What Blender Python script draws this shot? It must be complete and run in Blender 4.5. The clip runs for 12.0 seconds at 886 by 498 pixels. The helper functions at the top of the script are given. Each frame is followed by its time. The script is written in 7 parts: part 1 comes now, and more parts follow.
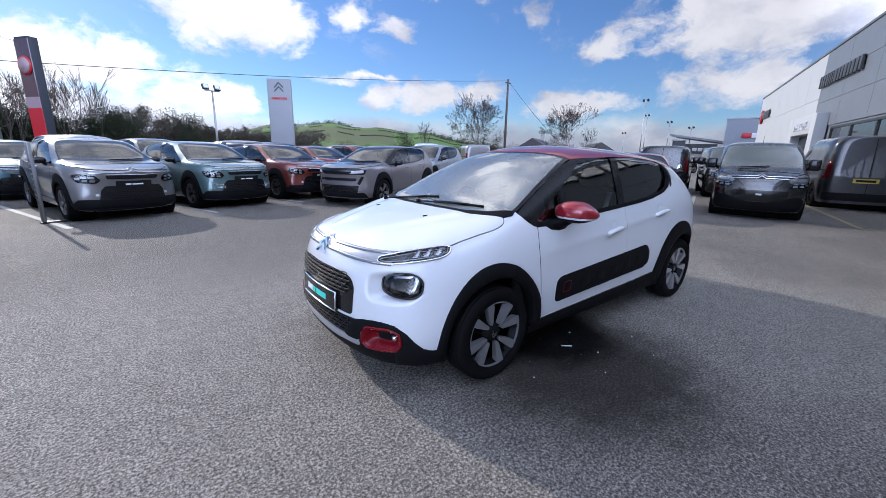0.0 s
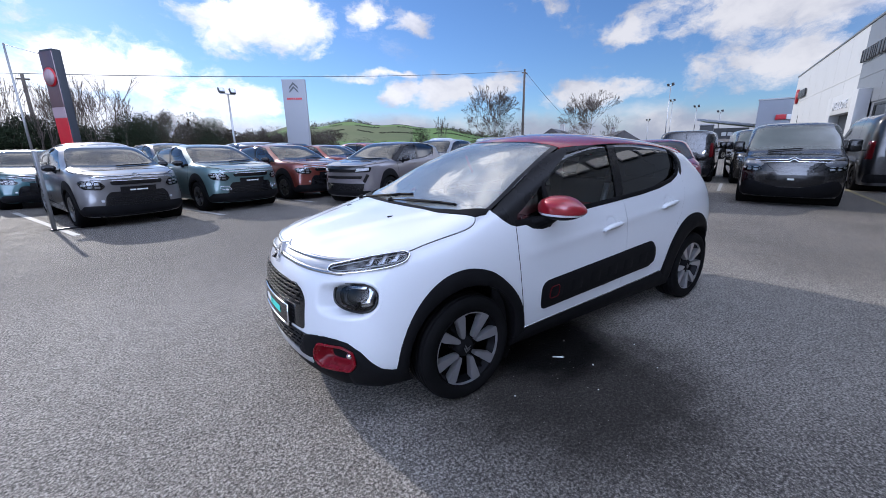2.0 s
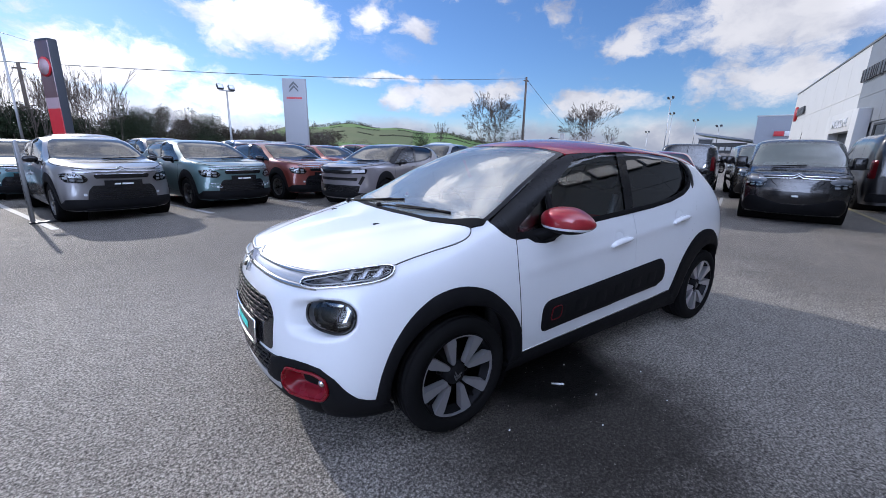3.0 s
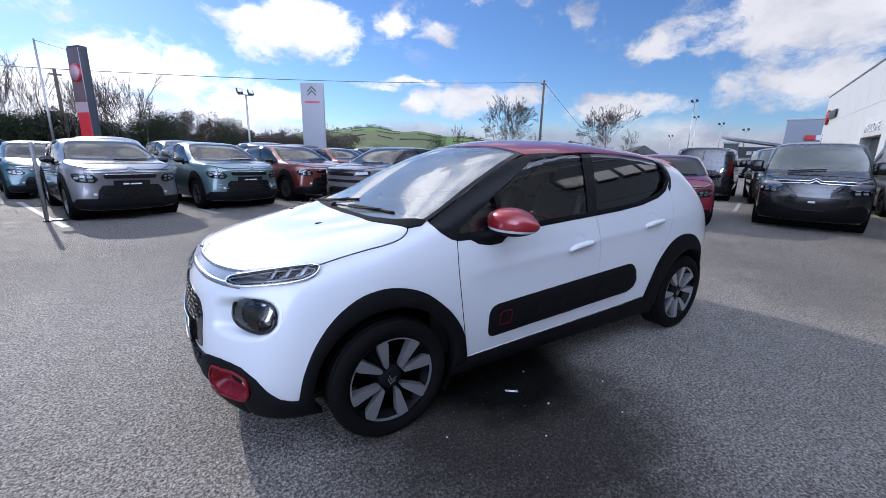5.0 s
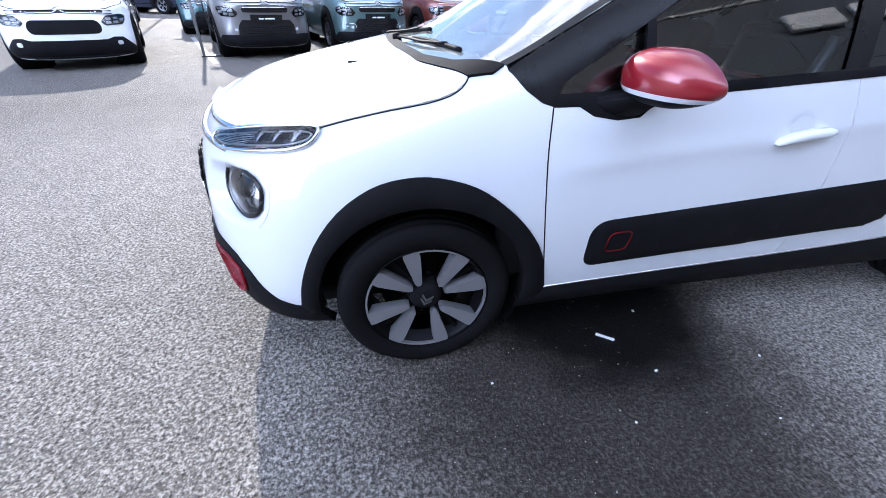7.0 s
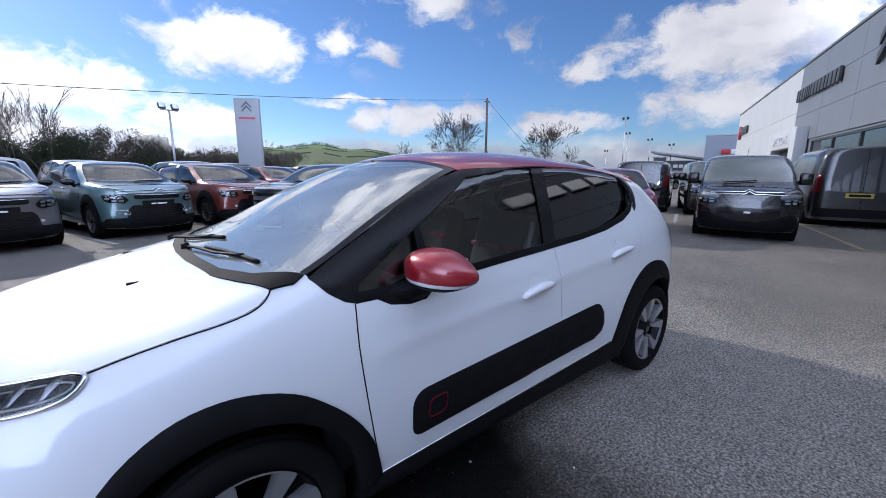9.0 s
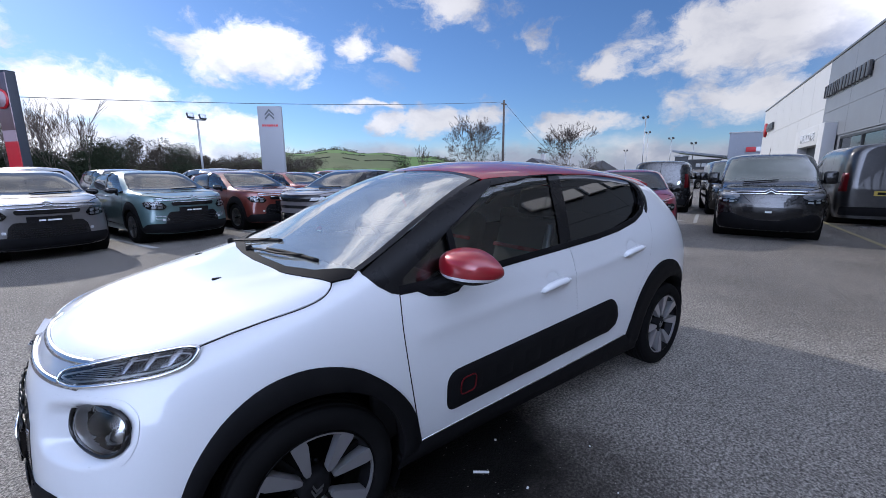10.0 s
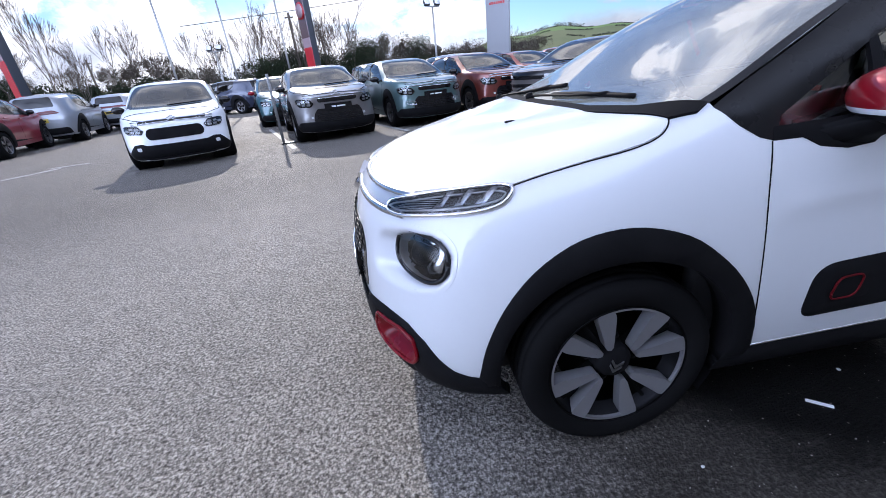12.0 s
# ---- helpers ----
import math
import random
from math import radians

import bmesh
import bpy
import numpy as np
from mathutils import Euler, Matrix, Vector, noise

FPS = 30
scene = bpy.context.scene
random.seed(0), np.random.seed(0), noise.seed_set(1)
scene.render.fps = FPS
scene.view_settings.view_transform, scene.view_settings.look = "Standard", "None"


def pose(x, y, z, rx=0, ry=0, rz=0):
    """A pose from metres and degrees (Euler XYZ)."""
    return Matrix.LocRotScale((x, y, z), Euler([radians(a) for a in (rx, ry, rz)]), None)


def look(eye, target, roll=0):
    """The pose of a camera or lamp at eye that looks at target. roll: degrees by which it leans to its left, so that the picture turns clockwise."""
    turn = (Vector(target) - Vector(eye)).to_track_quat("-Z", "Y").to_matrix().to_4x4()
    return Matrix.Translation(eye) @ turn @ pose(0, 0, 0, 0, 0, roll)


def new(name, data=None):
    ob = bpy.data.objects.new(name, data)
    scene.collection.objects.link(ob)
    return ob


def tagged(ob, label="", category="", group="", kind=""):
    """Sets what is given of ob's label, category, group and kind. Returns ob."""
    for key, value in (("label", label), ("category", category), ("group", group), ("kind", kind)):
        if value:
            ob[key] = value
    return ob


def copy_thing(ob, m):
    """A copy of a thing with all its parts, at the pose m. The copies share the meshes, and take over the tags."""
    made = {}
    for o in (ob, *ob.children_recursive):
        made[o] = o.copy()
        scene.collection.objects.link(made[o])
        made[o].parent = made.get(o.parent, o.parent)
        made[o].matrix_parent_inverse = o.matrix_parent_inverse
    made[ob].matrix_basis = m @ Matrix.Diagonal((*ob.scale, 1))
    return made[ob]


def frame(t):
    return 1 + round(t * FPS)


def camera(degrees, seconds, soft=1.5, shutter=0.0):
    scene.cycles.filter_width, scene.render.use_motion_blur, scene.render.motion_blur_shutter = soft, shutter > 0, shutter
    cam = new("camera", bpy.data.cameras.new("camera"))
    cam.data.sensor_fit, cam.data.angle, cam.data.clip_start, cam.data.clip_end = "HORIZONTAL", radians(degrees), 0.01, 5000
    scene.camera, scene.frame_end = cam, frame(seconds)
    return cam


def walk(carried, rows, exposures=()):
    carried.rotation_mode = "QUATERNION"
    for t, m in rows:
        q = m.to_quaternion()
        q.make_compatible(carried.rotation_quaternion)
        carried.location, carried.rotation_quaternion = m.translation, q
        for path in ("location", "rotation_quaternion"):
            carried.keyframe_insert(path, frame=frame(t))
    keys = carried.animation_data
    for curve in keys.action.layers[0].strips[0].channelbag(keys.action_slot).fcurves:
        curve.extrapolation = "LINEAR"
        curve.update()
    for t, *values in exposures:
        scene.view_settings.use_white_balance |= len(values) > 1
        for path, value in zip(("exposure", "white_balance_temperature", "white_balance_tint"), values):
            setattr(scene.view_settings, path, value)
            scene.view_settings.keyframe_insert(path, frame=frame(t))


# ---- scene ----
cam = camera(96.8, 12.0, 0.7)
PATH = [
    (0, (-2.904, -2.386, 1.389), (-1.711, -0.854, 0.91), 1.2),
    (0.5, (-2.871, -2.361, 1.394), (-1.687, -0.826, 0.902), 1.1),
    (1, (-2.707, -2.365, 1.385), (-1.566, -0.8, 0.885), 0.2),
    (1.5, (-2.567, -2.381, 1.388), (-1.468, -0.789, 0.882), -0.8),
    (2, (-2.481, -2.356, 1.375), (-1.381, -0.763, 0.871), -0.9),
    (2.5, (-2.372, -2.238, 1.366), (-1.246, -0.661, 0.87), 0.0),
    (3, (-2.321, -2.171, 1.358), (-1.203, -0.584, 0.877), 1.1),
    (3.2, (-2.311, -2.172, 1.357), (-1.207, -0.572, 0.885), 1.3),
    (4.8, (-2.039, -2.408, 1.357), (-1.002, -0.762, 0.894), 0.7),
    (5, (-1.97, -2.355, 1.343), (-0.928, -0.712, 0.877), 1.3),
    (5.5, (-1.777, -2.175, 1.352), (-0.759, -0.522, 0.872), 4.1),
    (6, (-1.629, -2.023, 1.28), (-0.979, -0.293, 0.517), 5.1),
    (6.5, (-1.511, -1.948, 1.258), (-1.202, -0.273, 0.21), 3.1),
    (7, (-1.44, -1.852, 1.2), (-1.08, -0.22, 0.101), 1.5),
    (7.5, (-1.401, -1.707, 1.22), (-0.695, -0.101, 0.261), 3.6),
    (7.7, (-1.38, -1.69, 1.247), (-0.5, -0.103, 0.407), 4.6),
    (9.3, (-1.48, -1.964, 1.355), (-0.223, -0.45, 0.997), -0.1),
    (9.5, (-1.51, -2.004, 1.362), (-0.257, -0.487, 1.005), -0.5),
    (10, (-1.625, -2.04, 1.379), (-0.447, -0.467, 1.007), -0.4),
    (10.5, (-1.899, -1.94, 1.321), (-1.067, -0.191, 0.823), -0.3),
    (10.6, (-1.951, -1.917, 1.312), (-1.232, -0.134, 0.76), -0.7),
    (11, (-2.062, -1.814, 1.206), (-1.624, 0.02, 0.54), -2.0),
    (11.5, (-2.035, -1.76, 1.179), (-1.844, 0.068, 0.391), -4.6),
    (12, (-1.834, -1.7, 1.171), (-1.68, 0.114, 0.342), -5.8),
]
walk(cam, [(t, look(eye, target, roll)) for t, eye, target, roll in PATH], [(0.0, 1.10, 6250, 14), (5.9, 1.18, 6250, 14), (6.5, 1.60, 6250, 13), (7.05, 1.95, 6250, 13), (7.5, 1.68, 6250, 13), (7.7, 1.5, 6250, 13), (9.4, 1.02, 6250, 14), (10.4, 0.98, 6250, 14), (11.2, 1.2, 6350, 15), (12.0, 1.28, 6350, 15)])

# ---- world, sun ----
SUN_AZ, SUN_EL = -15.0, 26.0
world = bpy.data.worlds.new("sky")
scene.world = world
world.use_nodes = True


class Nodes:
    """Short notation for a node tree."""

    def __init__(self, tree):
        self.tree, self.made, self.links = tree, tree.nodes, tree.links
        self.made.clear()

    def put(self, socket, value):
        if isinstance(value, bpy.types.NodeSocket):
            self.links.new(value, socket)
        elif isinstance(value, (tuple, list)) and len(value) == 3 and socket.type == "RGBA":
            socket.default_value = (*value, 1)
        else:
            socket.default_value = value

    def add(self, kind, out=0, props=None, **ins):
        n = self.made.new(kind)
        for k, v in (props or {}).items():
            if k == "operation":
                n.operation = v
            elif k == "blend_type":
                n.blend_type = v
            elif k == "data_type":
                n.data_type = v
            elif k == "feature":
                n.feature = v
            elif k == "noise_dimensions":
                n.noise_dimensions = v
            elif k == "sky_type":
                n.sky_type = v
            elif k == "interpolation_type":
                n.interpolation_type = v
        for k, v in ins.items():
            key = int(k[1:]) if k[0] == "i" and k[1:].isdigit() else k.replace("_", " ")
            self.put(n.inputs[key], v)
        return n.outputs[out]

    def math(self, op, a, b=0.0, c=0.0):
        return self.add("ShaderNodeMath", props={"operation": op}, i0=a, i1=b, i2=c)

    def vec(self, op, a, b=(0, 0, 0), out=0):
        return self.add("ShaderNodeVectorMath", out, {"operation": op}, i0=a, i1=b)

    def noise(self, v, scale, detail=4.0, rough=0.55, out=0):
        return self.add("ShaderNodeTexNoise", out, Vector=v, Scale=scale, Detail=detail, Roughness=rough)

    def step(self, v, lo, hi, a=0.0, b=1.0):
        return self.add("ShaderNodeMapRange", props={"interpolation_type": "SMOOTHSTEP"}, Value=v, From_Min=lo, From_Max=hi, To_Min=a, To_Max=b)

    def mix(self, f, a, b, mode="MIX"):
        return self.add("ShaderNodeMix", 2, {"data_type": "RGBA", "blend_type": mode}, i0=f, i6=a, i7=b)


def build_sky():
    n = Nodes(world.node_tree)
    sky = n.made.new("ShaderNodeTexSky")
    sky.sky_type, sky.sun_disc = "NISHITA", False
    sky.sun_elevation, sky.sun_rotation = radians(SUN_EL), radians(SUN_AZ)
    sky.air_density, sky.dust_density, sky.ozone_density = 1.0, 0.2, 2.0
    way = n.add("ShaderNodeTexCoord", 0)
    sep = n.made.new("ShaderNodeSeparateXYZ")
    n.put(sep.inputs[0], way)
    x, y, z = sep.outputs
    up = n.math("MAXIMUM", z, 0.0)
    low = n.math("ADD", up, 0.1)
    flat = n.made.new("ShaderNodeCombineXYZ")
    n.put(flat.inputs[0], n.math("DIVIDE", x, low))
    n.put(flat.inputs[1], n.math("DIVIDE", y, low))
    flat = flat.outputs[0]
    az = n.math("ARCTAN2", x, y)
    wide = n.made.new("ShaderNodeCombineXYZ")
    n.put(wide.inputs[0], az)
    n.put(wide.inputs[1], n.math("MULTIPLY", z, 1.5))
    wide = wide.outputs[0]
    warp = n.vec("SCALE", n.vec("SUBTRACT", n.noise(wide, 7.0, 6, 0.6, 1), (0.5, 0.5, 0.5)))
    warp.node.inputs[3].default_value = 0.11
    p = n.vec("ADD", wide, warp)
    ragged = n.noise(p, 11.0, 9, 0.62)
    broad = n.noise(wide, 3.2, 7, 0.6)
    # single clouds: bearing and height of the middle in degrees, half width, half height, thickness
    total = None
    for a, e, w, h, thick in CLOUDS:
        mid = (radians(a), 1.5 * math.sin(radians(e)), 0)
        off = n.vec("DIVIDE", n.vec("SUBTRACT", p, mid), (radians(w), 1.5 * radians(h), 1))
        body = n.math("SUBTRACT", thick, n.math("MULTIPLY", n.vec("LENGTH", off, out=1), thick))
        total = body if total is None else n.math("MAXIMUM", total, body)
    single = n.step(n.math("ADD", total, n.math("MULTIPLY", n.math("SUBTRACT", ragged, 0.5), 1.7)), 0.10, 0.55)
    # cloud bank along the horizon
    bank_in = n.math("ADD", n.step(z, 0.02, 0.15, 0.50, -0.1), n.math("MULTIPLY", n.step(az, -0.2, 0.35, 1.0, 0.0), n.step(z, 0.10, 0.24, 0.36, 0.0)))
    bank = n.step(n.math("ADD", bank_in, n.math("SUBTRACT", broad, 0.5)), 0.20, 0.50)
    thin = n.math("MULTIPLY", n.step(n.noise(p, 4.5, 9, 0.68), 0.56, 0.8), 0.5)
    high = n.math("MULTIPLY", n.math("MAXIMUM", n.step(y, 0.30, -0.35), n.step(z, 0.45, 0.8)), n.step(n.noise(flat, 1.3, 8, 0.6), 0.30, 0.54, 0.35, 0.97))
    thin = n.math("MAXIMUM", thin, high)
    cover = n.math("MAXIMUM", n.math("MAXIMUM", single, bank), thin)
    shade = n.step(n.math("ADD", n.noise(p, 5.0, 6, 0.55), n.math("MULTIPLY", total, 0.15)), 0.34, 0.66)
    sunny = n.vec("DOT_PRODUCT", way, SUN_WAY, out=1)
    glow = n.step(sunny, 0.55, 1.0, 0.0, 1.0)
    tone = n.mix(shade, (0.46, 0.50, 0.62), (0.98, 0.98, 1.0))
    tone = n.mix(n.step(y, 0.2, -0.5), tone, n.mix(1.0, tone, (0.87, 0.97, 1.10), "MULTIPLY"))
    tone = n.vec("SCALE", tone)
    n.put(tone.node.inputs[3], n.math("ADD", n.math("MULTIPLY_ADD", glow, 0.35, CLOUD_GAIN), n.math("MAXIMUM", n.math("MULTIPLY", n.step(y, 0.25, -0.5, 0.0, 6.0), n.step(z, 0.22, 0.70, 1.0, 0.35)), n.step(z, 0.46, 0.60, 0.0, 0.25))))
    clear = n.vec("SCALE", n.mix(1.0, sky.outputs[0], SKY_TINT, "MULTIPLY"))
    clear.node.inputs[3].default_value = SKY_GAIN
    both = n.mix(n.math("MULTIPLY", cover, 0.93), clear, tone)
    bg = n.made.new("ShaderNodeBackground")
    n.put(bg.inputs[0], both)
    out = n.made.new("ShaderNodeOutputWorld")
    n.links.new(bg.outputs[0], out.inputs[0])


SKY_GAIN, CLOUD_GAIN, SKY_TINT = 0.0465, 0.39, (0.70, 0.95, 1.30)
SUN_WAY = (math.sin(radians(SUN_AZ)) * math.cos(radians(SUN_EL)), math.cos(radians(SUN_AZ)) * math.cos(radians(SUN_EL)), math.sin(radians(SUN_EL)))
CLOUDS = [(12, 14.5, 11, 4.5, 1.0), (25, 16.5, 4, 2.6, .8), (31, 15, 3.6, 2.2, .8), (38, 21, 9, 3.5, .7), (73, 14.5, 15, 5.5, 1.1),
          (58, 13, 4.5, 2.6, .7), (49, 16.5, 7, 2.2, .35), (36.5, 7.2, 5, 2.6, .8), (29, 6.5, 4, 2.0, .7), (57, 7.5, 9, 2.4, .6),
          (73, 8.2, 14, 3.0, .7), (-4, 8, 13, 4.5, .9), (-27, 8, 12, 4, .8), (-40, 9, 10, 5, .9), (22, 8.6, 6, .9, .6), (34.5, 7.0, 7, 3.2, 1.0), (42, 8.0, 6, 2.6, .8), (54, 7.0, 7, 2.6, .8), (8, 5.5, 9, 3, .9), (29, 9.3, 6, .8, .7), (-14, 15, 8, 4, .6),
          (9, 37, 13, 5.5, 1.1), (30, 40, 11, 4.5, 1.0), (-12, 46, 12, 5, 1.0), (52, 36, 9, 4, .9), (18, 52, 14, 5, 1.0), (-35, 38, 12, 5, .9)]
build_sky()
sun = new("sun", bpy.data.lights.new("sun", "SUN"))
sun.data.energy, sun.data.angle, sun.data.color = 1.7, radians(0.6), (1.0, 0.95, 0.87)
sun.matrix_world = look(Vector(SUN_WAY) * 60, (0, 0, 0))

# ---- materials ----
def material(name, shade):
    m = bpy.data.materials.new(name)
    m.use_nodes = True
    n = Nodes(m.node_tree)
    out = n.made.new("ShaderNodeOutputMaterial")
    n.links.new(shade(n), out.inputs[0])
    return m


def principled(n, **ins):
    return n.add("ShaderNodeBsdfPrincipled", **ins)


def bump(n, height, strength, distance):
    return n.add("ShaderNodeBump", Strength=strength, Distance=distance, Height=height)


def where(n):
    return n.add("ShaderNodeTexCoord", 3)


def paint(name, colour, metal=0.0, rough=0.35, flake=0.0):
    """Car paint under clear coat, with faint dust."""
    def shade(n):
        at = where(n)
        dust = n.step(n.noise(at, 9, 5, 0.65), 0.45, 0.8)
        grain = n.noise(at, 900, 1, 0.5)
        col = n.mix(n.math("MULTIPLY", dust, 0.025), colour, (0.42, 0.40, 0.37))
        if flake:
            col = n.mix(n.math("MULTIPLY", grain, flake), col, (0.9, 0.9, 0.9), "SOFT_LIGHT")
        r = n.math("MULTIPLY_ADD", dust, 0.10, rough)
        return principled(n, Base_Color=col, Metallic=metal, Roughness=r, Coat_Weight=1.0, Coat_Roughness=n.math("MULTIPLY_ADD", dust, 0.05, 0.03))
    return material(name, shade)


def plastic(name, colour, rough=0.6, grain=700.0, depth=0.0004, spec=0.055):
    """Moulded, finely grained plastic or rubber, a little greyed."""
    def shade(n):
        at = where(n)
        worn = n.step(n.noise(at, 6, 6, 0.6), 0.4, 0.75)
        col = n.mix(n.math("MULTIPLY", worn, 0.012), colour, (0.25, 0.24, 0.23))
        return principled(n, Base_Color=col, Roughness=n.math("MULTIPLY_ADD", worn, 0.12, rough), Specular_IOR_Level=spec,
                          Normal=bump(n, n.noise(at, grain, 2, 0.5), 0.35, depth))
    return material(name, shade)


def metal(name, colour, rough=0.2):
    def shade(n):
        at = where(n)
        r = n.math("MULTIPLY_ADD", n.noise(at, 40, 4, 0.6), 0.12, rough - 0.06)
        return principled(n, Base_Color=colour, Metallic=1.0, Roughness=r)
    return material(name, shade)


def glass(name, tint, ior=1.5, haze=0.0):
    """A pane: what lies behind it dimmed by the tint, with the mirror image of a glass face over it."""
    def shade(n):
        at = where(n)
        smear = n.step(n.noise(at, 5, 5, 0.6), 0.4, 0.8)
        clear = n.add("ShaderNodeBsdfTransparent", Color=tint)
        if haze:
            film = n.add("ShaderNodeBsdfDiffuse", Color=(0.50, 0.53, 0.50))
            clear = n.add("ShaderNodeMixShader", i0=n.math("MULTIPLY_ADD", smear, haze * 0.5, haze * 0.7), i1=clear, i2=film)
        gloss = n.add("ShaderNodeBsdfGlossy", Color=(1, 1, 1), Roughness=n.math("MULTIPLY", smear, 0.03))
        return n.add("ShaderNodeMixShader", i0=n.add("ShaderNodeFresnel", IOR=ior), i1=clear, i2=gloss)
    return material(name, shade)


def asphalt(name):
    def shade(n):
        at = where(n)
        stone = n.made.new("ShaderNodeTexVoronoi")
        n.put(stone.inputs["Vector"], at)
        n.put(stone.inputs["Scale"], 115.0)
        n.put(stone.inputs["Randomness"], 1.0)
        near, tint = stone.outputs["Distance"], stone.outputs["Color"]
        grit = n.noise(at, 320, 3, 0.6)
        patch = n.noise(at, 0.55, 7, 0.6)
        blot = n.step(n.noise(at, 2.6, 6, 0.65), 0.42, 0.7)
        base = n.mix(n.step(patch, 0.36, 0.62), (0.275, 0.250, 0.217), (0.54, 0.491, 0.427))
        base = n.mix(n.step(n.noise(at, 0.16, 5, 0.6), 0.45, 0.66, 0.0, 0.45), base, (0.135, 0.127, 0.118))
        # the asphalt is darker across the parking bays
        across = n.vec("DOT_PRODUCT", at, (-0.352, 0.936, 0), out=1)
        base = n.mix(n.step(n.math("MULTIPLY_ADD", n.noise(at, 0.4, 5, 0.6), 2.5, across), 2.8, 6.0, 0.0, 0.88), base, (0.050, 0.046, 0.041))
        base = n.mix(n.math("MULTIPLY", blot, 0.45), base, (0.066, 0.060, 0.052))
        mottle = n.step(n.noise(at, 38, 4, 0.7), 0.38, 0.62)
        base = n.mix(n.math("MULTIPLY", mottle, 0.55), base, (0.13, 0.120, 0.107))
        base = n.mix(n.step(n.math("MULTIPLY_ADD", n.noise(at, 0.5, 5, 0.6), 2.0, n.vec("DOT_PRODUCT", at, (1, 0, 0), out=1)), 2.5, 6.0, 0.0, 0.30), base, (0.10, 0.091, 0.079))
        # a paler stretch of the drive
        pale = n.vec("LENGTH", n.vec("SUBTRACT", at, (-3.6, 0.5, 0)), out=1)
        base = n.mix(n.step(n.math("MULTIPLY_ADD", n.noise(at, 1.2, 5, 0.6), 1.6, pale), 1.8, 4.2, 0.6, 0.0), base, (0.44, 0.405, 0.355))
        # bounced light on the shaded asphalt, put in as a paler patch
        worn = n.vec("LENGTH", n.vec("SUBTRACT", at, (1.3, -1.9, 0)), out=1)
        base = n.mix(n.step(n.math("MULTIPLY_ADD", n.noise(at, 1.6, 6, 0.6), 1.6, worn), 1.2, 3.2, 0.75, 0.0), base, (0.46, 0.430, 0.385))
        chip = n.add("ShaderNodeSeparateColor", 0, Color=tint)
        base = n.mix(n.step(chip, 0.35, 0.95, 0.0, 0.40), base, (0.52, 0.485, 0.435))
        base = n.mix(n.step(n.math("MULTIPLY_ADD", mottle, 0.12, near), 0.32, 0.70, 0.0, 0.60), base, (0.035, 0.033, 0.031))
        base = n.mix(n.step(n.noise(at, 9, 5, 0.7), 0.38, 0.60, 0.34, 0.0), base, (0.10, 0.092, 0.082))
        # pits between the clumps of chippings
        clump = n.noise(at, 70, 3.0, 0.68)
        base = n.mix(n.step(clump, 0.36, 0.47, 0.85, 0.0), base, (0.040, 0.036, 0.031))
        base = n.mix(n.step(clump, 0.52, 0.64, 0.0, 0.55), base, (0.62, 0.575, 0.515))
        # a dark oily stain beside the white hatchback, with the car's shade painted in
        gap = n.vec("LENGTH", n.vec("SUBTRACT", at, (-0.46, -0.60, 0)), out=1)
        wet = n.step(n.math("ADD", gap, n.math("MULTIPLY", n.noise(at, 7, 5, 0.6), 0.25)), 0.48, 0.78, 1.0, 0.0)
        # damp asphalt and the car's contact shade, painted as one wide dark patch
        damp_shade = n.vec("LENGTH", n.vec("SUBTRACT", at, (-0.66, -1.0, 0)), out=1)
        base = n.mix(n.step(n.math("MULTIPLY_ADD", n.noise(at, 5, 6, 0.7), 0.7, damp_shade), 0.80, 1.50, 0.84, 0.0), base, (0.020, 0.017, 0.014))
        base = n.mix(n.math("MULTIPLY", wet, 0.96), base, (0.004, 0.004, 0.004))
        white = n.step(n.noise(at, 75, 2, 0.5), 0.715, 0.745)
        base = n.mix(n.math("MULTIPLY", white, 0.75), base, (0.52, 0.50, 0.46))
        h = n.math("ADD", n.math("MULTIPLY_ADD", near, -0.25, clump), n.math("MULTIPLY_ADD", grit, 0.08, n.math("MULTIPLY", n.noise(at, 3, 4, 0.6), 0.9)))
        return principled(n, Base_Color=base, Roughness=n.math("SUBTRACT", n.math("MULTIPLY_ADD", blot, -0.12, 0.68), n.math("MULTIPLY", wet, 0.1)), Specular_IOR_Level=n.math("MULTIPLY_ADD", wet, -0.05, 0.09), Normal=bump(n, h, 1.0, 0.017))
    return material(name, shade)


def plain(name, colour, rough=0.6, vary=0.12, scale=4.0, relief=0.0, spec=0.4):
    """Painted or coated surface with broad stains and fine grain."""
    def shade(n):
        at = where(n)
        stain = n.noise(at, scale, 6, 0.62)
        fine = n.noise(at, scale * 40, 3, 0.55)
        f = n.math("MULTIPLY", n.math("ADD", stain, n.math("MULTIPLY", fine, 0.4)), vary * 1.4)
        col = n.mix(f, colour, tuple(c * 0.45 for c in colour))
        ins = dict(Base_Color=col, Roughness=n.math("MULTIPLY_ADD", stain, 0.15, rough - 0.07), Specular_IOR_Level=spec)
        if relief:
            ins["Normal"] = bump(n, n.math("ADD", fine, stain), 0.5, relief)
        return principled(n, **ins)
    return material(name, shade)


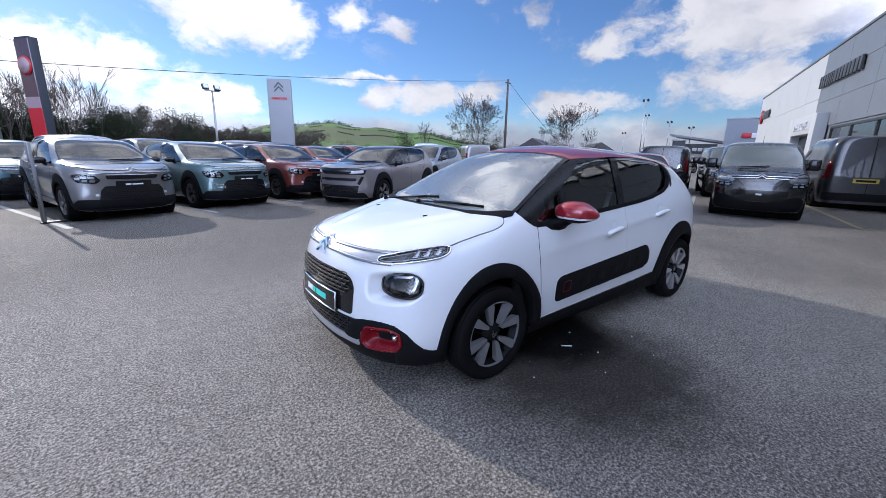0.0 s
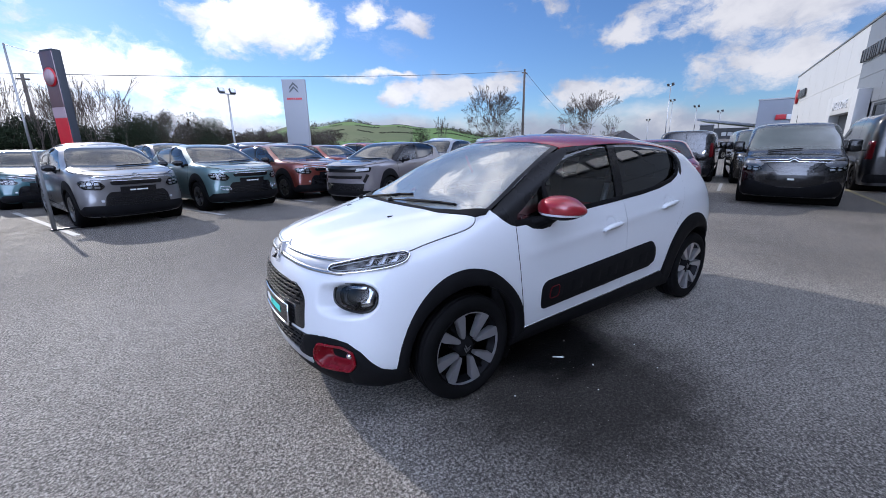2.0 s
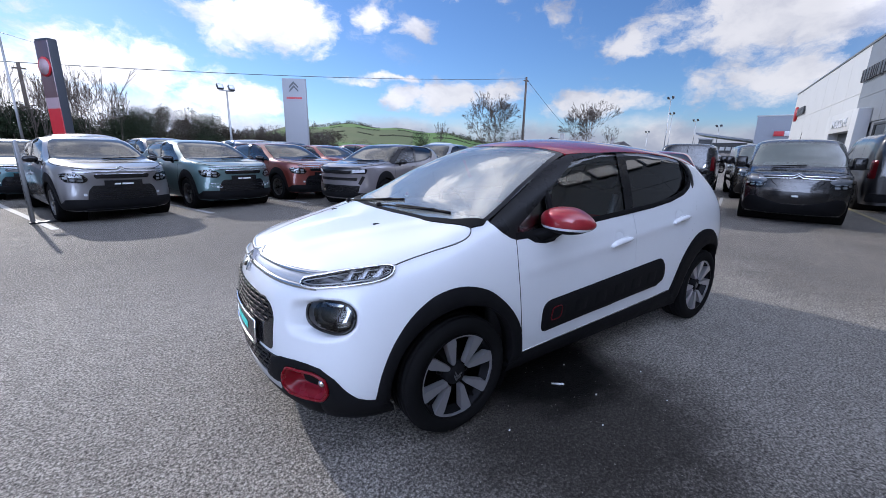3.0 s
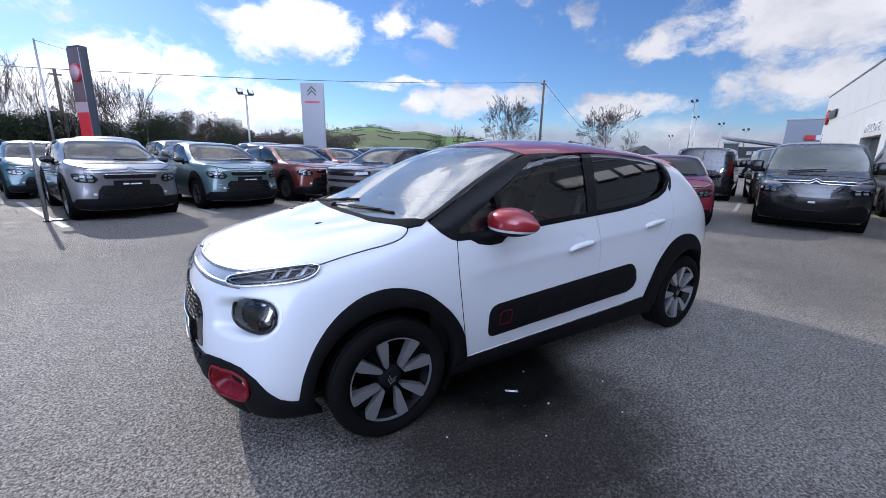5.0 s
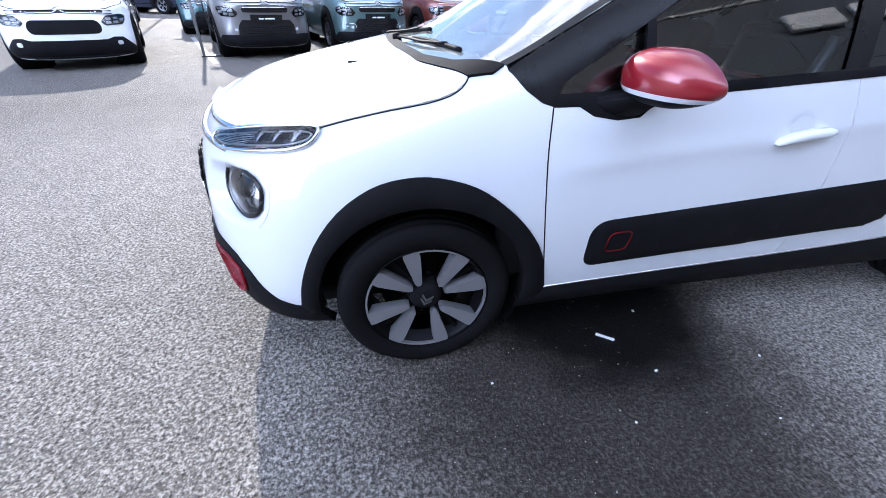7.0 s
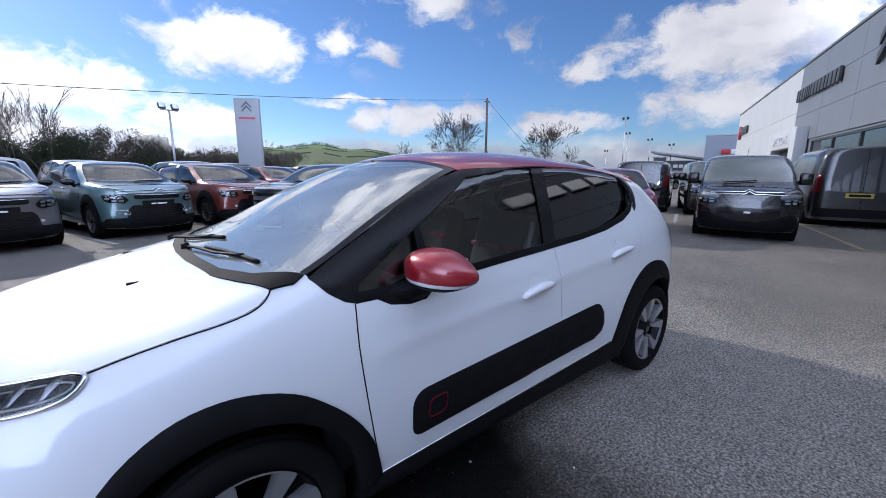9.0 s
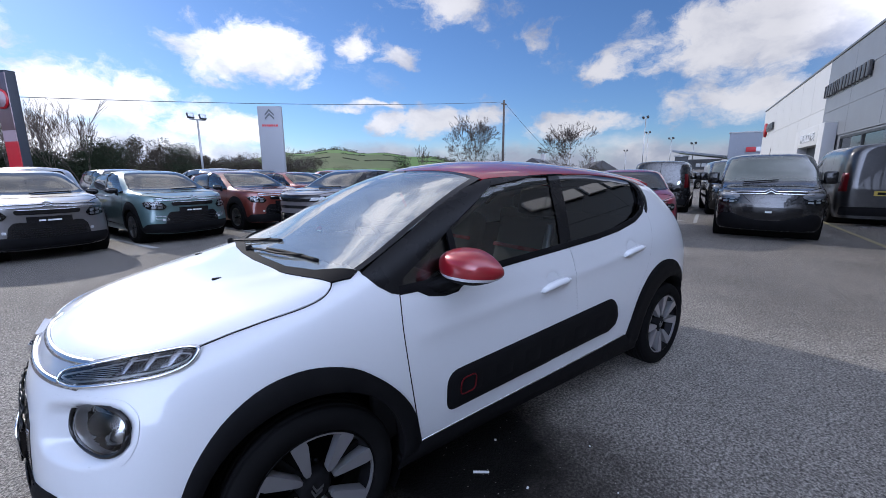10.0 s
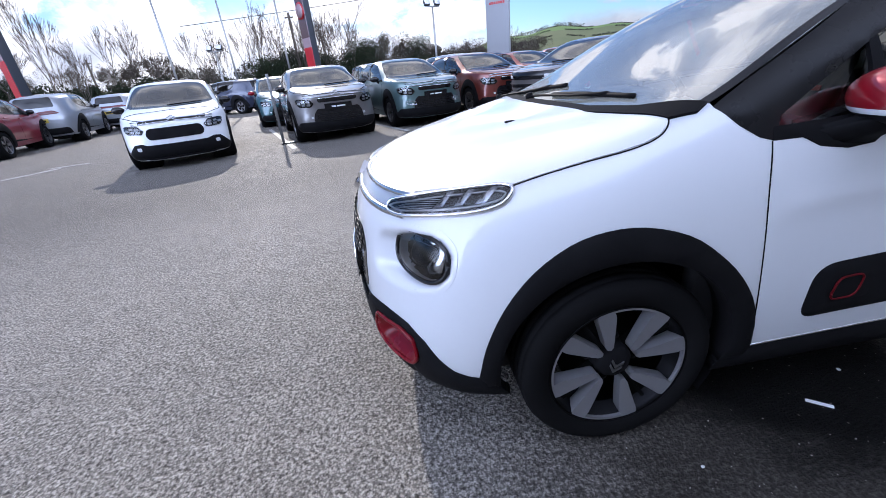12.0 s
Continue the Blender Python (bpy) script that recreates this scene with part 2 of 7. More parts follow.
WHITE = paint("white_paint", (0.66, 0.68, 0.705), 0.0, 0.38)
RED = paint("red_paint", (0.27, 0.006, 0.014), 0.2, 0.32, 0.15)
RED_TRIM = plastic("red_trim", (0.16, 0.002, 0.008), 0.25, 300.0, 0.00003, 0.25)
DARK_RED = plastic("dark_red_trim", (0.085, 0.002, 0.005), 0.5, 300.0, 0.00003, 0.12)
SILVER = paint("grey_paint", (0.15, 0.145, 0.145), 0.55, 0.35, 0.3)
TEAL = paint("pale_teal_paint", (0.080, 0.138, 0.140), 0.5, 0.35, 0.3)
DEEP_TEAL = paint("deep_teal_paint", (0.004, 0.050, 0.060), 0.35, 0.33, 0.2)
ORANGE = paint("copper_paint", (0.125, 0.022, 0.015), 0.45, 0.33, 0.25)
MAUVE = paint("warm_grey_paint", (0.15, 0.138, 0.145), 0.5, 0.35, 0.3)
PALE_CAR = paint("silver_white_paint", (0.23, 0.245, 0.27), 0.4, 0.35)
BLACK_PAINT = paint("black_paint", (0.012, 0.012, 0.013), 0.2, 0.25)
GREY_VAN = paint("dark_grey_paint", (0.014, 0.014, 0.016), 0.4, 0.3)
NAVY = paint("navy_paint", (0.012, 0.018, 0.04), 0.4, 0.3)
CRIMSON = paint("crimson_paint", (0.20, 0.005, 0.020), 0.1, 0.3)
PALE = paint("pale_grey_paint", (0.36, 0.38, 0.41), 0.4, 0.35)
BLACK = plastic("black_plastic", (0.0075, 0.0075, 0.0085), 0.55)
GLOSS_BLACK = plastic("gloss_black", (0.008, 0.008, 0.009), 0.12, 200.0, 0.00005, 0.4)
PILLAR_BLACK = plastic("pillar_black", (0.007, 0.007, 0.008), 0.25, 200.0, 0.00004, 0.14)
RUBBER = plastic("tyre_rubber", (0.006, 0.006, 0.0065), 0.8, 300.0, 0.0006, 0.06)
GAP = plastic("gap_black", (0.006, 0.006, 0.006), 0.9)
CABIN = plastic("cabin_trim", (0.03, 0.03, 0.032), 0.7)
SEAT = plastic("seat_cloth", (0.055, 0.055, 0.06), 0.9, 500.0, 0.001)
SATIN = metal("satin_chrome", (0.50, 0.51, 0.53), 0.22)
CHROME = metal("chrome", (0.82, 0.83, 0.85), 0.10)
ALLOY = material("machined_alloy", lambda n: principled(n, Base_Color=(0.44, 0.44, 0.46), Metallic=0.75, Roughness=n.math("MULTIPLY_ADD", n.noise(where(n), 60, 4, 0.6), 0.14, 0.24)))
DARK_ALLOY = metal("dark_alloy", (0.012, 0.012, 0.013), 0.45)
GRILLE = metal("grey_grille", (0.030, 0.030, 0.032), 0.45)
LED = metal("led_housing", (0.42, 0.43, 0.46), 0.2)
STEEL = metal("galvanised_steel", (0.26, 0.265, 0.27), 0.5)
SCREEN = glass("windscreen_glass", (0.62, 0.70, 0.66), 3.2, 0.42)
TINTED = glass("tinted_glass", (0.74, 0.80, 0.80), 1.7, 0.0)
PRIVACY = glass("privacy_glass", (0.05, 0.052, 0.055), 1.8, 0.0)
HEAD_LENS = glass("headlamp_lens", (0.70, 0.71, 0.72), 1.5, 0.0)
LOT_SCREEN = glass("dusty_windscreen", (0.20, 0.26, 0.25), 1.55, 0.05)
LENS = glass("lamp_lens", (0.85, 0.87, 0.88), 1.5, 0.0)
TAIL = glass("tail_lens", (0.5, 0.02, 0.02), 1.5, 0.0)
REFLECTOR = metal("reflector", (0.75, 0.77, 0.8), 0.15)
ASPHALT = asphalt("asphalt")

# ---- building kit ----
from mathutils.bvhtree import BVHTree
from mathutils.geometry import intersect_point_line


def link_mesh(name, bm, mats, parent=None, label="", smooth=True):
    me = bpy.data.meshes.new(name)
    bm.normal_update()
    bm.to_mesh(me)
    bm.free()
    for m in mats if isinstance(mats, (list, tuple)) else [mats]:
        me.materials.append(m)
    if smooth:
        me.shade_smooth()
    ob = new(name, me)
    if parent is not None:
        ob.parent = parent
    if label:
        ob["label"] = label
    return ob


def part(name, bm, mat, parent, label="", smooth=True):
    return link_mesh(name, bm, mat, parent, label, smooth)


def empty(name, m=None):
    ob = new(name)
    ob.empty_display_size = 0.2
    if m is not None:
        ob.matrix_world = m
    return ob


def box(bm, x0, x1, y0, y1, z0, z1, bev=0.0, m=None):
    made = bmesh.ops.create_cube(bm, size=1.0)["verts"]
    bmesh.ops.transform(bm, matrix=Matrix.LocRotScale(((x0 + x1) / 2, (y0 + y1) / 2, (z0 + z1) / 2), None, (x1 - x0, y1 - y0, z1 - z0)), verts=made)
    if bev:
        edges = list({e for v in made for e in v.link_edges})
        res = bmesh.ops.bevel(bm, geom=edges, offset=bev, segments=2, affect="EDGES", profile=0.6)
        made = list({v for f in res["faces"] for v in f.verts} | {v for v in made if v.is_valid})
    if m is not None:
        bmesh.ops.transform(bm, matrix=m, verts=made)
    return made


def rod(bm, a, b, r0, r1=None, seg=12):
    a, b = Vector(a), Vector(b)
    d = b - a
    m = Matrix.Translation((a + b) / 2) @ d.to_track_quat("Z", "Y").to_matrix().to_4x4()
    return bmesh.ops.create_cone(bm, cap_ends=True, segments=seg, radius1=r0, radius2=r0 if r1 is None else r1, depth=d.length, matrix=m)["verts"]


def lathe(bm, profile, seg=48, m=None):
    """Turns (radius, along) pairs round the y axis."""
    rings = []
    for r, a in profile:
        rings.append([bm.verts.new((r * math.cos(2 * math.pi * k / seg), a, r * math.sin(2 * math.pi * k / seg))) for k in range(seg)])
    for p, q in zip(rings, rings[1:]):
        for k in range(seg):
            bm.faces.new((p[k], p[(k + 1) % seg], q[(k + 1) % seg], q[k]))
    made = [v for ring in rings for v in ring]
    if m is not None:
        bmesh.ops.transform(bm, matrix=m, verts=made)
    return made


def fillet(points, r, seg=5):
    """Rounds the corners of a closed outline."""
    out, n = [], len(points)
    for i in range(n):
        a, b, c = (Vector(points[j % n]) for j in (i - 1, i, i + 1))
        u, v = (a - b), (c - b)
        rr = r[i] if isinstance(r, (list, tuple)) else r
        t = min(rr, u.length * 0.48, v.length * 0.48)
        p, q = b + u.normalized() * t, b + v.normalized() * t
        for k in range(seg + 1):
            f = k / seg
            out.append(p * (1 - f) ** 2 + b * 2 * f * (1 - f) + q * f * f)
    return [tuple(p) for p in out]


def smooth_line(points, per=6, closed=False):
    """A curve through the points."""
    pts = [Vector(p) for p in points]
    n = len(pts)
    out = []
    for i in range(n if closed else n - 1):
        p1, p2 = pts[i], pts[(i + 1) % n]
        p0 = pts[i - 1] if closed or i else p1 * 2 - p2
        p3 = pts[(i + 2) % n] if closed or i + 2 < n else p2 * 2 - p1
        for k in range(per):
            t = k / per
            out.append(0.5 * (2 * p1 + (p2 - p0) * t + (2 * p0 - 5 * p1 + 4 * p2 - p3) * t * t + (3 * p1 - p0 - 3 * p2 + p3) * t ** 3))
    if not closed:
        out.append(pts[-1])
    return [tuple(p) for p in out]


def ribbon(points, w):
    """A closed outline of the width w along an open line."""
    pts = [Vector(p) for p in points]
    left, right = [], []
    for i, p in enumerate(pts):
        d = (pts[min(i + 1, len(pts) - 1)] - pts[max(i - 1, 0)]).normalized()
        s = Vector((-d.y, d.x)) * w / 2
        left.append(tuple(p + s)), right.append(tuple(p - s))
    return left + right[::-1]


def inside(p, poly):
    x, y, hit = p[0], p[1], False
    for (x0, y0), (x1, y1) in zip(poly, poly[1:] + poly[:1]):
        if (y0 > y) != (y1 > y) and x < (x1 - x0) * (y - y0) / (y1 - y0) + x0:
            hit = not hit
    return hit


def edge_distance(p, poly):
    arr = np.asarray(poly)
    a, b = arr, np.roll(arr, -1, axis=0)
    d = b - a
    t = np.clip(((np.asarray(p) - a) * d).sum(1) / np.maximum((d * d).sum(1), 1e-12), 0, 1)
    q = a + d * t[:, None]
    return float(np.sqrt(((q - np.asarray(p)) ** 2).sum(1)).min())


class Hull:
    """A car's outer skin, spanned over rails that run from its nose along one side to its tail; later pieces are laid on it."""

    def __init__(self, rails, per_u=9, per_v=8, sharp=0.6):
        P = np.array(rails, float)
        flip = np.array([1, -1, 1])

        def extend(Q):
            Q = np.concatenate([Q[:, 1:2] * flip, Q, Q[:, -2:-1] * flip], 1)
            return np.concatenate([2 * Q[:1] - Q[1:2], Q, Q[-2:-1] * flip], 0)

        E = extend(P)
        avg = (E[1:-1, :-2] + E[1:-1, 2:] + E[:-2, 1:-1] + E[2:, 1:-1] - 4 * P) / 6
        C = P - sharp * avg
        C[:, 0, 1] = C[:, -1, 1] = 0
        C[-1, :, 1] = 0
        E = extend(C)

        def basis(count, per):
            B = np.zeros(((count - 1) * per + 1, count + 2))
            for i in range(count - 1):
                for k in range(per + (i == count - 2)):
                    t = k / per
                    B[i * per + k, i:i + 4] = ((1 - t) ** 3 / 6, (3 * t ** 3 - 6 * t * t + 4) / 6, (-3 * t ** 3 + 3 * t * t + 3 * t + 1) / 6, t ** 3 / 6)
            return B

        Bv, Bu = basis(P.shape[0], per_v), basis(P.shape[1], per_u)
        S = np.einsum("ai,ijk,bj->abk", Bv, E, Bu)
        S[:, 0, 1] = S[:, -1, 1] = 0
        S[-1, :, 1] = 0
        self.grid = S
        nv, nu = S.shape[:2]
        half = S.reshape(-1, 3)
        self.verts = np.concatenate([half * (1, -1, 1), half])
        k = nv * nu
        faces = []
        for a in range(nv - 1):
            for b in range(nu - 1):
                q = (a * nu + b, a * nu + b + 1, (a + 1) * nu + b + 1, (a + 1) * nu + b)
                faces.append(q)
                faces.append(tuple(i + k for i in reversed(q)))
        self.faces = faces
        self.bvh = BVHTree.FromPolygons([Vector(v) for v in self.verts], faces)

    @staticmethod
    def axes(view):
        if view == "top":
            return Vector((0, 0, -1)), Vector((1, 0, 0)), Vector((0, 1, 0))
        d = Vector((math.cos(radians(view)), math.sin(radians(view)), 0))
        return d, Vector((d.y, -d.x, 0)), Vector((0, 0, 1))

    def lay(self, a, b, view):
        """The point of the skin that is met at (a, b), looking along view, and its normal."""
        d, e, f = self.axes(view)
        o = e * a + f * b - d * 6
        hit, normal, _, _ = self.bvh.ray_cast(o, d)
        if hit is None:
            hit, normal, _, _ = self.bvh.find_nearest(o + d * 4.5)
        if normal.dot(d) > 0:
            normal = -normal
        return hit, normal

    def shell(self, cuts):
        """The skin as a mesh, without the faces inside the cuts: (view, outline, which side of the skin)."""
        bm = bmesh.new()
        vs = [bm.verts.new(v) for v in self.verts]
        for f in self.faces:
            c = sum((Vector(self.verts[i]) for i in f), Vector()) / len(f)
            gone = False
            for view, poly, test in cuts:
                d, e, g = self.axes(view)
                s = Vector((c.x, -abs(c.y), c.z))
                if inside((s.dot(e), s.dot(g)), poly) and test(s):
                    gone = True
                    break
            if not gone:
                try:
                    bm.faces.new([vs[i] for i in f])
                except ValueError:
                    pass
        bmesh.ops.remove_doubles(bm, verts=bm.verts, dist=1e-5)
        for v in [v for v in bm.verts if not v.link_faces]:
            bm.verts.remove(v)
        bmesh.ops.recalc_face_normals(bm, faces=bm.faces)
        return bm

    def plate(self, poly, view, off=0.003, cell=0.03, thick=0.006, bulge=0.0, soft=0.02, both=False, shape=None):
        """A plate with that outline, laid on the skin: off above it, swelling by bulge from its edge inwards over soft.
        both: with its mirror image on the car's other side."""
        poly = [tuple(p)[:2] for p in poly]
        bm = bmesh.new()
        bm.faces.new([bm.verts.new((p[0], p[1], 0)) for p in poly])
        xs, ys = [p[0] for p in poly], [p[1] for p in poly]
        for lo, hi, normal in ((min(xs), max(xs), (1, 0, 0)), (min(ys), max(ys), (0, 1, 0))):
            count = int((hi - lo) / cell)
            for k in range(1, count + 1):
                c = lo + (hi - lo) * k / (count + 1)
                bmesh.ops.bisect_plane(bm, geom=bm.verts[:] + bm.edges[:] + bm.faces[:], plane_co=(normal[0] * c, normal[1] * c, 0), plane_no=normal, dist=1e-6)
        rim = {v for e in bm.edges if e.is_boundary for v in e.verts}
        rim_edges = [e for e in bm.edges if e.is_boundary]
        normals = {}
        for v in bm.verts:
            a, b = v.co.x, v.co.y
            hit, normal = self.lay(a, b, view)
            h = off
            if bulge and v not in rim:
                s = min(1.0, edge_distance((a, b), poly) / soft)
                h += bulge * math.sqrt(max(0.0, 1 - (1 - s) ** 2))
            if shape:
                h += shape(a, b)
            normals[v] = normal
            v.co = hit + normal * h
        skirt = {}
        for v in rim:
            skirt[v] = (bm.verts.new(v.co), bm.verts.new(v.co - normals[v] * thick))
        for e in rim_edges:
            p, q = e.verts
            bm.faces.new((skirt[p][0], skirt[q][0], skirt[q][1], skirt[p][1]))
        bmesh.ops.triangulate(bm, faces=[f for f in bm.faces if len(f.verts) > 4])
        bmesh.ops.recalc_face_normals(bm, faces=bm.faces)
        d = self.axes(view)[0]
        flips = [f for f in bm.faces if f.verts[0] in normals and f.verts[1] in normals and f.normal.dot(normals[f.verts[0]]) < 0]
        bmesh.ops.reverse_faces(bm, faces=flips)
        if both:
            other = bm.copy()
            mirror(other)
            me = bpy.data.meshes.new("tmp")
            other.to_mesh(me)
            bm.from_mesh(me)
            other.free()
            bpy.data.meshes.remove(me)
        return bm

    def strip(self, line, view, width=0.006, off=0.001, per=0.02):
        """A narrow band along an open line on the skin."""
        pts = [Vector(p) for p in line]
        fine = []
        for p, q in zip(pts, pts[1:]):
            n = max(1, int((q - p).length / per))
            fine += [p.lerp(q, k / n) for k in range(n)]
        fine.append(pts[-1])
        bm = bmesh.new()
        hits = [self.lay(p.x, p.y, view) for p in fine]
        rows = []
        for i, (h, nrm) in enumerate(hits):
            d = hits[min(i + 1, len(hits) - 1)][0] - hits[max(i - 1, 0)][0]
            s = d.cross(nrm).normalized() * width / 2
            rows.append((bm.verts.new(h + nrm * off - s), bm.verts.new(h + nrm * off + s)))
        for p, q in zip(rows, rows[1:]):
            f = bm.faces.new((p[0], q[0], q[1], p[1]))
        bmesh.ops.recalc_face_normals(bm, faces=bm.faces)
        return bm

    def tube(self, line, view, r, off=0.0, per=0.015, seg=8, flat=1.0):
        """A round bar along an open line on the skin."""
        pts = [Vector(p) for p in line]
        fine = []
        for p, q in zip(pts, pts[1:]):
            n = max(1, int((q - p).length / per))
            fine += [p.lerp(q, k / n) for k in range(n)]
        fine.append(pts[-1])
        hits = [self.lay(p.x, p.y, view) for p in fine]
        bm = bmesh.new()
        rings = []
        for i, (h, nrm) in enumerate(hits):
            d = (hits[min(i + 1, len(hits) - 1)][0] - hits[max(i - 1, 0)][0]).normalized()
            s = d.cross(nrm).normalized()
            w = s.cross(d)
            rings.append([bm.verts.new(h + nrm * off + s * r * math.cos(2 * math.pi * k / seg) + w * r * flat * math.sin(2 * math.pi * k / seg)) for k in range(seg)])
        for p, q in zip(rings, rings[1:]):
            for k in range(seg):
                bm.faces.new((p[k], p[(k + 1) % seg], q[(k + 1) % seg], q[k]))
        bm.faces.new(rings[0]), bm.faces.new(rings[-1])
        bmesh.ops.recalc_face_normals(bm, faces=bm.faces)
        return bm


def mirror(bm):
    bmesh.ops.transform(bm, matrix=Matrix.Diagonal((1, -1, 1, 1)), verts=bm.verts)
    bmesh.ops.reverse_faces(bm, faces=bm.faces)
    return bm


def pair(name, make, mat, parent, label=""):
    """The same part on both sides of a car."""
    a = part(name, make(), mat, parent, label)
    b = part(name, mirror(make()), mat, parent, label)
    return a, b

# ---- the white hatchback ----
def rail(*p):
    return [tuple(p[i:i + 3]) for i in range(0, len(p), 3)]


HATCH = [
    rail(-1.95, 0, .17, -1.92, .40, .17, -1.78, .66, .18, -1.60, .76, .20, -1.27, .80, .20, -.85, .80, .20, -.40, .79, .20, .10, .79, .20, .60, .79, .20, 1.20, .80, .20, 1.60, .74, .22, 1.80, .45, .22, 1.83, 0, .22),
    rail(-2.06, 0, .28, -2.02, .42, .28, -1.87, .70, .29, -1.66, .80, .31, -1.27, .835, .32, -.85, .83, .32, -.40, .825, .32, .10, .825, .32, .60, .825, .32, 1.20, .835, .32, 1.66, .77, .34, 1.88, .48, .34, 1.91, 0, .34),
    rail(-2.075, 0, .50, -2.03, .42, .50, -1.85, .70, .50, -1.63, .81, .50, -1.27, .85, .52, -.85, .845, .52, -.40, .845, .52, .10, .845, .52, .60, .845, .53, 1.22, .855, .54, 1.68, .79, .54, 1.90, .48, .54, 1.92, 0, .54),
    rail(-2.06, 0, .70, -2.01, .42, .69, -1.80, .69, .68, -1.58, .80, .69, -1.27, .845, .72, -.86, .84, .72, -.40, .845, .72, .10, .845, .72, .60, .845, .73, 1.22, .855, .74, 1.68, .79, .74, 1.88, .48, .74, 1.91, 0, .74),
    rail(-2.03, 0, .79, -1.97, .42, .78, -1.75, .675, .79, -1.53, .765, .82, -1.26, .81, .87, -.90, .81, .88, -.40, .83, .88, .10, .83, .89, .60, .825, .91, 1.20, .84, .94, 1.66, .77, .92, 1.84, .46, .92, 1.87, 0, .92),
    rail(-1.96, 0, .85, -1.90, .42, .845, -1.68, .66, .855, -1.48, .71, .89, -1.22, .735, .965, -.97, .755, 1.0, -.52, .80, .97, .05, .80, .99, .60, .80, 1.02, 1.18, .79, 1.09, 1.60, .70, 1.09, 1.75, .40, 1.08, 1.78, 0, 1.08),
    rail(-1.80, 0, .91, -1.75, .32, .905, -1.58, .50, .925, -1.42, .56, .955, -1.20, .60, 1.0, -.98, .67, 1.06, -.66, .69, 1.20, -.08, .705, 1.235, .50, .715, 1.245, 1.10, .71, 1.235, 1.50, .60, 1.23, 1.65, .36, 1.22, 1.68, 0, 1.22),
    rail(-1.65, 0, .945, -1.62, .18, .945, -1.50, .27, .965, -1.38, .32, .985, -1.19, .33, 1.02, -1.0, .39, 1.075, -.68, .45, 1.255, -.27, .565, 1.378, .40, .595, 1.408, 1.05, .595, 1.355, 1.44, .50, 1.31, 1.58, .30, 1.30, 1.61, 0, 1.30),
    rail(-1.50, 0, .975, -1.46, 0, .98, -1.42, 0, .985, -1.34, 0, .995, -1.20, 0, 1.03, -1.04, 0, 1.09, -.70, 0, 1.28, -.25, 0, 1.45, .40, 0, 1.475, 1.10, 0, 1.44, 1.50, 0, 1.385, 1.56, 0, 1.36, 1.60, 0, 1.33),
]

# the nose is drawn in a little between plate and lamps
for row, back in ((1, .010), (2, .014), (3, .016), (4, .014)):
    for k in (0, 1, 2):
        x, y, z = HATCH[row][k]
        HATCH[row][k] = (x + back, y, z)

def inset(poly, d):
    """The outline drawn in by d."""
    pts = [Vector(p[:2]) for p in poly]
    area = sum(p.x * q.y - q.x * p.y for p, q in zip(pts, pts[1:] + pts[:1]))
    sign = 1 if area > 0 else -1
    out = []
    for i, p in enumerate(pts):
        a, b = (p - pts[i - 1]), (pts[(i + 1) % len(pts)] - p)
        t = (a.normalized() + b.normalized())
        t = t.normalized() if t.length > 1e-6 else a.normalized()
        out.append(tuple(p + Vector((-t.y, t.x)) * d * sign))
    return out


def slab(bm, poly, y0, y1, tilt=0.0):
    """An outline in x and z, drawn out along y from y0 (outside) to y1; its outer face comes forward by tilt per metre off the axis."""
    outer = [bm.verts.new((x, y0 - tilt * math.hypot(x, z), z)) for x, z in poly]
    inner = [bm.verts.new((x, y1, z)) for x, z in poly]
    bm.faces.new(outer), bm.faces.new(inner[::-1])
    n = len(poly)
    for k in range(n):
        bm.faces.new((outer[k], inner[k], inner[(k + 1) % n], outer[(k + 1) % n]))


def polar(r, deg):
    return r * math.cos(radians(deg)), r * math.sin(radians(deg))


def chevrons(size):
    """Two stacked chevrons, as outlines in a plane."""
    out = []
    for k in (0, 1):
        z = (0.42 * k - 0.42) * size
        out.append([(-.5 * size, z), (0, z + .5 * size), (.5 * size, z), (.5 * size, z + .22 * size), (0, z + .75 * size), (-.5 * size, z + .22 * size)])
    return out


def tyre_mesh(r, w, rim):
    bm = bmesh.new()
    h = w / 2
    prof = [(rim - .006, -h * .80), (rim + .008, -h * .97), (r * .86, -h * 1.04), (r * .93, -h * .98), (r * .972, -h * .88), (r * .99, -h * .74)]
    tread = []
    for k in range(4):
        a, b = -h * .70 + k * h * .36, -h * .70 + k * h * .36 + h * .28
        tread += [(r - .008, a - .002), (r, a), (r, b), (r - .008, b + .002)]
    lathe(bm, prof + tread + [(r * .99, h * .74), (r * .93, h * .98), (rim, h * .8)], 64)
    bmesh.ops.recalc_face_normals(bm, faces=bm.faces)
    return bm


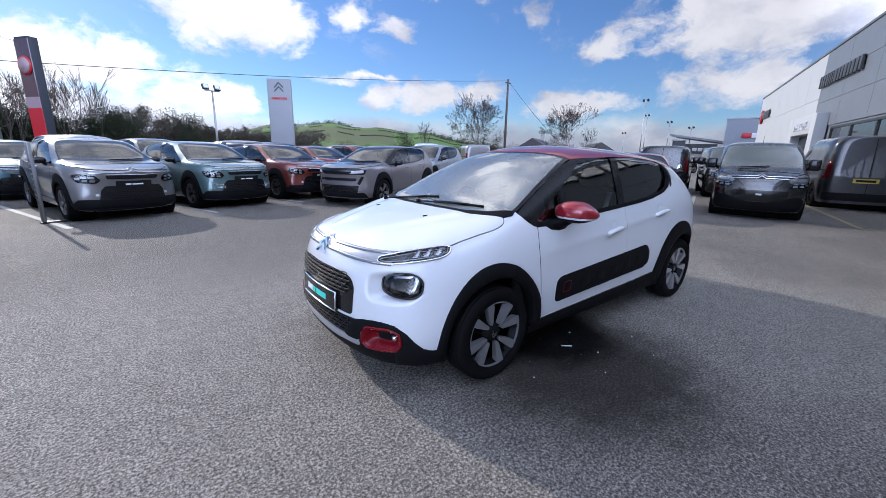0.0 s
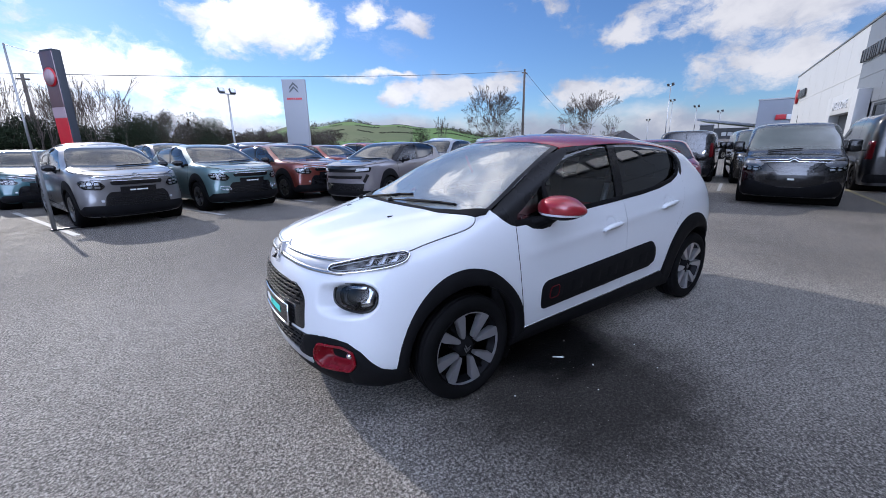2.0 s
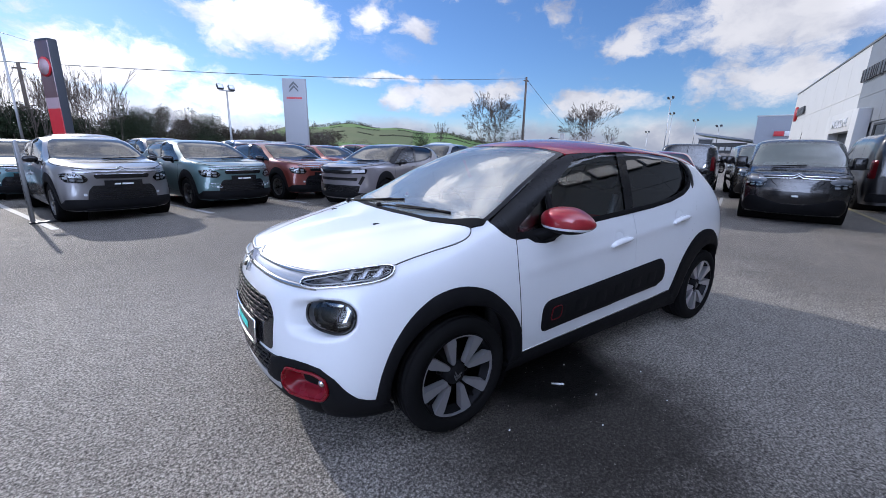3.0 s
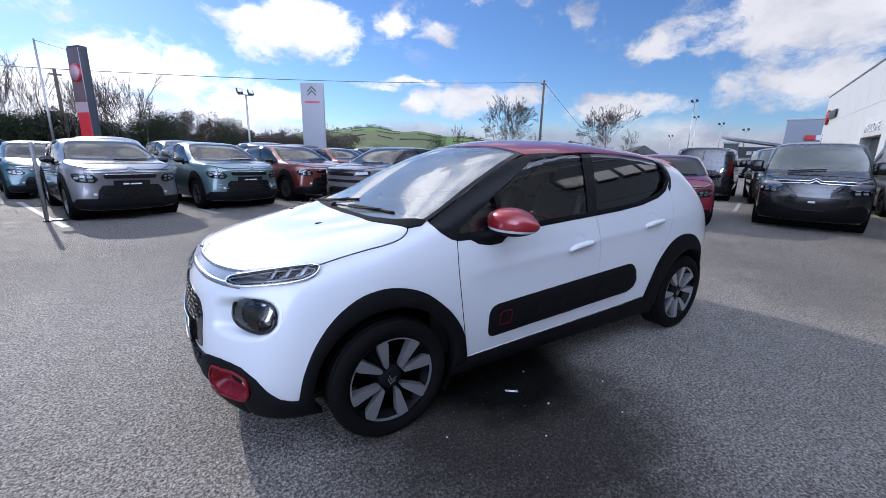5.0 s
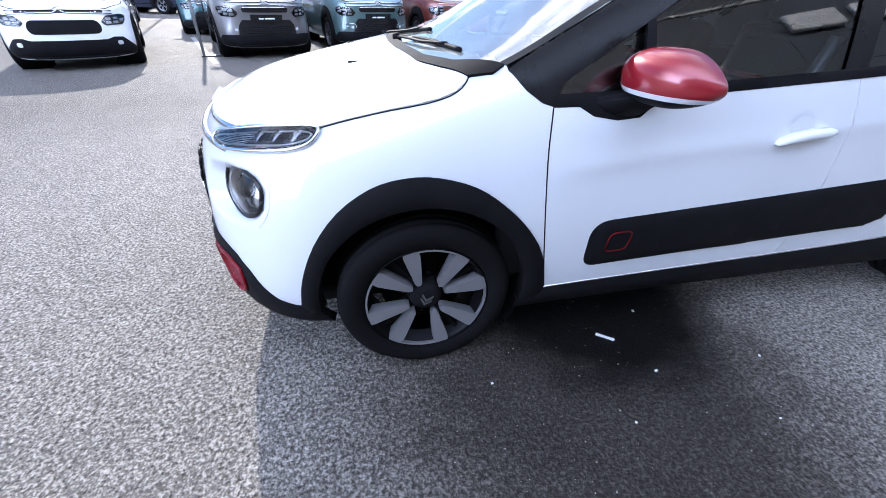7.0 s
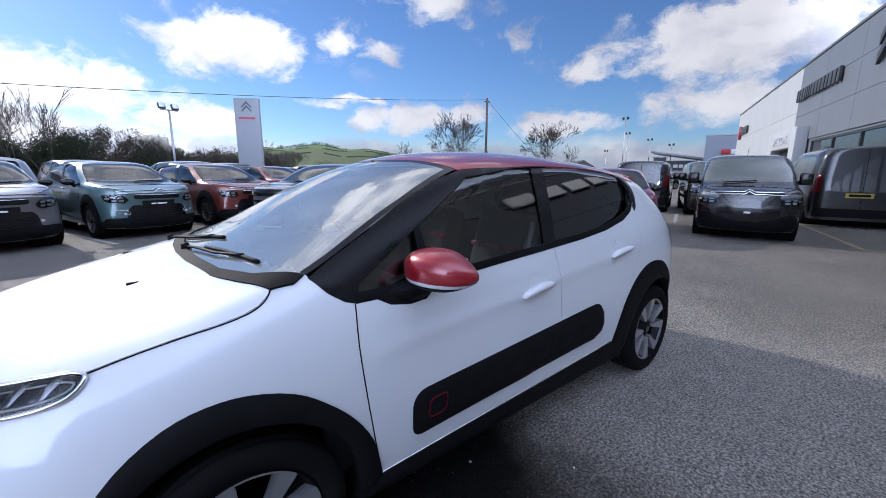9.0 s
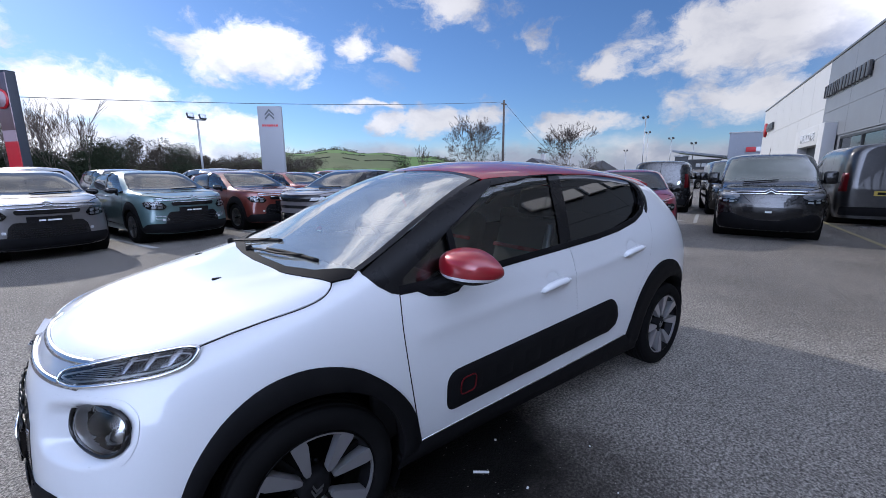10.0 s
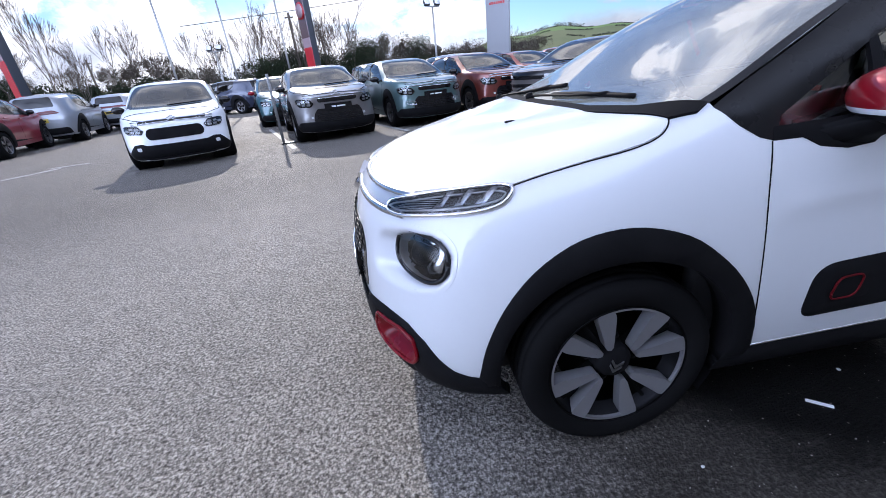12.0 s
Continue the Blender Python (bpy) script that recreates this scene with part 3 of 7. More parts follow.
def alloy_wheel(car, x, y, r=0.302, w=0.2, rim=0.214, phase=82.0, blade=ALLOY):
    """A wheel of tyre, dark rim and four pairs of machined blades; its face looks to the car's outside."""
    out = Matrix.Rotation(0 if y < 0 else math.pi, 4, "Z")
    tyre = part("wheel", tyre_mesh(r, w, rim), RUBBER, car)
    tyre.matrix_local = Matrix.Translation((x, y, r)) @ out
    h = w / 2
    bm = bmesh.new()
    lathe(bm, [(rim - .012, h * .8), (rim - .022, -h * .45), (rim - .008, -h * .80), (rim + .004, -h * .88), (rim + .002, -h * .95), (rim - .002, -h * .95), (rim - .010, -h * .80), (rim - .030, -h * .4)], 56)
    bmesh.ops.recalc_face_normals(bm, faces=bm.faces)
    part("rim", bm, DARK_ALLOY, tyre)
    bm = bmesh.new()
    lathe(bm, [(.001, h * .1), (rim * .72, h * .1), (rim * .72, h * .25)], 40)
    part("brake_disc", bm, GAP, tyre)
    for k in range(4):
        mid = phase + 90 * k
        ro = rim - .001
        for sg in (-1, 1):
            side = [polar(rim * a, mid + sg * b) for a, b in ((.34, 23), (.45, 20), (.62, 18), (.78, 17), (.88, 16.8), (.945, 17.8))]
            lip = [polar(ro, mid + sg * b) for b in (19, 22.5, 26, 29, 31.5)]
            far = [polar(rim * a, mid + sg * b) for a, b in ((.93, 33), (.75, 34), (.55, 36), (.40, 39.5), (.33, 39), (.30, 30))]
            pts = side + lip + far
            bm = bmesh.new()
            slab(bm, pts if sg > 0 else pts[::-1], -h * .78, -h * .50, .075)
            bmesh.ops.recalc_face_normals(bm, faces=bm.faces)
            part("spoke", bm, blade, tyre, smooth=False)
        bm = bmesh.new()
        lip = [polar(ro, mid + a) for a in np.linspace(-21, 21, 13)] + [polar(rim * .955, mid + a) for a in np.linspace(18, -18, 13)]
        slab(bm, lip, -h * .78 - .0155, -h * .6)
        part("rim_flange", bm, blade, tyre, smooth=False)
        # the dark rib in the slot between two blades, and the dark floor of the window
        bm = bmesh.new()
        slab(bm, [polar(rim * .30, mid + 40), polar(ro, mid + 43.4), polar(ro, mid + 46.6), polar(rim * .30, mid + 50)], -h * .58, -h * .2, .05)
        slab(bm, [polar(rim * .25, mid + 22), polar(rim * .94, mid + 37), polar(rim * .94, mid + 53), polar(rim * .25, mid + 68)], -h * .44, -h * .2, .04)
        bmesh.ops.recalc_face_normals(bm, faces=bm.faces)
        part("spoke_web", bm, GAP, tyre, smooth=False)
        bm = bmesh.new()
        a, b = polar(rim * .37, mid)
        rod(bm, (a, -h * .20, b), (a, -h * .42, b), .011, .010, 8)
        part("wheel_bolt", bm, DARK_ALLOY, tyre)
    bm = bmesh.new()
    lathe(bm, [(.001, -h * .80), (rim * .14, -h * .79), (rim * .22, -h * .74), (rim * .27, -h * .6), (rim * .30, -h * .2)], 32)
    bmesh.ops.recalc_face_normals(bm, faces=bm.faces)
    part("hub", bm, BLACK, tyre)
    bm = bmesh.new()
    for poly in chevrons(.04):
        slab(bm, poly, -h * .80 - .003, -h * .75)
    bmesh.ops.transform(bm, matrix=Matrix.Rotation(radians(200), 4, "Y"), verts=bm.verts)
    part("hub_emblem", bm, STEEL, tyre, smooth=False)
    return tyre


def well(car, x, y0, y1, r):
    """The dark liner of a wheel arch."""
    bm = bmesh.new()
    rings = []
    for y in (y0, (y0 + y1) / 2, y1):
        rings.append([bm.verts.new((x + r * math.cos(a), y, .315 + r * math.sin(a))) for a in np.linspace(-.55, math.pi + .10, 28)])
    for p, q in zip(rings, rings[1:]):
        for k in range(27):
            bm.faces.new((p[k], p[k + 1], q[k + 1], q[k]))
    bm.faces.new(rings[-1])
    part("wheel_arch_liner", bm, BLACK, car)


def arc(cx, cz, r, a0, a1, n=24):
    return [(cx + r * math.cos(radians(a)), cz + r * math.sin(radians(a))) for a in np.linspace(a0, a1, n)]


def blend(lo, hi, v):
    t = min(1.0, max(0.0, (v - lo) / (hi - lo)))
    return t * t * (3 - 2 * t)


BELT = [(-.896, .931), (-.62, .946), (-.307, .966), (.055, .988), (.40, 1.011), (.62, 1.035), (.826, 1.076), (.94, 1.12), (1.015, 1.18)]
GLASS_TOP = [(1.04, 1.27), (1.02, 1.315), (.954, 1.35), (.75, 1.372), (.459, 1.381), (.061, 1.367), (-.259, 1.322), (-.505, 1.196), (-.69, 1.092), (-.868, .986)]
SIDE_WINDOWS = [(x, z + .014) for x, z in BELT] + GLASS_TOP
ARCH_F = smooth_line([(-1.685, .30), (-1.662, .42), (-1.607, .55), (-1.527, .657), (-1.43, .728), (-1.335, .757), (-1.235, .757), (-1.12, .722), (-1.03, .66), (-.942, .572), (-.873, .46), (-.832, .30)], 3)
ARCH_R = smooth_line([(.735, .34), (.775, .47), (.835, .605), (.935, .715), (1.04, .775), (1.15, .797), (1.27, .788), (1.385, .742), (1.49, .65), (1.58, .5), (1.63, .36)], 3)
BONNET_FRONT = [(-1.572, -.697), (-1.655, -.645), (-1.735, -.592), (-1.813, -.54), (-1.865, -.47), (-1.915, -.36), (-1.95, -.2), (-1.962, 0)]
BONNET_REAR = [(-1.285, 0), (-1.277, -.2), (-1.24, -.46), (-1.18, -.60), (-1.12, -.695)]
BONNET_SIDE = [(-1.14, -.725), (-1.17, -.742), (-1.215, -.748), (-1.28, -.744), (-1.373, -.728), (-1.47, -.712), (-1.54, -.704)]
SCREEN_BASE = [(-1.245, 0), (-1.235, -.2), (-1.205, -.42), (-1.14, -.58), (-1.03, -.70)]
SCREEN_SIDE = [(-.852, -.672), (-.72, -.645), (-.60, -.615), (-.42, -.572), (-.258, -.532)]
SCREEN_TOP = [(-.30, -.32), (-.345, -.15), (-.36, 0)]


FOG = fillet([(-.590, .375), (-.555, .428), (-.40, .436), (-.338, .410), (-.326, .345), (-.362, .302), (-.55, .288), (-.592, .318)], .022, 4)
BOWL = fillet([(-.93, .60), (-.885, .555), (-.72, .548), (-.58, .575), (-.538, .64), (-.545, .72), (-.595, .758), (-.75, .762), (-.885, .742), (-.925, .69)], .045)


def mirrored(half):
    """The closed outline from its half with y below zero, given from the middle outwards and back to the middle."""
    return half + [(x, -y) for x, y in half[::-1] if abs(y) > 1e-6]


def hero_car(m):
    hull = Hull(HATCH, 16, 12)
    car = empty("white_hatchback")
    low = [(-1.20, 1.035), (-1.04, 1.04), (-.96, .985), (-.90, .945)] + [(x, z + .016) for x, z in BELT[1:]]
    high = [(1.06, 1.25), (1.06, 1.32), (1.07, 1.7), (-1.20, 1.7)]
    front = [(-1.62, .1)] + arc(-1.27, .315, .375, 190, -10) + [(-.9, .1)]
    rear = [(.9, .1)] + arc(1.27, .315, .375, 190, -10)[::1] + [(1.62, .1)]
    recess = inset(BOWL, .014)
    fog_hole = inset(FOG, .014)
    cuts = [(90, low + high, lambda s: True), (90, front, lambda s: s.y < -.45), (90, rear, lambda s: s.y < -.45),
            (40, recess, lambda s: s.x < -1.5), (30, fog_hole, lambda s: s.x < -1.5)]
    part("body", hull.shell(cuts), WHITE, car, "glossy white painted body shell")
    for x in (-1.27, 1.27):
        for sg in (-1, 1):
            well(car, x, sg * .80, sg * .42, .372)

    # bonnet, doors and their gaps
    edge = BONNET_FRONT[::-1] + BONNET_SIDE[::-1] + BONNET_REAR[::-1]
    bonnet = mirrored(edge)
    part("gap", hull.strip(smooth_line(BONNET_REAR[::-1] [:1] + BONNET_SIDE + BONNET_FRONT, 4), "top", .0042, .0012), GAP, car)
    part("gap", mirror(hull.strip(smooth_line(BONNET_REAR[::-1][:1] + BONNET_SIDE + BONNET_FRONT, 4), "top", .0042, .0012)), GAP, car)
    part("bonnet", hull.plate(inset(bonnet, .0022), "top", .0045, .024, .012, shape=lambda x, y: .007 * (1 - blend(-.045, .045, abs(y) - .17 - .42 * (x + 1.95))) * blend(-1.95, -1.80, x)), WHITE, car, "smooth white bonnet")
    seam_front = [(-.897, .93), (-.905, .84), (-.904, .756), (-.893, .64), (-.876, .52), (-.855, .40), (-.832, .298)]
    seam_mid = [(.14, .99), (.160, .85), (.172, .65), (.166, .50), (.158, .335)]
    seam_rear = [(.99, 1.15), (1.005, 1.05), (.98, .93), (.92, .79), (.83, .66), (.775, .53), (.735, .40), (.72, .362)]
    sill = [(-.832, .298), (-.5, .308), (.158, .33), (.45, .342), (.72, .362)]
    for line in (seam_front, seam_mid, seam_rear):
        pair("gap", lambda line=line: hull.strip(smooth_line(line, 4), 90, .006, .0010), GAP, car)
    door_f = smooth_line(seam_front, 4)[:-1] + [(-.832, .298), (-.5, .308), (.158, .333)] + smooth_line(seam_mid[::-1], 4)[1:] + [(x, z) for x, z in BELT[::-1] if x < .1]
    door_r = smooth_line(seam_mid, 4)[:-1] + [(.158, .333), (.45, .342), (.72, .362)] + smooth_line(seam_rear[::-1], 4)[1:-1] + [(.98, 1.152)] + [(x, z) for x, z in BELT[::-1] if .2 < x < .95]
    for name, poly in (("front_door", door_f), ("rear_door", door_r)):
        hx, hz = (-.03, .838) if name == "front_door" else (.735, .918)

        def skin(x, z, hx=hx, hz=hz):
            off = z - (.800 + .085 * (x + .40))
            cup = math.hypot((x - hx) / .066, (z - hz - .014) / .042)
            return .0055 * math.exp(-(off / .030) ** 2) * blend(-.905, -.80, x) * (1 - blend(.6, .9, x)) - .026 * (1 - blend(.15, 1.0, cup))
        a, b = pair(name, lambda poly=poly, skin=skin: hull.plate(inset(poly, .0015), 90, .0028, .019, .006, shape=skin), WHITE, car, "glossy white door skin")
        for door, sg in ((a, -1), (b, 1)):
            door_handle(hull, door, hx, hz, sg)

    # dark cladding of arches, sills and bumper
    for line, cx in ((ARCH_F, -1.27), (ARCH_R, 1.27)):
        inner = arc(cx, .315, .352, -10, 190, 40)
        poly = line + [(line[-1][0] + .005, .25)] + inner + [(line[0][0] + .005, .25)]
        pair("wheel_arch_trim", lambda poly=poly: hull.plate(poly, 90, .004, .03, .05, .010, .03), BLACK, car, "grained black plastic arch trim")
    pair("sill_trim", lambda: hull.plate([(-.935, .205), (.935, .205), (.925, .25), (.83, .33), (.78, .36), (.72, .362), (.45, .342), (.158, .33), (-.5, .308), (-.85, .296), (-.925, .25)], 90, .004, .04, .03, .012, .04), BLACK, car, "black plastic sill trim")
    pair("sill_bead", lambda: hull.tube([(-.835, .304), (-.5, .314), (.158, .337), (.45, .349), (.71, .367)], 90, .004, .002), CHROME, car)
    lower = [(-1.458, .172), (-1.458, .285), (-1.30, .285), (-1.215, .315), (-1.185, .40), (-1.15, .437), (-1.08, .455), (-1.0, .464), (-.93, .462), (-.87, .452), (-.80, .412), (-.75, .36), (-.705, .322), (-.66, .306), (-.60, .30), (-.582, .206)]
    fog45 = []
    d45, e45, g45 = hull.axes(45)
    for a, b in inset(FOG, .012):
        p = hull.lay(a, b, 30)[0]
        fog45.append((p.dot(e45), p.z))
    k0 = min(range(len(fog45)), key=lambda i: fog45[i][1])
    loop = fog45[k0:] + fog45[:k0]
    if sum(p[0] * q[1] - q[0] * p[1] for p, q in zip(loop, loop[1:] + loop[:1])) < 0:
        loop = loop[::-1]
    # the outline runs clockwise; the opening is joined to its lower edge by a hairline slit
    foot = loop[0][0]
    lower = lower + [(foot + .0003, .176), (foot + .0003, loop[0][1])] + loop[1:] + [(foot - .0003, loop[0][1]), (foot - .0003, .176)]
    pair("lower_bumper", lambda: hull.plate(lower, 45, .004, .03, .03, .010, .03), BLACK, car, "matt black lower bumper")
    bumper_front(hull, car)
    lamps(hull, car)

    # door guards: a long pad with air cells
    pad = fillet([(-.712, .385), (.54, .442), (.615, .50), (.555, .655), (-.715, .572)], [.055, .06, .05, .09, .07], 6)
    for sg in (-1, 1):
        bm = hull.plate(pad, 90, .003, .03, .008, .012, .025)
        ob = part("door_guard", bm if sg < 0 else mirror(bm), BLACK, car, "soft black air-cell door guard")
        for k in range(6):
            x0 = -.655 + k * .196
            z0 = .418 + .0455 * (x0 + .65)
            cell = fillet([(x0, z0 + .012), (x0 + .145, z0 + .018), (x0 + .15, z0 + .128), (x0 + .005, z0 + .12)], .035, 4)
            bm = hull.plate(cell, 90, .0125, .03, .004, .0045, .02)
            part("air_cell", bm if sg < 0 else mirror(bm), BLACK, ob)
        mark = fillet([(-.652, .455), (-.568, .459), (-.562, .535), (-.645, .53)], .025, 5)
        bm = hull.tube(mark + mark[:1], 90, .0032, .0175, .02, 6)
        part("red_mark", bm if sg < 0 else mirror(bm), DARK_RED, ob, "thin red square outline")

    # greenhouse
    edge = SCREEN_BASE + SCREEN_SIDE + SCREEN_TOP
    part("windscreen", hull.plate(mirrored(edge), "top", .0015, .05, .004), SCREEN, car, "clear windscreen mirroring the sky")
    band = [(-1.245, 0), (-1.235, -.2), (-1.205, -.42), (-1.14, -.58), (-1.025, -.705), (-1.06, -.72), (-1.13, -.705), (-1.185, -.60), (-1.243, -.46), (-1.279, -.2), (-1.287, 0)]
    part("scuttle", hull.plate(mirrored(band), "top", .009, .03, .03), BLACK, car, "black plastic scuttle below the windscreen")
    inner = [(-1.03, -.685), (-.86, -.650), (-.60, -.592), (-.30, -.507), (-.33, -.32), (-.385, -.12), (-.39, 0), (-.36, 0), (-.345, -.15), (-.30, -.32), (-.258, -.532), (-.42, -.572), (-.60, -.615), (-.852, -.672), (-1.02, -.705)]
    for sg in (1, -1):
        bm = hull.plate(inner, "top", .0022, .04, .002)
        part("screen_border", bm if sg > 0 else mirror(bm), GLOSS_BLACK, car)
    pillar = [(-1.018, 1.018), (-.852, 1.101), (-.72, 1.168), (-.60, 1.228), (-.42, 1.305), (-.25, 1.352), (0, 1.374), (.356, 1.390), (.81, 1.380), (1.05, 1.356), (1.09, 1.30), (1.078, 1.21), (1.035, 1.145), (.985, 1.108), (.962, 1.122), (1.022, 1.178)] + GLASS_TOP + [(-.893, .93), (-.93, .941), (-.975, .972)]
    pair("window_frame", lambda: hull.plate(pillar, 90, .002, .03, .016, .002, .015), PILLAR_BLACK, car, "black pillars and window surround")
    lining = pillar[:16] + [(.1 + (x - .1) * .965, 1.17 + (z - 1.17) * .90) for x, z in GLASS_TOP] + pillar[-3:]
    pair("pillar_lining", lambda: hull.plate(lining, 90, -.034, .03, .003), CABIN, car)
    strip = [(-.896, .929), (-.82, .930), (-.775, .905), (-.70, .893), (-.63, .90), (-.585, .935), (-.52, .952)] + BELT[2:] + [(x, z + .030) for x, z in BELT[::-1]]
    pair("belt_trim", lambda: hull.plate(strip, 90, .0035, .04, .01, .004, .01), BLACK, car)
    mid = [(.080, 1.003), (.170, 1.011), (.275, 1.385), (.175, 1.38)]
    pair("pillar", lambda: curved_glass(hull, mid, .020), PILLAR_BLACK, car)
    bar = [(-.635, .95), (-.60, .952), (-.585, 1.165), (-.60, 1.155), (-.615, 1.13)]
    pair("quarter_bar", lambda: hull.plate(bar, 90, .0022, .04, .012), BLACK, car)
    glass_f = [(x, z + .014) for x, z in BELT if x < .1] + [(.12, 1.0), (.225, 1.378), (.061, 1.374), (-.259, 1.332), (-.505, 1.206), (-.69, 1.102), (-.878, .992)]
    glass_r = [(.12, 1.0)] + [(x, z + .014) for x, z in BELT if x > .2] + [(1.045, 1.26), (1.035, 1.325), (.96, 1.358), (.75, 1.379), (.459, 1.388), (.225, 1.38)]
    pair("front_door_glass", lambda: curved_glass(hull, glass_f), TINTED, car, "lightly tinted side glass")
    pair("rear_door_glass", lambda: curved_glass(hull, glass_r), PRIVACY, car, "dark privacy glass")
    roof = [(-.36, 0), (-.345, -.15), (-.30, -.32), (-.255, -.545), (0, -.590), (.356, -.598), (.81, -.598), (1.04, -.610), (1.115, -.64), (1.20, -.64), (1.32, -.575), (1.46, -.47), (1.53, -.25), (1.55, 0)]
    part("roof", hull.plate(mirrored(roof), "top", .0035, .05, .012, .003, .03), RED, car, "metallic red roof panel")
    spoiler = [(1.44, 0), (1.44, -.35), (1.40, -.50), (1.46, -.53), (1.60, -.42), (1.66, 0)]
    part("roof_spoiler", hull.plate(mirrored(spoiler), "top", .018, .05, .03, .006, .04), RED, car)
    back = fillet([(-.50, 1.10), (.50, 1.10), (.40, 1.30), (-.40, 1.30)], .06)
    part("tailgate_glass", hull.plate(back, 180, .004, .05, .004), PRIVACY, car)
    pair("tail_lamp", lambda: hull.plate(fillet([(1.48, .83), (1.70, .83), (1.72, 1.0), (1.50, 1.03)], .06), 118, .004, .03, .01, .012, .04), TAIL, car, "red tail lamp")
    bm = bmesh.new()
    box(bm, -1.85, 1.75, -.62, .62, .18, .24, .02)
    part("underbody", bm, CABIN, car)
    cabin(hull, car)
    for sg in (-1, 1):
        door_mirror(car, sg)
    wipers(hull, car)
    for x, phase in ((-1.265, 80), (1.27, 62)):
        for sg in (-1, 1):
            alloy_wheel(car, x, sg * .737, phase=phase)
    car.matrix_world = m
    return tagged(car, "white five-door hatchback with red roof and red door mirrors", "car")


def curved_glass(hull, poly, deep=.027):
    """A side pane with one even curve over all the windows of that side."""
    rows, ys = [], []
    for x in np.linspace(-.86, 1.0, 40):
        for z in np.linspace(.96, 1.37, 16):
            if inside((x, z), SIDE_WINDOWS):
                rows.append((1, x, z, x * x, x ** 3))
                ys.append(hull.lay(x, z, 90)[0].y - .22 * (z - 1.15) ** 2)
    k = np.linalg.lstsq(np.array(rows), np.array(ys), rcond=None)[0]
    bm = hull.plate(poly, 90, -.003, .022, .003)
    for v in bm.verts:
        x, z = v.co.x, v.co.z
        even = float(np.dot(k, (1, x, z, x * x, x ** 3))) + .22 * (z - 1.15) ** 2 + deep
        skin = hull.lay(x, z, 90)[0].y + .004
        v.co.y = .5 * (even + skin + math.hypot(even - skin, .004))
    bmesh.ops.remove_doubles(bm, verts=bm.verts, dist=.002)
    return bm


def door_handle(hull, door, x, z, sg):
    leaf = fillet([(x - .102, z - .036), (x - .05, z - .030), (x + .05, z - .020), (x + .098, z - .014), (x + .108, z + .002), (x + .092, z + .016), (x + .03, z + .013), (x - .04, z + .003), (x - .094, z - .014)], .012, 3)
    bm = hull.plate(leaf, 90, .024, .012, .020, .016, .022)
    part("door_handle", bm if sg < 0 else mirror(bm), WHITE, door)
    bm = hull.tube([(x + .093, z + .003), (x + .108, z + .002)], 90, .009, .026, .01, 8)
    part("lock_cap", bm if sg < 0 else mirror(bm), WHITE, door)


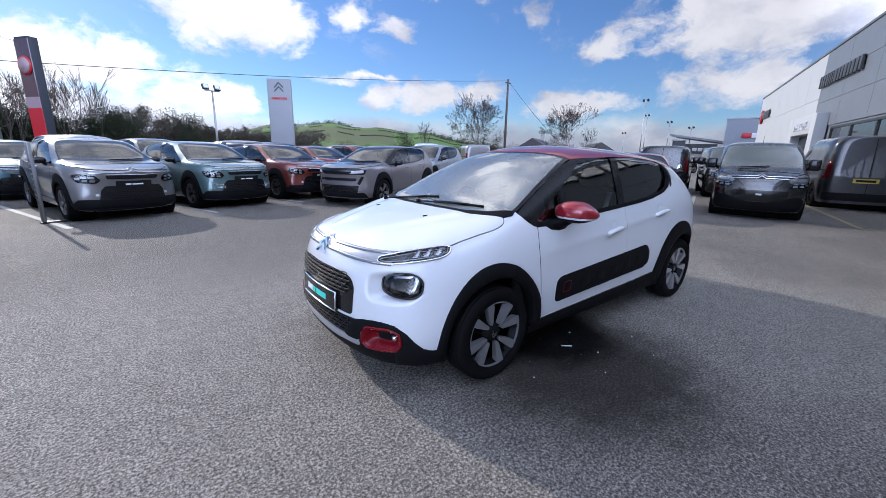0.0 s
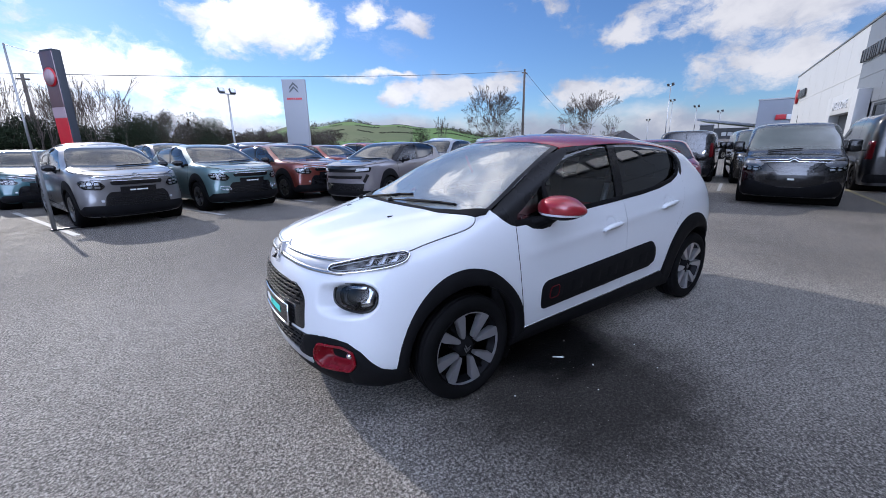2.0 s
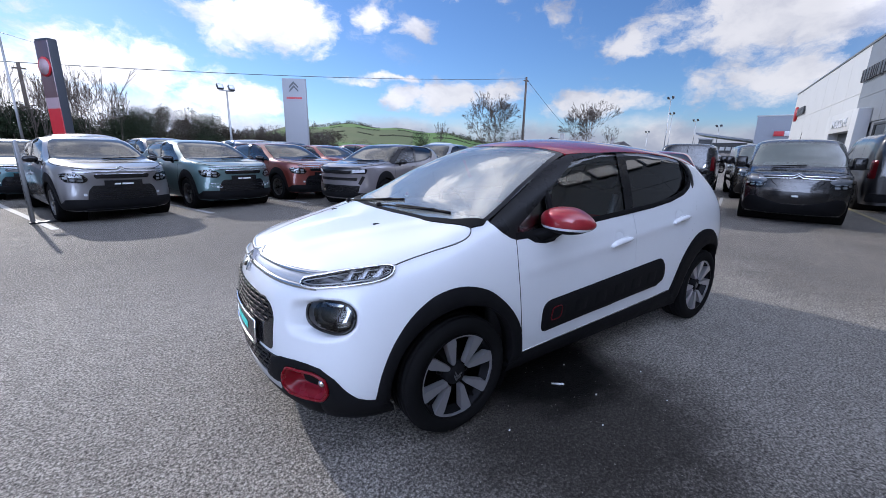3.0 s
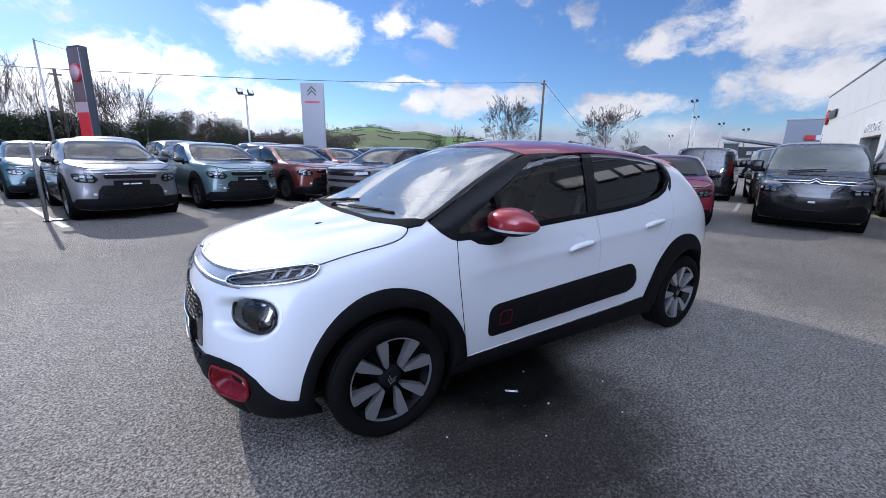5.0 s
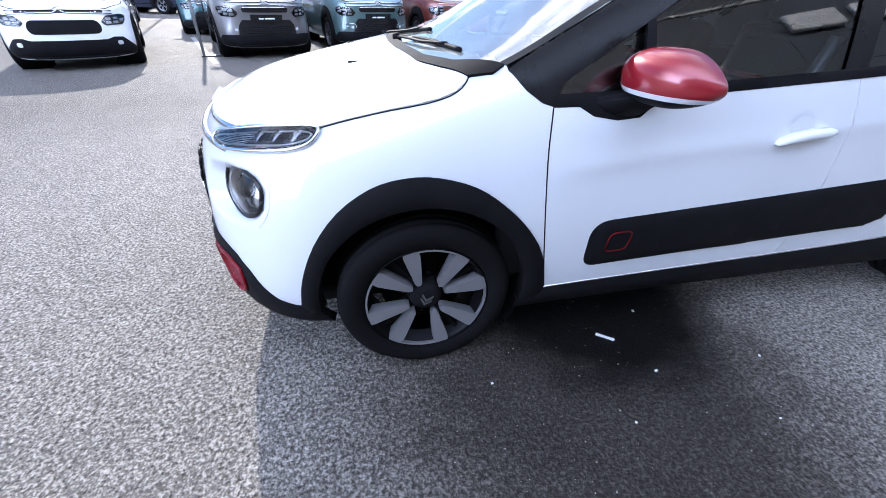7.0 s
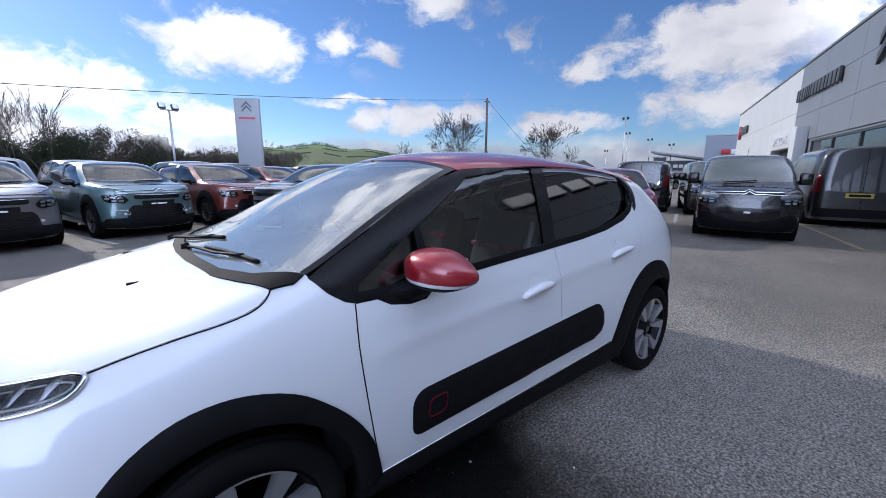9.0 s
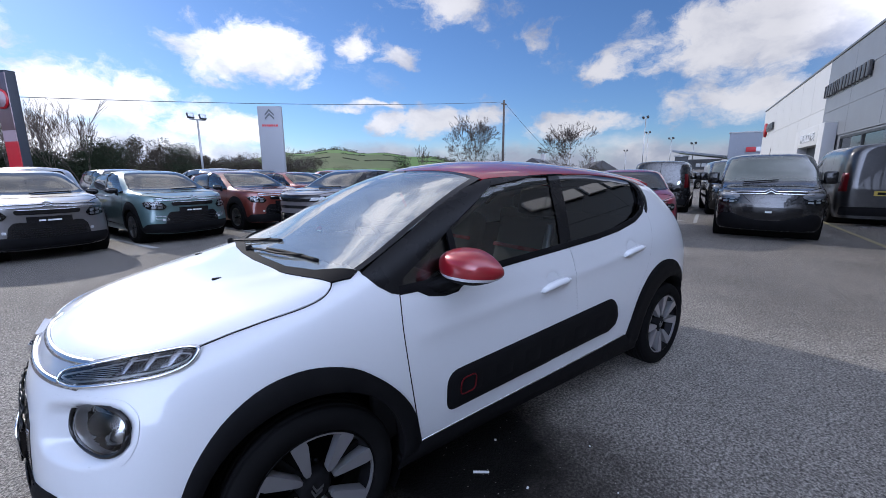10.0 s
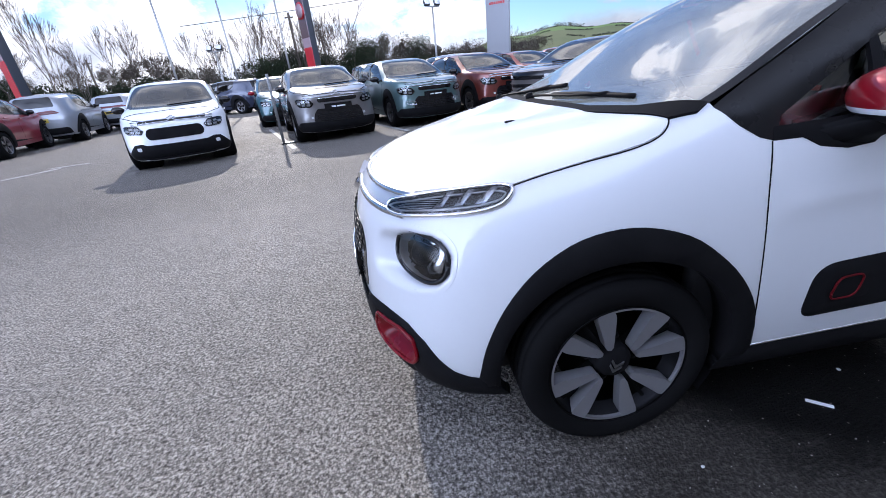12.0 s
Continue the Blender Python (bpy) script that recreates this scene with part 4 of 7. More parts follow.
def bumper_front(hull, car):
    """Grilles, plate, emblem and chrome bars of the nose."""
    up = fillet([(-.395, .462), (.395, .462), (.398, .63), (.355, .684), (.2, .702), (-.2, .702), (-.355, .684), (-.398, .63)], .03)
    grille = part("upper_grille", hull.plate(up, 0, .002, .03, .02), GLOSS_BLACK, car, "black honeycomb grille")
    low = fillet([(-.43, .335), (.43, .335), (.46, .445), (-.46, .445)], .025)
    lower = part("lower_grille", hull.plate(low, 0, .007, .03, .02), GLOSS_BLACK, car)
    for ob, z0, rows, half in ((grille, .585, 5, .37), (lower, .35, 4, .41)):
        bm = bmesh.new()
        for r in range(rows):
            for k in range(-12, 13):
                y = (k + (.5 if r % 2 else 0)) * .062
                if abs(y) > half - .03 * (r == rows - 1) - .025:
                    continue
                z = z0 + r * .024
                loop = fillet([(y - .026, z), (y + .026, z), (y + .030, z + .010), (y + .02, z + .019), (y - .02, z + .019), (y - .030, z + .010)], .006, 2)
                piece = hull.tube(loop + loop[:1], 0, .0032, .011, .03, 5)
                me = bpy.data.meshes.new("tmp")
                piece.to_mesh(me)
                piece.free()
                bm.from_mesh(me)
                bpy.data.meshes.remove(me)
        part("honeycomb", bm, GRILLE, ob)
    part("skid_strip", hull.plate(fillet([(-.44, .278), (.44, .278), (.465, .332), (-.465, .332)], .012), 0, .012, .03, .02, .006, .015), PALE, car, "satin silver skid strip")
    # plate, bowed a little with the bumper
    plate = part("number_plate", hull.plate(fillet([(-.262, .452), (.262, .452), (.262, .566), (-.262, .566)], .008, 2), 0, .020, .05, .018), GLOSS_BLACK, car, "black dealer plate with teal bars in a silver frame")
    frame_line = [(-.262, .452), (.262, .452), (.262, .566), (-.262, .566), (-.262, .452)]
    part("plate_frame", hull.tube(frame_line, 0, .0055, .021, .05, 6), CHROME, plate)
    for a, b, mat in ((-.15, -.055, PALE_INK), (-.045, -.01, TEAL_INK), (0, .15, TEAL_INK)):
        part("bar", hull.plate([(a, .492), (b, .492), (b, .528), (a, .528)], 0, .0225, .05, .001), mat, plate)
    # chrome double bar and the emblem
    dark = fillet([(-.56, .778), (-.40, .782), (-.2, .787), (.2, .787), (.40, .782), (.56, .778), (.545, .832), (.40, .838), (.2, .842), (-.2, .842), (-.40, .838), (-.545, .832)], .01)
    part("bar_recess", hull.plate(dark, 0, .0018, .03, .004), PALE, car)
    up_line = [(-.56, .836), (-.48, .834), (-.38, .834), (-.2, .836), (-.075, .836), (-.035, .842), (0, .854), (.035, .842), (.075, .836), (.2, .836), (.38, .834), (.48, .834), (.56, .836)]
    lo_line = [(-.565, .781), (-.48, .782), (-.38, .786), (-.2, .796), (-.075, .800), (-.035, .808), (0, .820), (.035, .808), (.075, .800), (.2, .796), (.38, .786), (.48, .782), (.565, .781)]
    for line in (up_line, lo_line):
        part("chrome_bar", hull.tube(line, 0, .0120, .003, .012, 8, .6), SATIN, car)
    p, nrm = hull.lay(0, .806, 0)
    lean = Matrix.Translation(p) @ Matrix.Rotation(radians(32), 4, "Y") @ Matrix.Rotation(radians(-90), 4, "Z")
    for z0 in (-.030, .012):
        bm = bmesh.new()
        for sd in (-1, 1):
            slab(bm, [(sd * .060, z0 - .030), (0, z0 + .014), (0, z0 + .036), (sd * .060, z0 - .008)][::-sd], -.016, .02)
        bmesh.ops.transform(bm, matrix=lean, verts=bm.verts)
        bmesh.ops.recalc_face_normals(bm, faces=bm.faces)
        part("emblem", bm, CHROME, car, "chrome double chevron emblem", smooth=False)


def lamps(hull, car):
    """Slim upper lamps, deep-set lower headlamps and fog lamps with red surrounds."""
    slim = smooth_line([(-.672, .786), (-.668, .812), (-.59, .831), (-.50, .849), (-.414, .862), (-.335, .871), (-.303, .862), (-.308, .834), (-.36, .814), (-.45, .800), (-.53, .789), (-.61, .780)], 3, True)
    bowl = BOWL
    eye = [(-.686 + .120 * math.copysign(abs(math.cos(t)) ** .76, math.cos(t)), .670 + .066 * math.copysign(abs(math.sin(t)) ** .76, math.sin(t))) for t in np.linspace(0, 2 * math.pi, 49)[:-1]]
    fog = FOG
    hole = fillet([(-.50, .345), (-.40, .335), (-.365, .36), (-.37, .40), (-.41, .418), (-.50, .408)], .02)

    def dish(a, b):
        d = edge_distance((a, b), bowl)
        if inside((a, b), eye):
            return -.060 - .09 * blend(0, .014, edge_distance((a, b), eye))
        return -.060 * blend(.016, .06, d) * blend(-.92, -.77, a) * (1 - .85 * blend(-.70, -.585, a))

    def seat(a, b):
        return -.040 + .040 * blend(-.80, -.575, a)

    for sg in (-1, 1):
        def side(bm):
            return bm if sg < 0 else mirror(bm)
        lamp = part("upper_lamp", side(hull.plate(slim, 35, .003, .02, .004)), GLOSS_BLACK, car, "slim daytime lamp with chrome rim")
        part("chrome_rim", side(hull.tube(slim + slim[:1], 35, .0058, .007, .012, 7)), CHROME, lamp)
        part("inner_rim", side(hull.tube(inset(slim, .013) + inset(slim, .013)[:1], 35, .003, .006, .012, 6)), ALLOY, lamp)
        for k, a in enumerate((-.47, -.415, -.36)):
            z = .824 + .135 * (a + .47)
            led = fillet([(a - .012, z - .010), (a + .012, z - .006), (a + .022, z + .028), (a + .000, z + .025)], .004, 2)
            part("led", side(hull.plate(led, 35, .009, .02, .004, .004, .008)), LED, lamp)
        fins = bmesh.new()
        for k in range(6):
            z = .797 + k * .005
            piece = hull.tube([(-.635 + .012 * k, z), (-.50 + .006 * k, z + .012)], 35, .0013, .006, .04, 5)
            me = bpy.data.meshes.new("tmp")
            piece.to_mesh(me), piece.free(), fins.from_mesh(me), bpy.data.meshes.remove(me)
        part("fins", side(fins), ALLOY, lamp)
        part("lens", side(hull.plate(inset(slim, .004), 35, .0105, .03, .002, .004, .02)), LENS, lamp)
        part("headlamp_bowl", side(hull.plate(bowl, 40, .0016, .010, .003, shape=dish)), WHITE, car, "white moulded recess round the headlamp")
        head = part("headlamp", side(hull.plate(eye, 40, -.030, .014, .03, -.03, .05, shape=lambda a, b: seat(a, b))), GLOSS_BLACK, car, "deep-set oval headlamp with dark bezel")
        part("bezel", side(ring_tube(hull, eye, 40, .007, seat)), GLOSS_BLACK, head)
        p, nrm = hull.lay(-.705, .675, 40)
        bm = bmesh.new()
        bmesh.ops.create_uvsphere(bm, u_segments=24, v_segments=12, radius=.040, matrix=Matrix.Translation(p - nrm * .060))
        part("projector", side(bm), PROJECTOR, head)
        part("reflector", side(hull.plate(fillet([(-.64, .628), (-.59, .640), (-.578, .70), (-.61, .724), (-.612, .68), (-.65, .655)], .008), 40, -.004, .02, .004, .006, .02, shape=seat)), REFLECTOR, head)
        part("top_reflector", side(hull.plate(fillet([(-.75, .705), (-.64, .71), (-.62, .728), (-.74, .728)], .006), 40, -.016, .02, .004, .004, .02, shape=seat)), REFLECTOR, head)
        part("lens", side(hull.plate(eye, 40, .006, .02, .003, .008, .06, shape=seat)), HEAD_LENS, head)

        def funnel(a, b):
            return -.062 * blend(.004, .05, edge_distance((a, b), fog)) * blend(-.66, -.48, a)
        surround = part("fog_lamp_surround", side(hull.plate(fog, 30, .016, .014, .03, shape=funnel)), RED_TRIM, car, "glossy red fog lamp surround")
        part("rim_bead", side(hull.tube(inset(fog, .006) + inset(fog, .006)[:1], 30, .007, .013, .012, 7)), RED_TRIM, surround)
        part("socket", side(hull.plate(hole, 30, -.040, .02, .006)), BLACK, surround)
        p, nrm = hull.lay(-.385, .365, 30)
        bm = bmesh.new()
        bmesh.ops.create_uvsphere(bm, u_segments=18, v_segments=10, radius=.022, matrix=Matrix.Translation(p - nrm * .036))
        part("fog_lamp", side(bm), REFLECTOR, surround)


def ring_tube(hull, line, view, r, depth):
    """A bead along a closed line, sunk below the skin by depth(a, b)."""
    bm = hull.tube(line + line[:1], view, r, .0, .012, 7)
    d, e, f = hull.axes(view)
    for v in bm.verts:
        a, b = v.co.dot(e), v.co.dot(f)
        v.co += -d * (depth(a, b) + .004)
    return bm


def cabin(hull, car):
    """Dash, seats and wheel behind the glass."""
    bm = bmesh.new()
    box(bm, -1.05, 1.35, -.70, .70, .25, .34, .02)
    for y in (-.74, .74):
        box(bm, -1.0, 1.3, min(y, y * .93), max(y, y * .93), .3, .93, .02)
    box(bm, 1.20, 1.32, -.68, .68, .3, .95, .02)
    part("cabin_tub", bm, CABIN, car)
    bm = bmesh.new()
    box(bm, -1.15, -.62, -.66, .66, .62, .955, .05)
    box(bm, -.75, -.60, -.60, .60, .70, .93, .04)
    box(bm, -.95, -.55, .22, .55, .90, 1.0, .03)
    part("dashboard", bm, CABIN, car, "dark grey dashboard")
    bm = bmesh.new()
    box(bm, -.605, -.592, -.55, .15, .80, .875, .01)
    part("dash_trim", bm, RED_TRIM, car, "red dashboard trim")
    bm = bmesh.new()
    ringv = [(.185 * math.cos(a), .185 * math.sin(a)) for a in np.linspace(0, 2 * math.pi, 33)[:-1]]
    for (a, b), (c, d) in zip(ringv, ringv[1:] + ringv[:1]):
        rod(bm, (0, a, b), (0, c, d), .016, .016, 8)
    box(bm, -.02, .02, -.18, .18, -.03, .03, .01)
    box(bm, -.03, .03, -.07, .07, -.16, .05, .02)
    bmesh.ops.transform(bm, matrix=pose(-.42, .36, .92, 0, -24, 0), verts=bm.verts)
    part("steering_wheel", bm, CABIN, car)
    for y in (-.36, .36):
        bm = bmesh.new()
        box(bm, -.32, .22, y - .25, y + .25, .36, .54, .07)
        part("front_seat", bm, SEAT, car, "grey cloth seat")
        bm = bmesh.new()
        box(bm, -.07, .07, -.245, .245, 0, .62, .06)
        bmesh.ops.transform(bm, matrix=pose(.20, y, .50, 0, 16, 0), verts=bm.verts)
        back = part("backrest", bm, SEAT, car)
        bm = bmesh.new()
        box(bm, -.05, .05, -.13, .13, .64, .82, .04)
        rod(bm, (0, -.06, .58), (0, -.06, .68), .006), rod(bm, (0, .06, .58), (0, .06, .68), .006)
        bmesh.ops.transform(bm, matrix=pose(.20, y, .50, 0, 16, 0), verts=bm.verts)
        part("headrest", bm, SEAT, back)
        bm = bmesh.new()
        box(bm, -.078, -.072, -.235, .235, .40, .425, .002)
        bmesh.ops.transform(bm, matrix=pose(.20, y, .50, 0, 16, 0), verts=bm.verts)
        part("seat_stripe", bm, RED_TRIM, back)
    bm = bmesh.new()
    box(bm, .55, 1.05, -.62, .62, .40, .56, .06)
    box(bm, 1.02, 1.16, -.62, .62, .50, 1.08, .06)
    for y in (-.36, .36):
        box(bm, 1.06, 1.16, y - .12, y + .12, 1.08, 1.2, .03)
    part("rear_bench", bm, SEAT, car)
    bm = bmesh.new()
    box(bm, -.42, -.36, -.12, .12, 1.27, 1.335, .02)
    rod(bm, (-.40, 0, 1.32), (-.37, 0, 1.40), .01)
    part("rear_view_mirror", bm, CABIN, car)
    # headlining, belts and inner pillars
    bm = bmesh.new()
    roof = mirrored([(-.33, 0), (-.25, -.46), (.3, -.47), (1.0, -.46), (1.1, 0)])
    b2 = hull.plate(roof, "top", -.02, .08, .002)
    part("headlining", b2, CABIN, car)
    bm.free()
    bm = bmesh.new()
    rod(bm, (.16, -.66, 1.10), (.10, -.60, .60), .022, .022, 6)
    part("seat_belt", bm, PALE, car)


def door_mirror(car, sg):
    """Two-tone mirror head on a black foot."""
    def blob(lo, hi):
        bm = bmesh.new()
        bmesh.ops.create_uvsphere(bm, u_segments=36, v_segments=24, radius=1.0)
        for v in bm.verts:
            x, y, z = v.co
            p = 2.7
            k = (abs(x) ** p + abs(y) ** p + abs(z) ** p) ** (-1 / p)
            x, y, z = x * k, y * k, z * k
            point = 1 - .56 * max(0, -y) ** 2.2 - .28 * max(0, y) ** 3
            z = z * point - .10 * max(0, -y) ** 2
            x = (x if x < 0 else x * .45) * (1 - .35 * abs(y) ** 2)
            v.co = (x * .105, y * .148, z * (.074 if z > 0 else .068))
        geom = bm.verts[:] + bm.edges[:] + bm.faces[:]
        if lo is not None:
            bmesh.ops.bisect_plane(bm, geom=geom, plane_co=(0, 0, lo), plane_no=(0, 0, -1), clear_outer=True)
        if hi is not None:
            bmesh.ops.bisect_plane(bm, geom=bm.verts[:] + bm.edges[:] + bm.faces[:], plane_co=(0, 0, hi), plane_no=(0, 0, 1), clear_outer=True)
        return bm
    place = pose(-.618, -.884, 1.018, 0, 0, 14)

    def side(bm):
        bmesh.ops.transform(bm, matrix=place, verts=bm.verts)
        return bm if sg < 0 else mirror(bm)
    head = part("door_mirror", side(blob(-.026, None)), RED, car, "red capped door mirror")
    bm = blob(None, -.037)
    part("mirror_base", side(bm), BLACK, head)
    bm = blob(-.038, -.025)
    for v in bm.verts:
        v.co *= 1.012
    part("indicator_strip", side(bm), PALE_LENS, head, "clear indicator strip")
    bm = bmesh.new()
    box(bm, .030, .036, -.085, .085, -.035, .045, .003)
    part("mirror_glass", side(bm), CHROME, head)
    bm = bmesh.new()
    lower = [bm.verts.new(p) for p in ((-.80, -.79, .948), (-.74, -.805, .905), (-.65, -.815, .895), (-.60, -.80, .935), (-.64, -.775, .972))]
    upper = [bm.verts.new(p) for p in ((-.69, -.865, .985), (-.665, -.88, .962), (-.615, -.88, .958), (-.585, -.87, .975), (-.60, -.85, 1.0))]
    root = [bm.verts.new((v.co.x + .01, v.co.y + .07, v.co.z + .01)) for v in lower]
    for ra, rb in ((root, lower), (lower, upper)):
        for k in range(5):
            bm.faces.new((ra[k], ra[(k + 1) % 5], rb[(k + 1) % 5], rb[k]))
    bm.faces.new(upper)
    bmesh.ops.recalc_face_normals(bm, faces=bm.faces)
    bmesh.ops.bevel(bm, geom=bm.edges[:], offset=.010, segments=2, affect="EDGES")
    part("mirror_foot", bm if sg < 0 else mirror(bm), BLACK, head)


def wipers(hull, car):
    for (bx, by), (ex, ey) in (((-1.245, .05), (-1.12, -.50)), ((-1.255, .52), (-1.13, -.02))):
        wiper = part("wiper", hull.tube([(bx, by), (bx + .02, by - .06), ((bx + ex) / 2, (by + ey) / 2), (ex + .0, ey + .12)], "top", .008, .014, .03, 7, .6), BLACK, car, "black wiper arm resting on the windscreen")
        part("wiper_blade", hull.tube([(bx + .055, by - .12), ((bx + ex) / 2 + .03, (by + ey) / 2), (ex + .02, ey)], "top", .008, .008, .03, 6), BLACK, wiper)
        p, nrm = hull.lay(bx, by, "top")
        bm = bmesh.new()
        rod(bm, p, p + nrm * .028, .020, .014, 12)
        part("wiper_cap", bm, BLACK, wiper)
    for y in (-.31, .31):
        p, nrm = hull.lay(-1.438, y, "top")
        bm = bmesh.new()
        box(bm, -.018, .018, -.009, .009, -.004, .009, .004, Matrix.Translation(p + nrm * .006))
        part("washer_jet", bm, BLACK, car)


PALE_INK = plain("pale_ink", (0.75, 0.78, 0.78), 0.5)
TEAL_INK = plain("teal_ink", (0.05, 0.62, 0.52), 0.5)
PROJECTOR = plastic("projector_glass", (0.02, 0.022, 0.025), 0.04, 50.0, 0.0)
PALE_LENS = plain("clear_plastic", (0.72, 0.73, 0.75), 0.12, 0.1, 30.0, 0, 0.6)
hero = hero_car(Matrix())


# ---- parked vehicles ----
BASE = Hull(HATCH, 8, 6)


def morph(fo, wb, ro, w, h, bonnet, belt, low=.17, blunt=0.0, square=0.0):
    """A map from the small hatchback's measures to those of another car."""
    kx, tx = (-2.075, -1.27, 1.27, 1.92), (-(wb / 2 + fo), -wb / 2, wb / 2, wb / 2 + ro)
    kz, tz = (.17, .50, .85, 1.0, 1.475), (low, .5 * (low + bonnet), bonnet, belt, h)

    def f(p):
        x, y, z = p
        tail = blend(.5, 1.5, x) * square
        z2 = float(np.interp(z, kz, tz)) + tail * .10 * blend(1.05, 1.3, z)
        x2 = float(np.interp(x, kx, tx)) - blunt * blend(.55, .85, z) * (1 - blend(-2.05, -1.2, x)) + tail * .22 * blend(.9, 1.3, z)
        side = abs(y)
        wide = 1 + .09 * blend(1.12, 1.38, z) + .07 * blend(.78, .92, z) * (1 - blend(-1.5, -1.1, x))
        z2 += .040 * blend(.28, .56, side) * blend(1.25, 1.38, z) * (1 - blend(.9, 1.5, x)) + .035 * blend(.3, .62, side) * blend(.80, .90, z) * (1 - blend(-1.3, -1.1, x))
        return (x2, y * wide * w / 1.71, z2)
    return f


def onto(f, view, poly):
    """An outline drawn for the small hatchback, carried over to another car."""
    out = []
    d, e, g = Hull.axes(view)
    for a, b in poly:
        p = Vector(f(BASE.lay(a, b, view)[0]))
        out.append((p.dot(e), p.dot(g)))
    return out


SIMPLE_WHEELS = {}
LOT_ALLOY = metal("grey_alloy", (0.30, 0.30, 0.31), 0.35)


def simple_wheel(car, x, y, r, style):
    """A wheel for a car further off: tyre, spoked rim, hub."""
    key = (round(r, 3), style)
    if key not in SIMPLE_WHEELS:
        rim = r * .66
        bm = bmesh.new()
        h = .105
        lathe(bm, [(rim - .004, -h * .8), (r * .86, -h * 1.02), (r * .965, -h * .9), (r, -h * .6), (r, h * .6), (r * .95, h * .95), (rim, h * .8)], 40)
        bmesh.ops.recalc_face_normals(bm, faces=bm.faces)
        meshes = []
        b2 = bmesh.new()
        count = {"five": 5, "multi": 10, "steel": 8}[style]
        for k in range(count):
            m = 90 + k * 360 / count
            wd = {"five": 15, "multi": 6, "steel": 12}[style]
            slab(b2, [polar(rim * .2, m - wd * 1.5), polar(rim * .98, m - wd * .8), polar(rim * .98, m + wd * .8), polar(rim * .2, m + wd * 1.5)], -h * .66, -h * .4, .06)
        lathe(b2, [(rim * .97, -h * .4), (rim * 1.01, -h * .92), (rim * .94, -h * .86), (rim * .92, -h * .3)], 40)
        bmesh.ops.recalc_face_normals(b2, faces=b2.faces)
        b3 = bmesh.new()
        lathe(b3, [(.001, -h * .1), (rim * .93, -h * .1)], 24)
        lathe(b3, [(.001, -h * .82), (rim * .17, -h * .8), (rim * .2, -h * .5)], 20)
        bmesh.ops.recalc_face_normals(b3, faces=b3.faces)
        for nm, b, mat in (("wheel", bm, RUBBER), ("rim", b2, LOT_ALLOY if style != "steel" else DARK_ALLOY), ("hub", b3, GLOSS_BLACK)):
            me = bpy.data.meshes.new(nm)
            b.to_mesh(me), b.free()
            me.materials.append(mat)
            if nm == "wheel":
                me.shade_smooth()
            meshes.append(me)
        SIMPLE_WHEELS[key] = meshes
    a, b, c = SIMPLE_WHEELS[key]
    tyre = new("wheel", a)
    tyre.parent = car
    tyre.matrix_local = Matrix.Translation((x, y, r)) @ Matrix.Rotation(0 if y < 0 else math.pi, 4, "Z") @ Matrix.Rotation(random.random() * 6, 4, "Y")
    for nm, me in (("rim", b), ("hub", c)):
        o = new(nm, me)
        o.parent = tyre
    return tyre


def merged(pieces):
    bm = bmesh.new()
    for p in pieces:
        me = bpy.data.meshes.new("tmp")
        p.to_mesh(me), p.free(), bm.from_mesh(me), bpy.data.meshes.remove(me)
    return bm


def heading(x, y, deg, z=0.0):
    """The pose of a car whose nose points along deg (0 is +x) with the middle of its axles at x, y."""
    return pose(x, y, z, 0, 0, deg + 180)


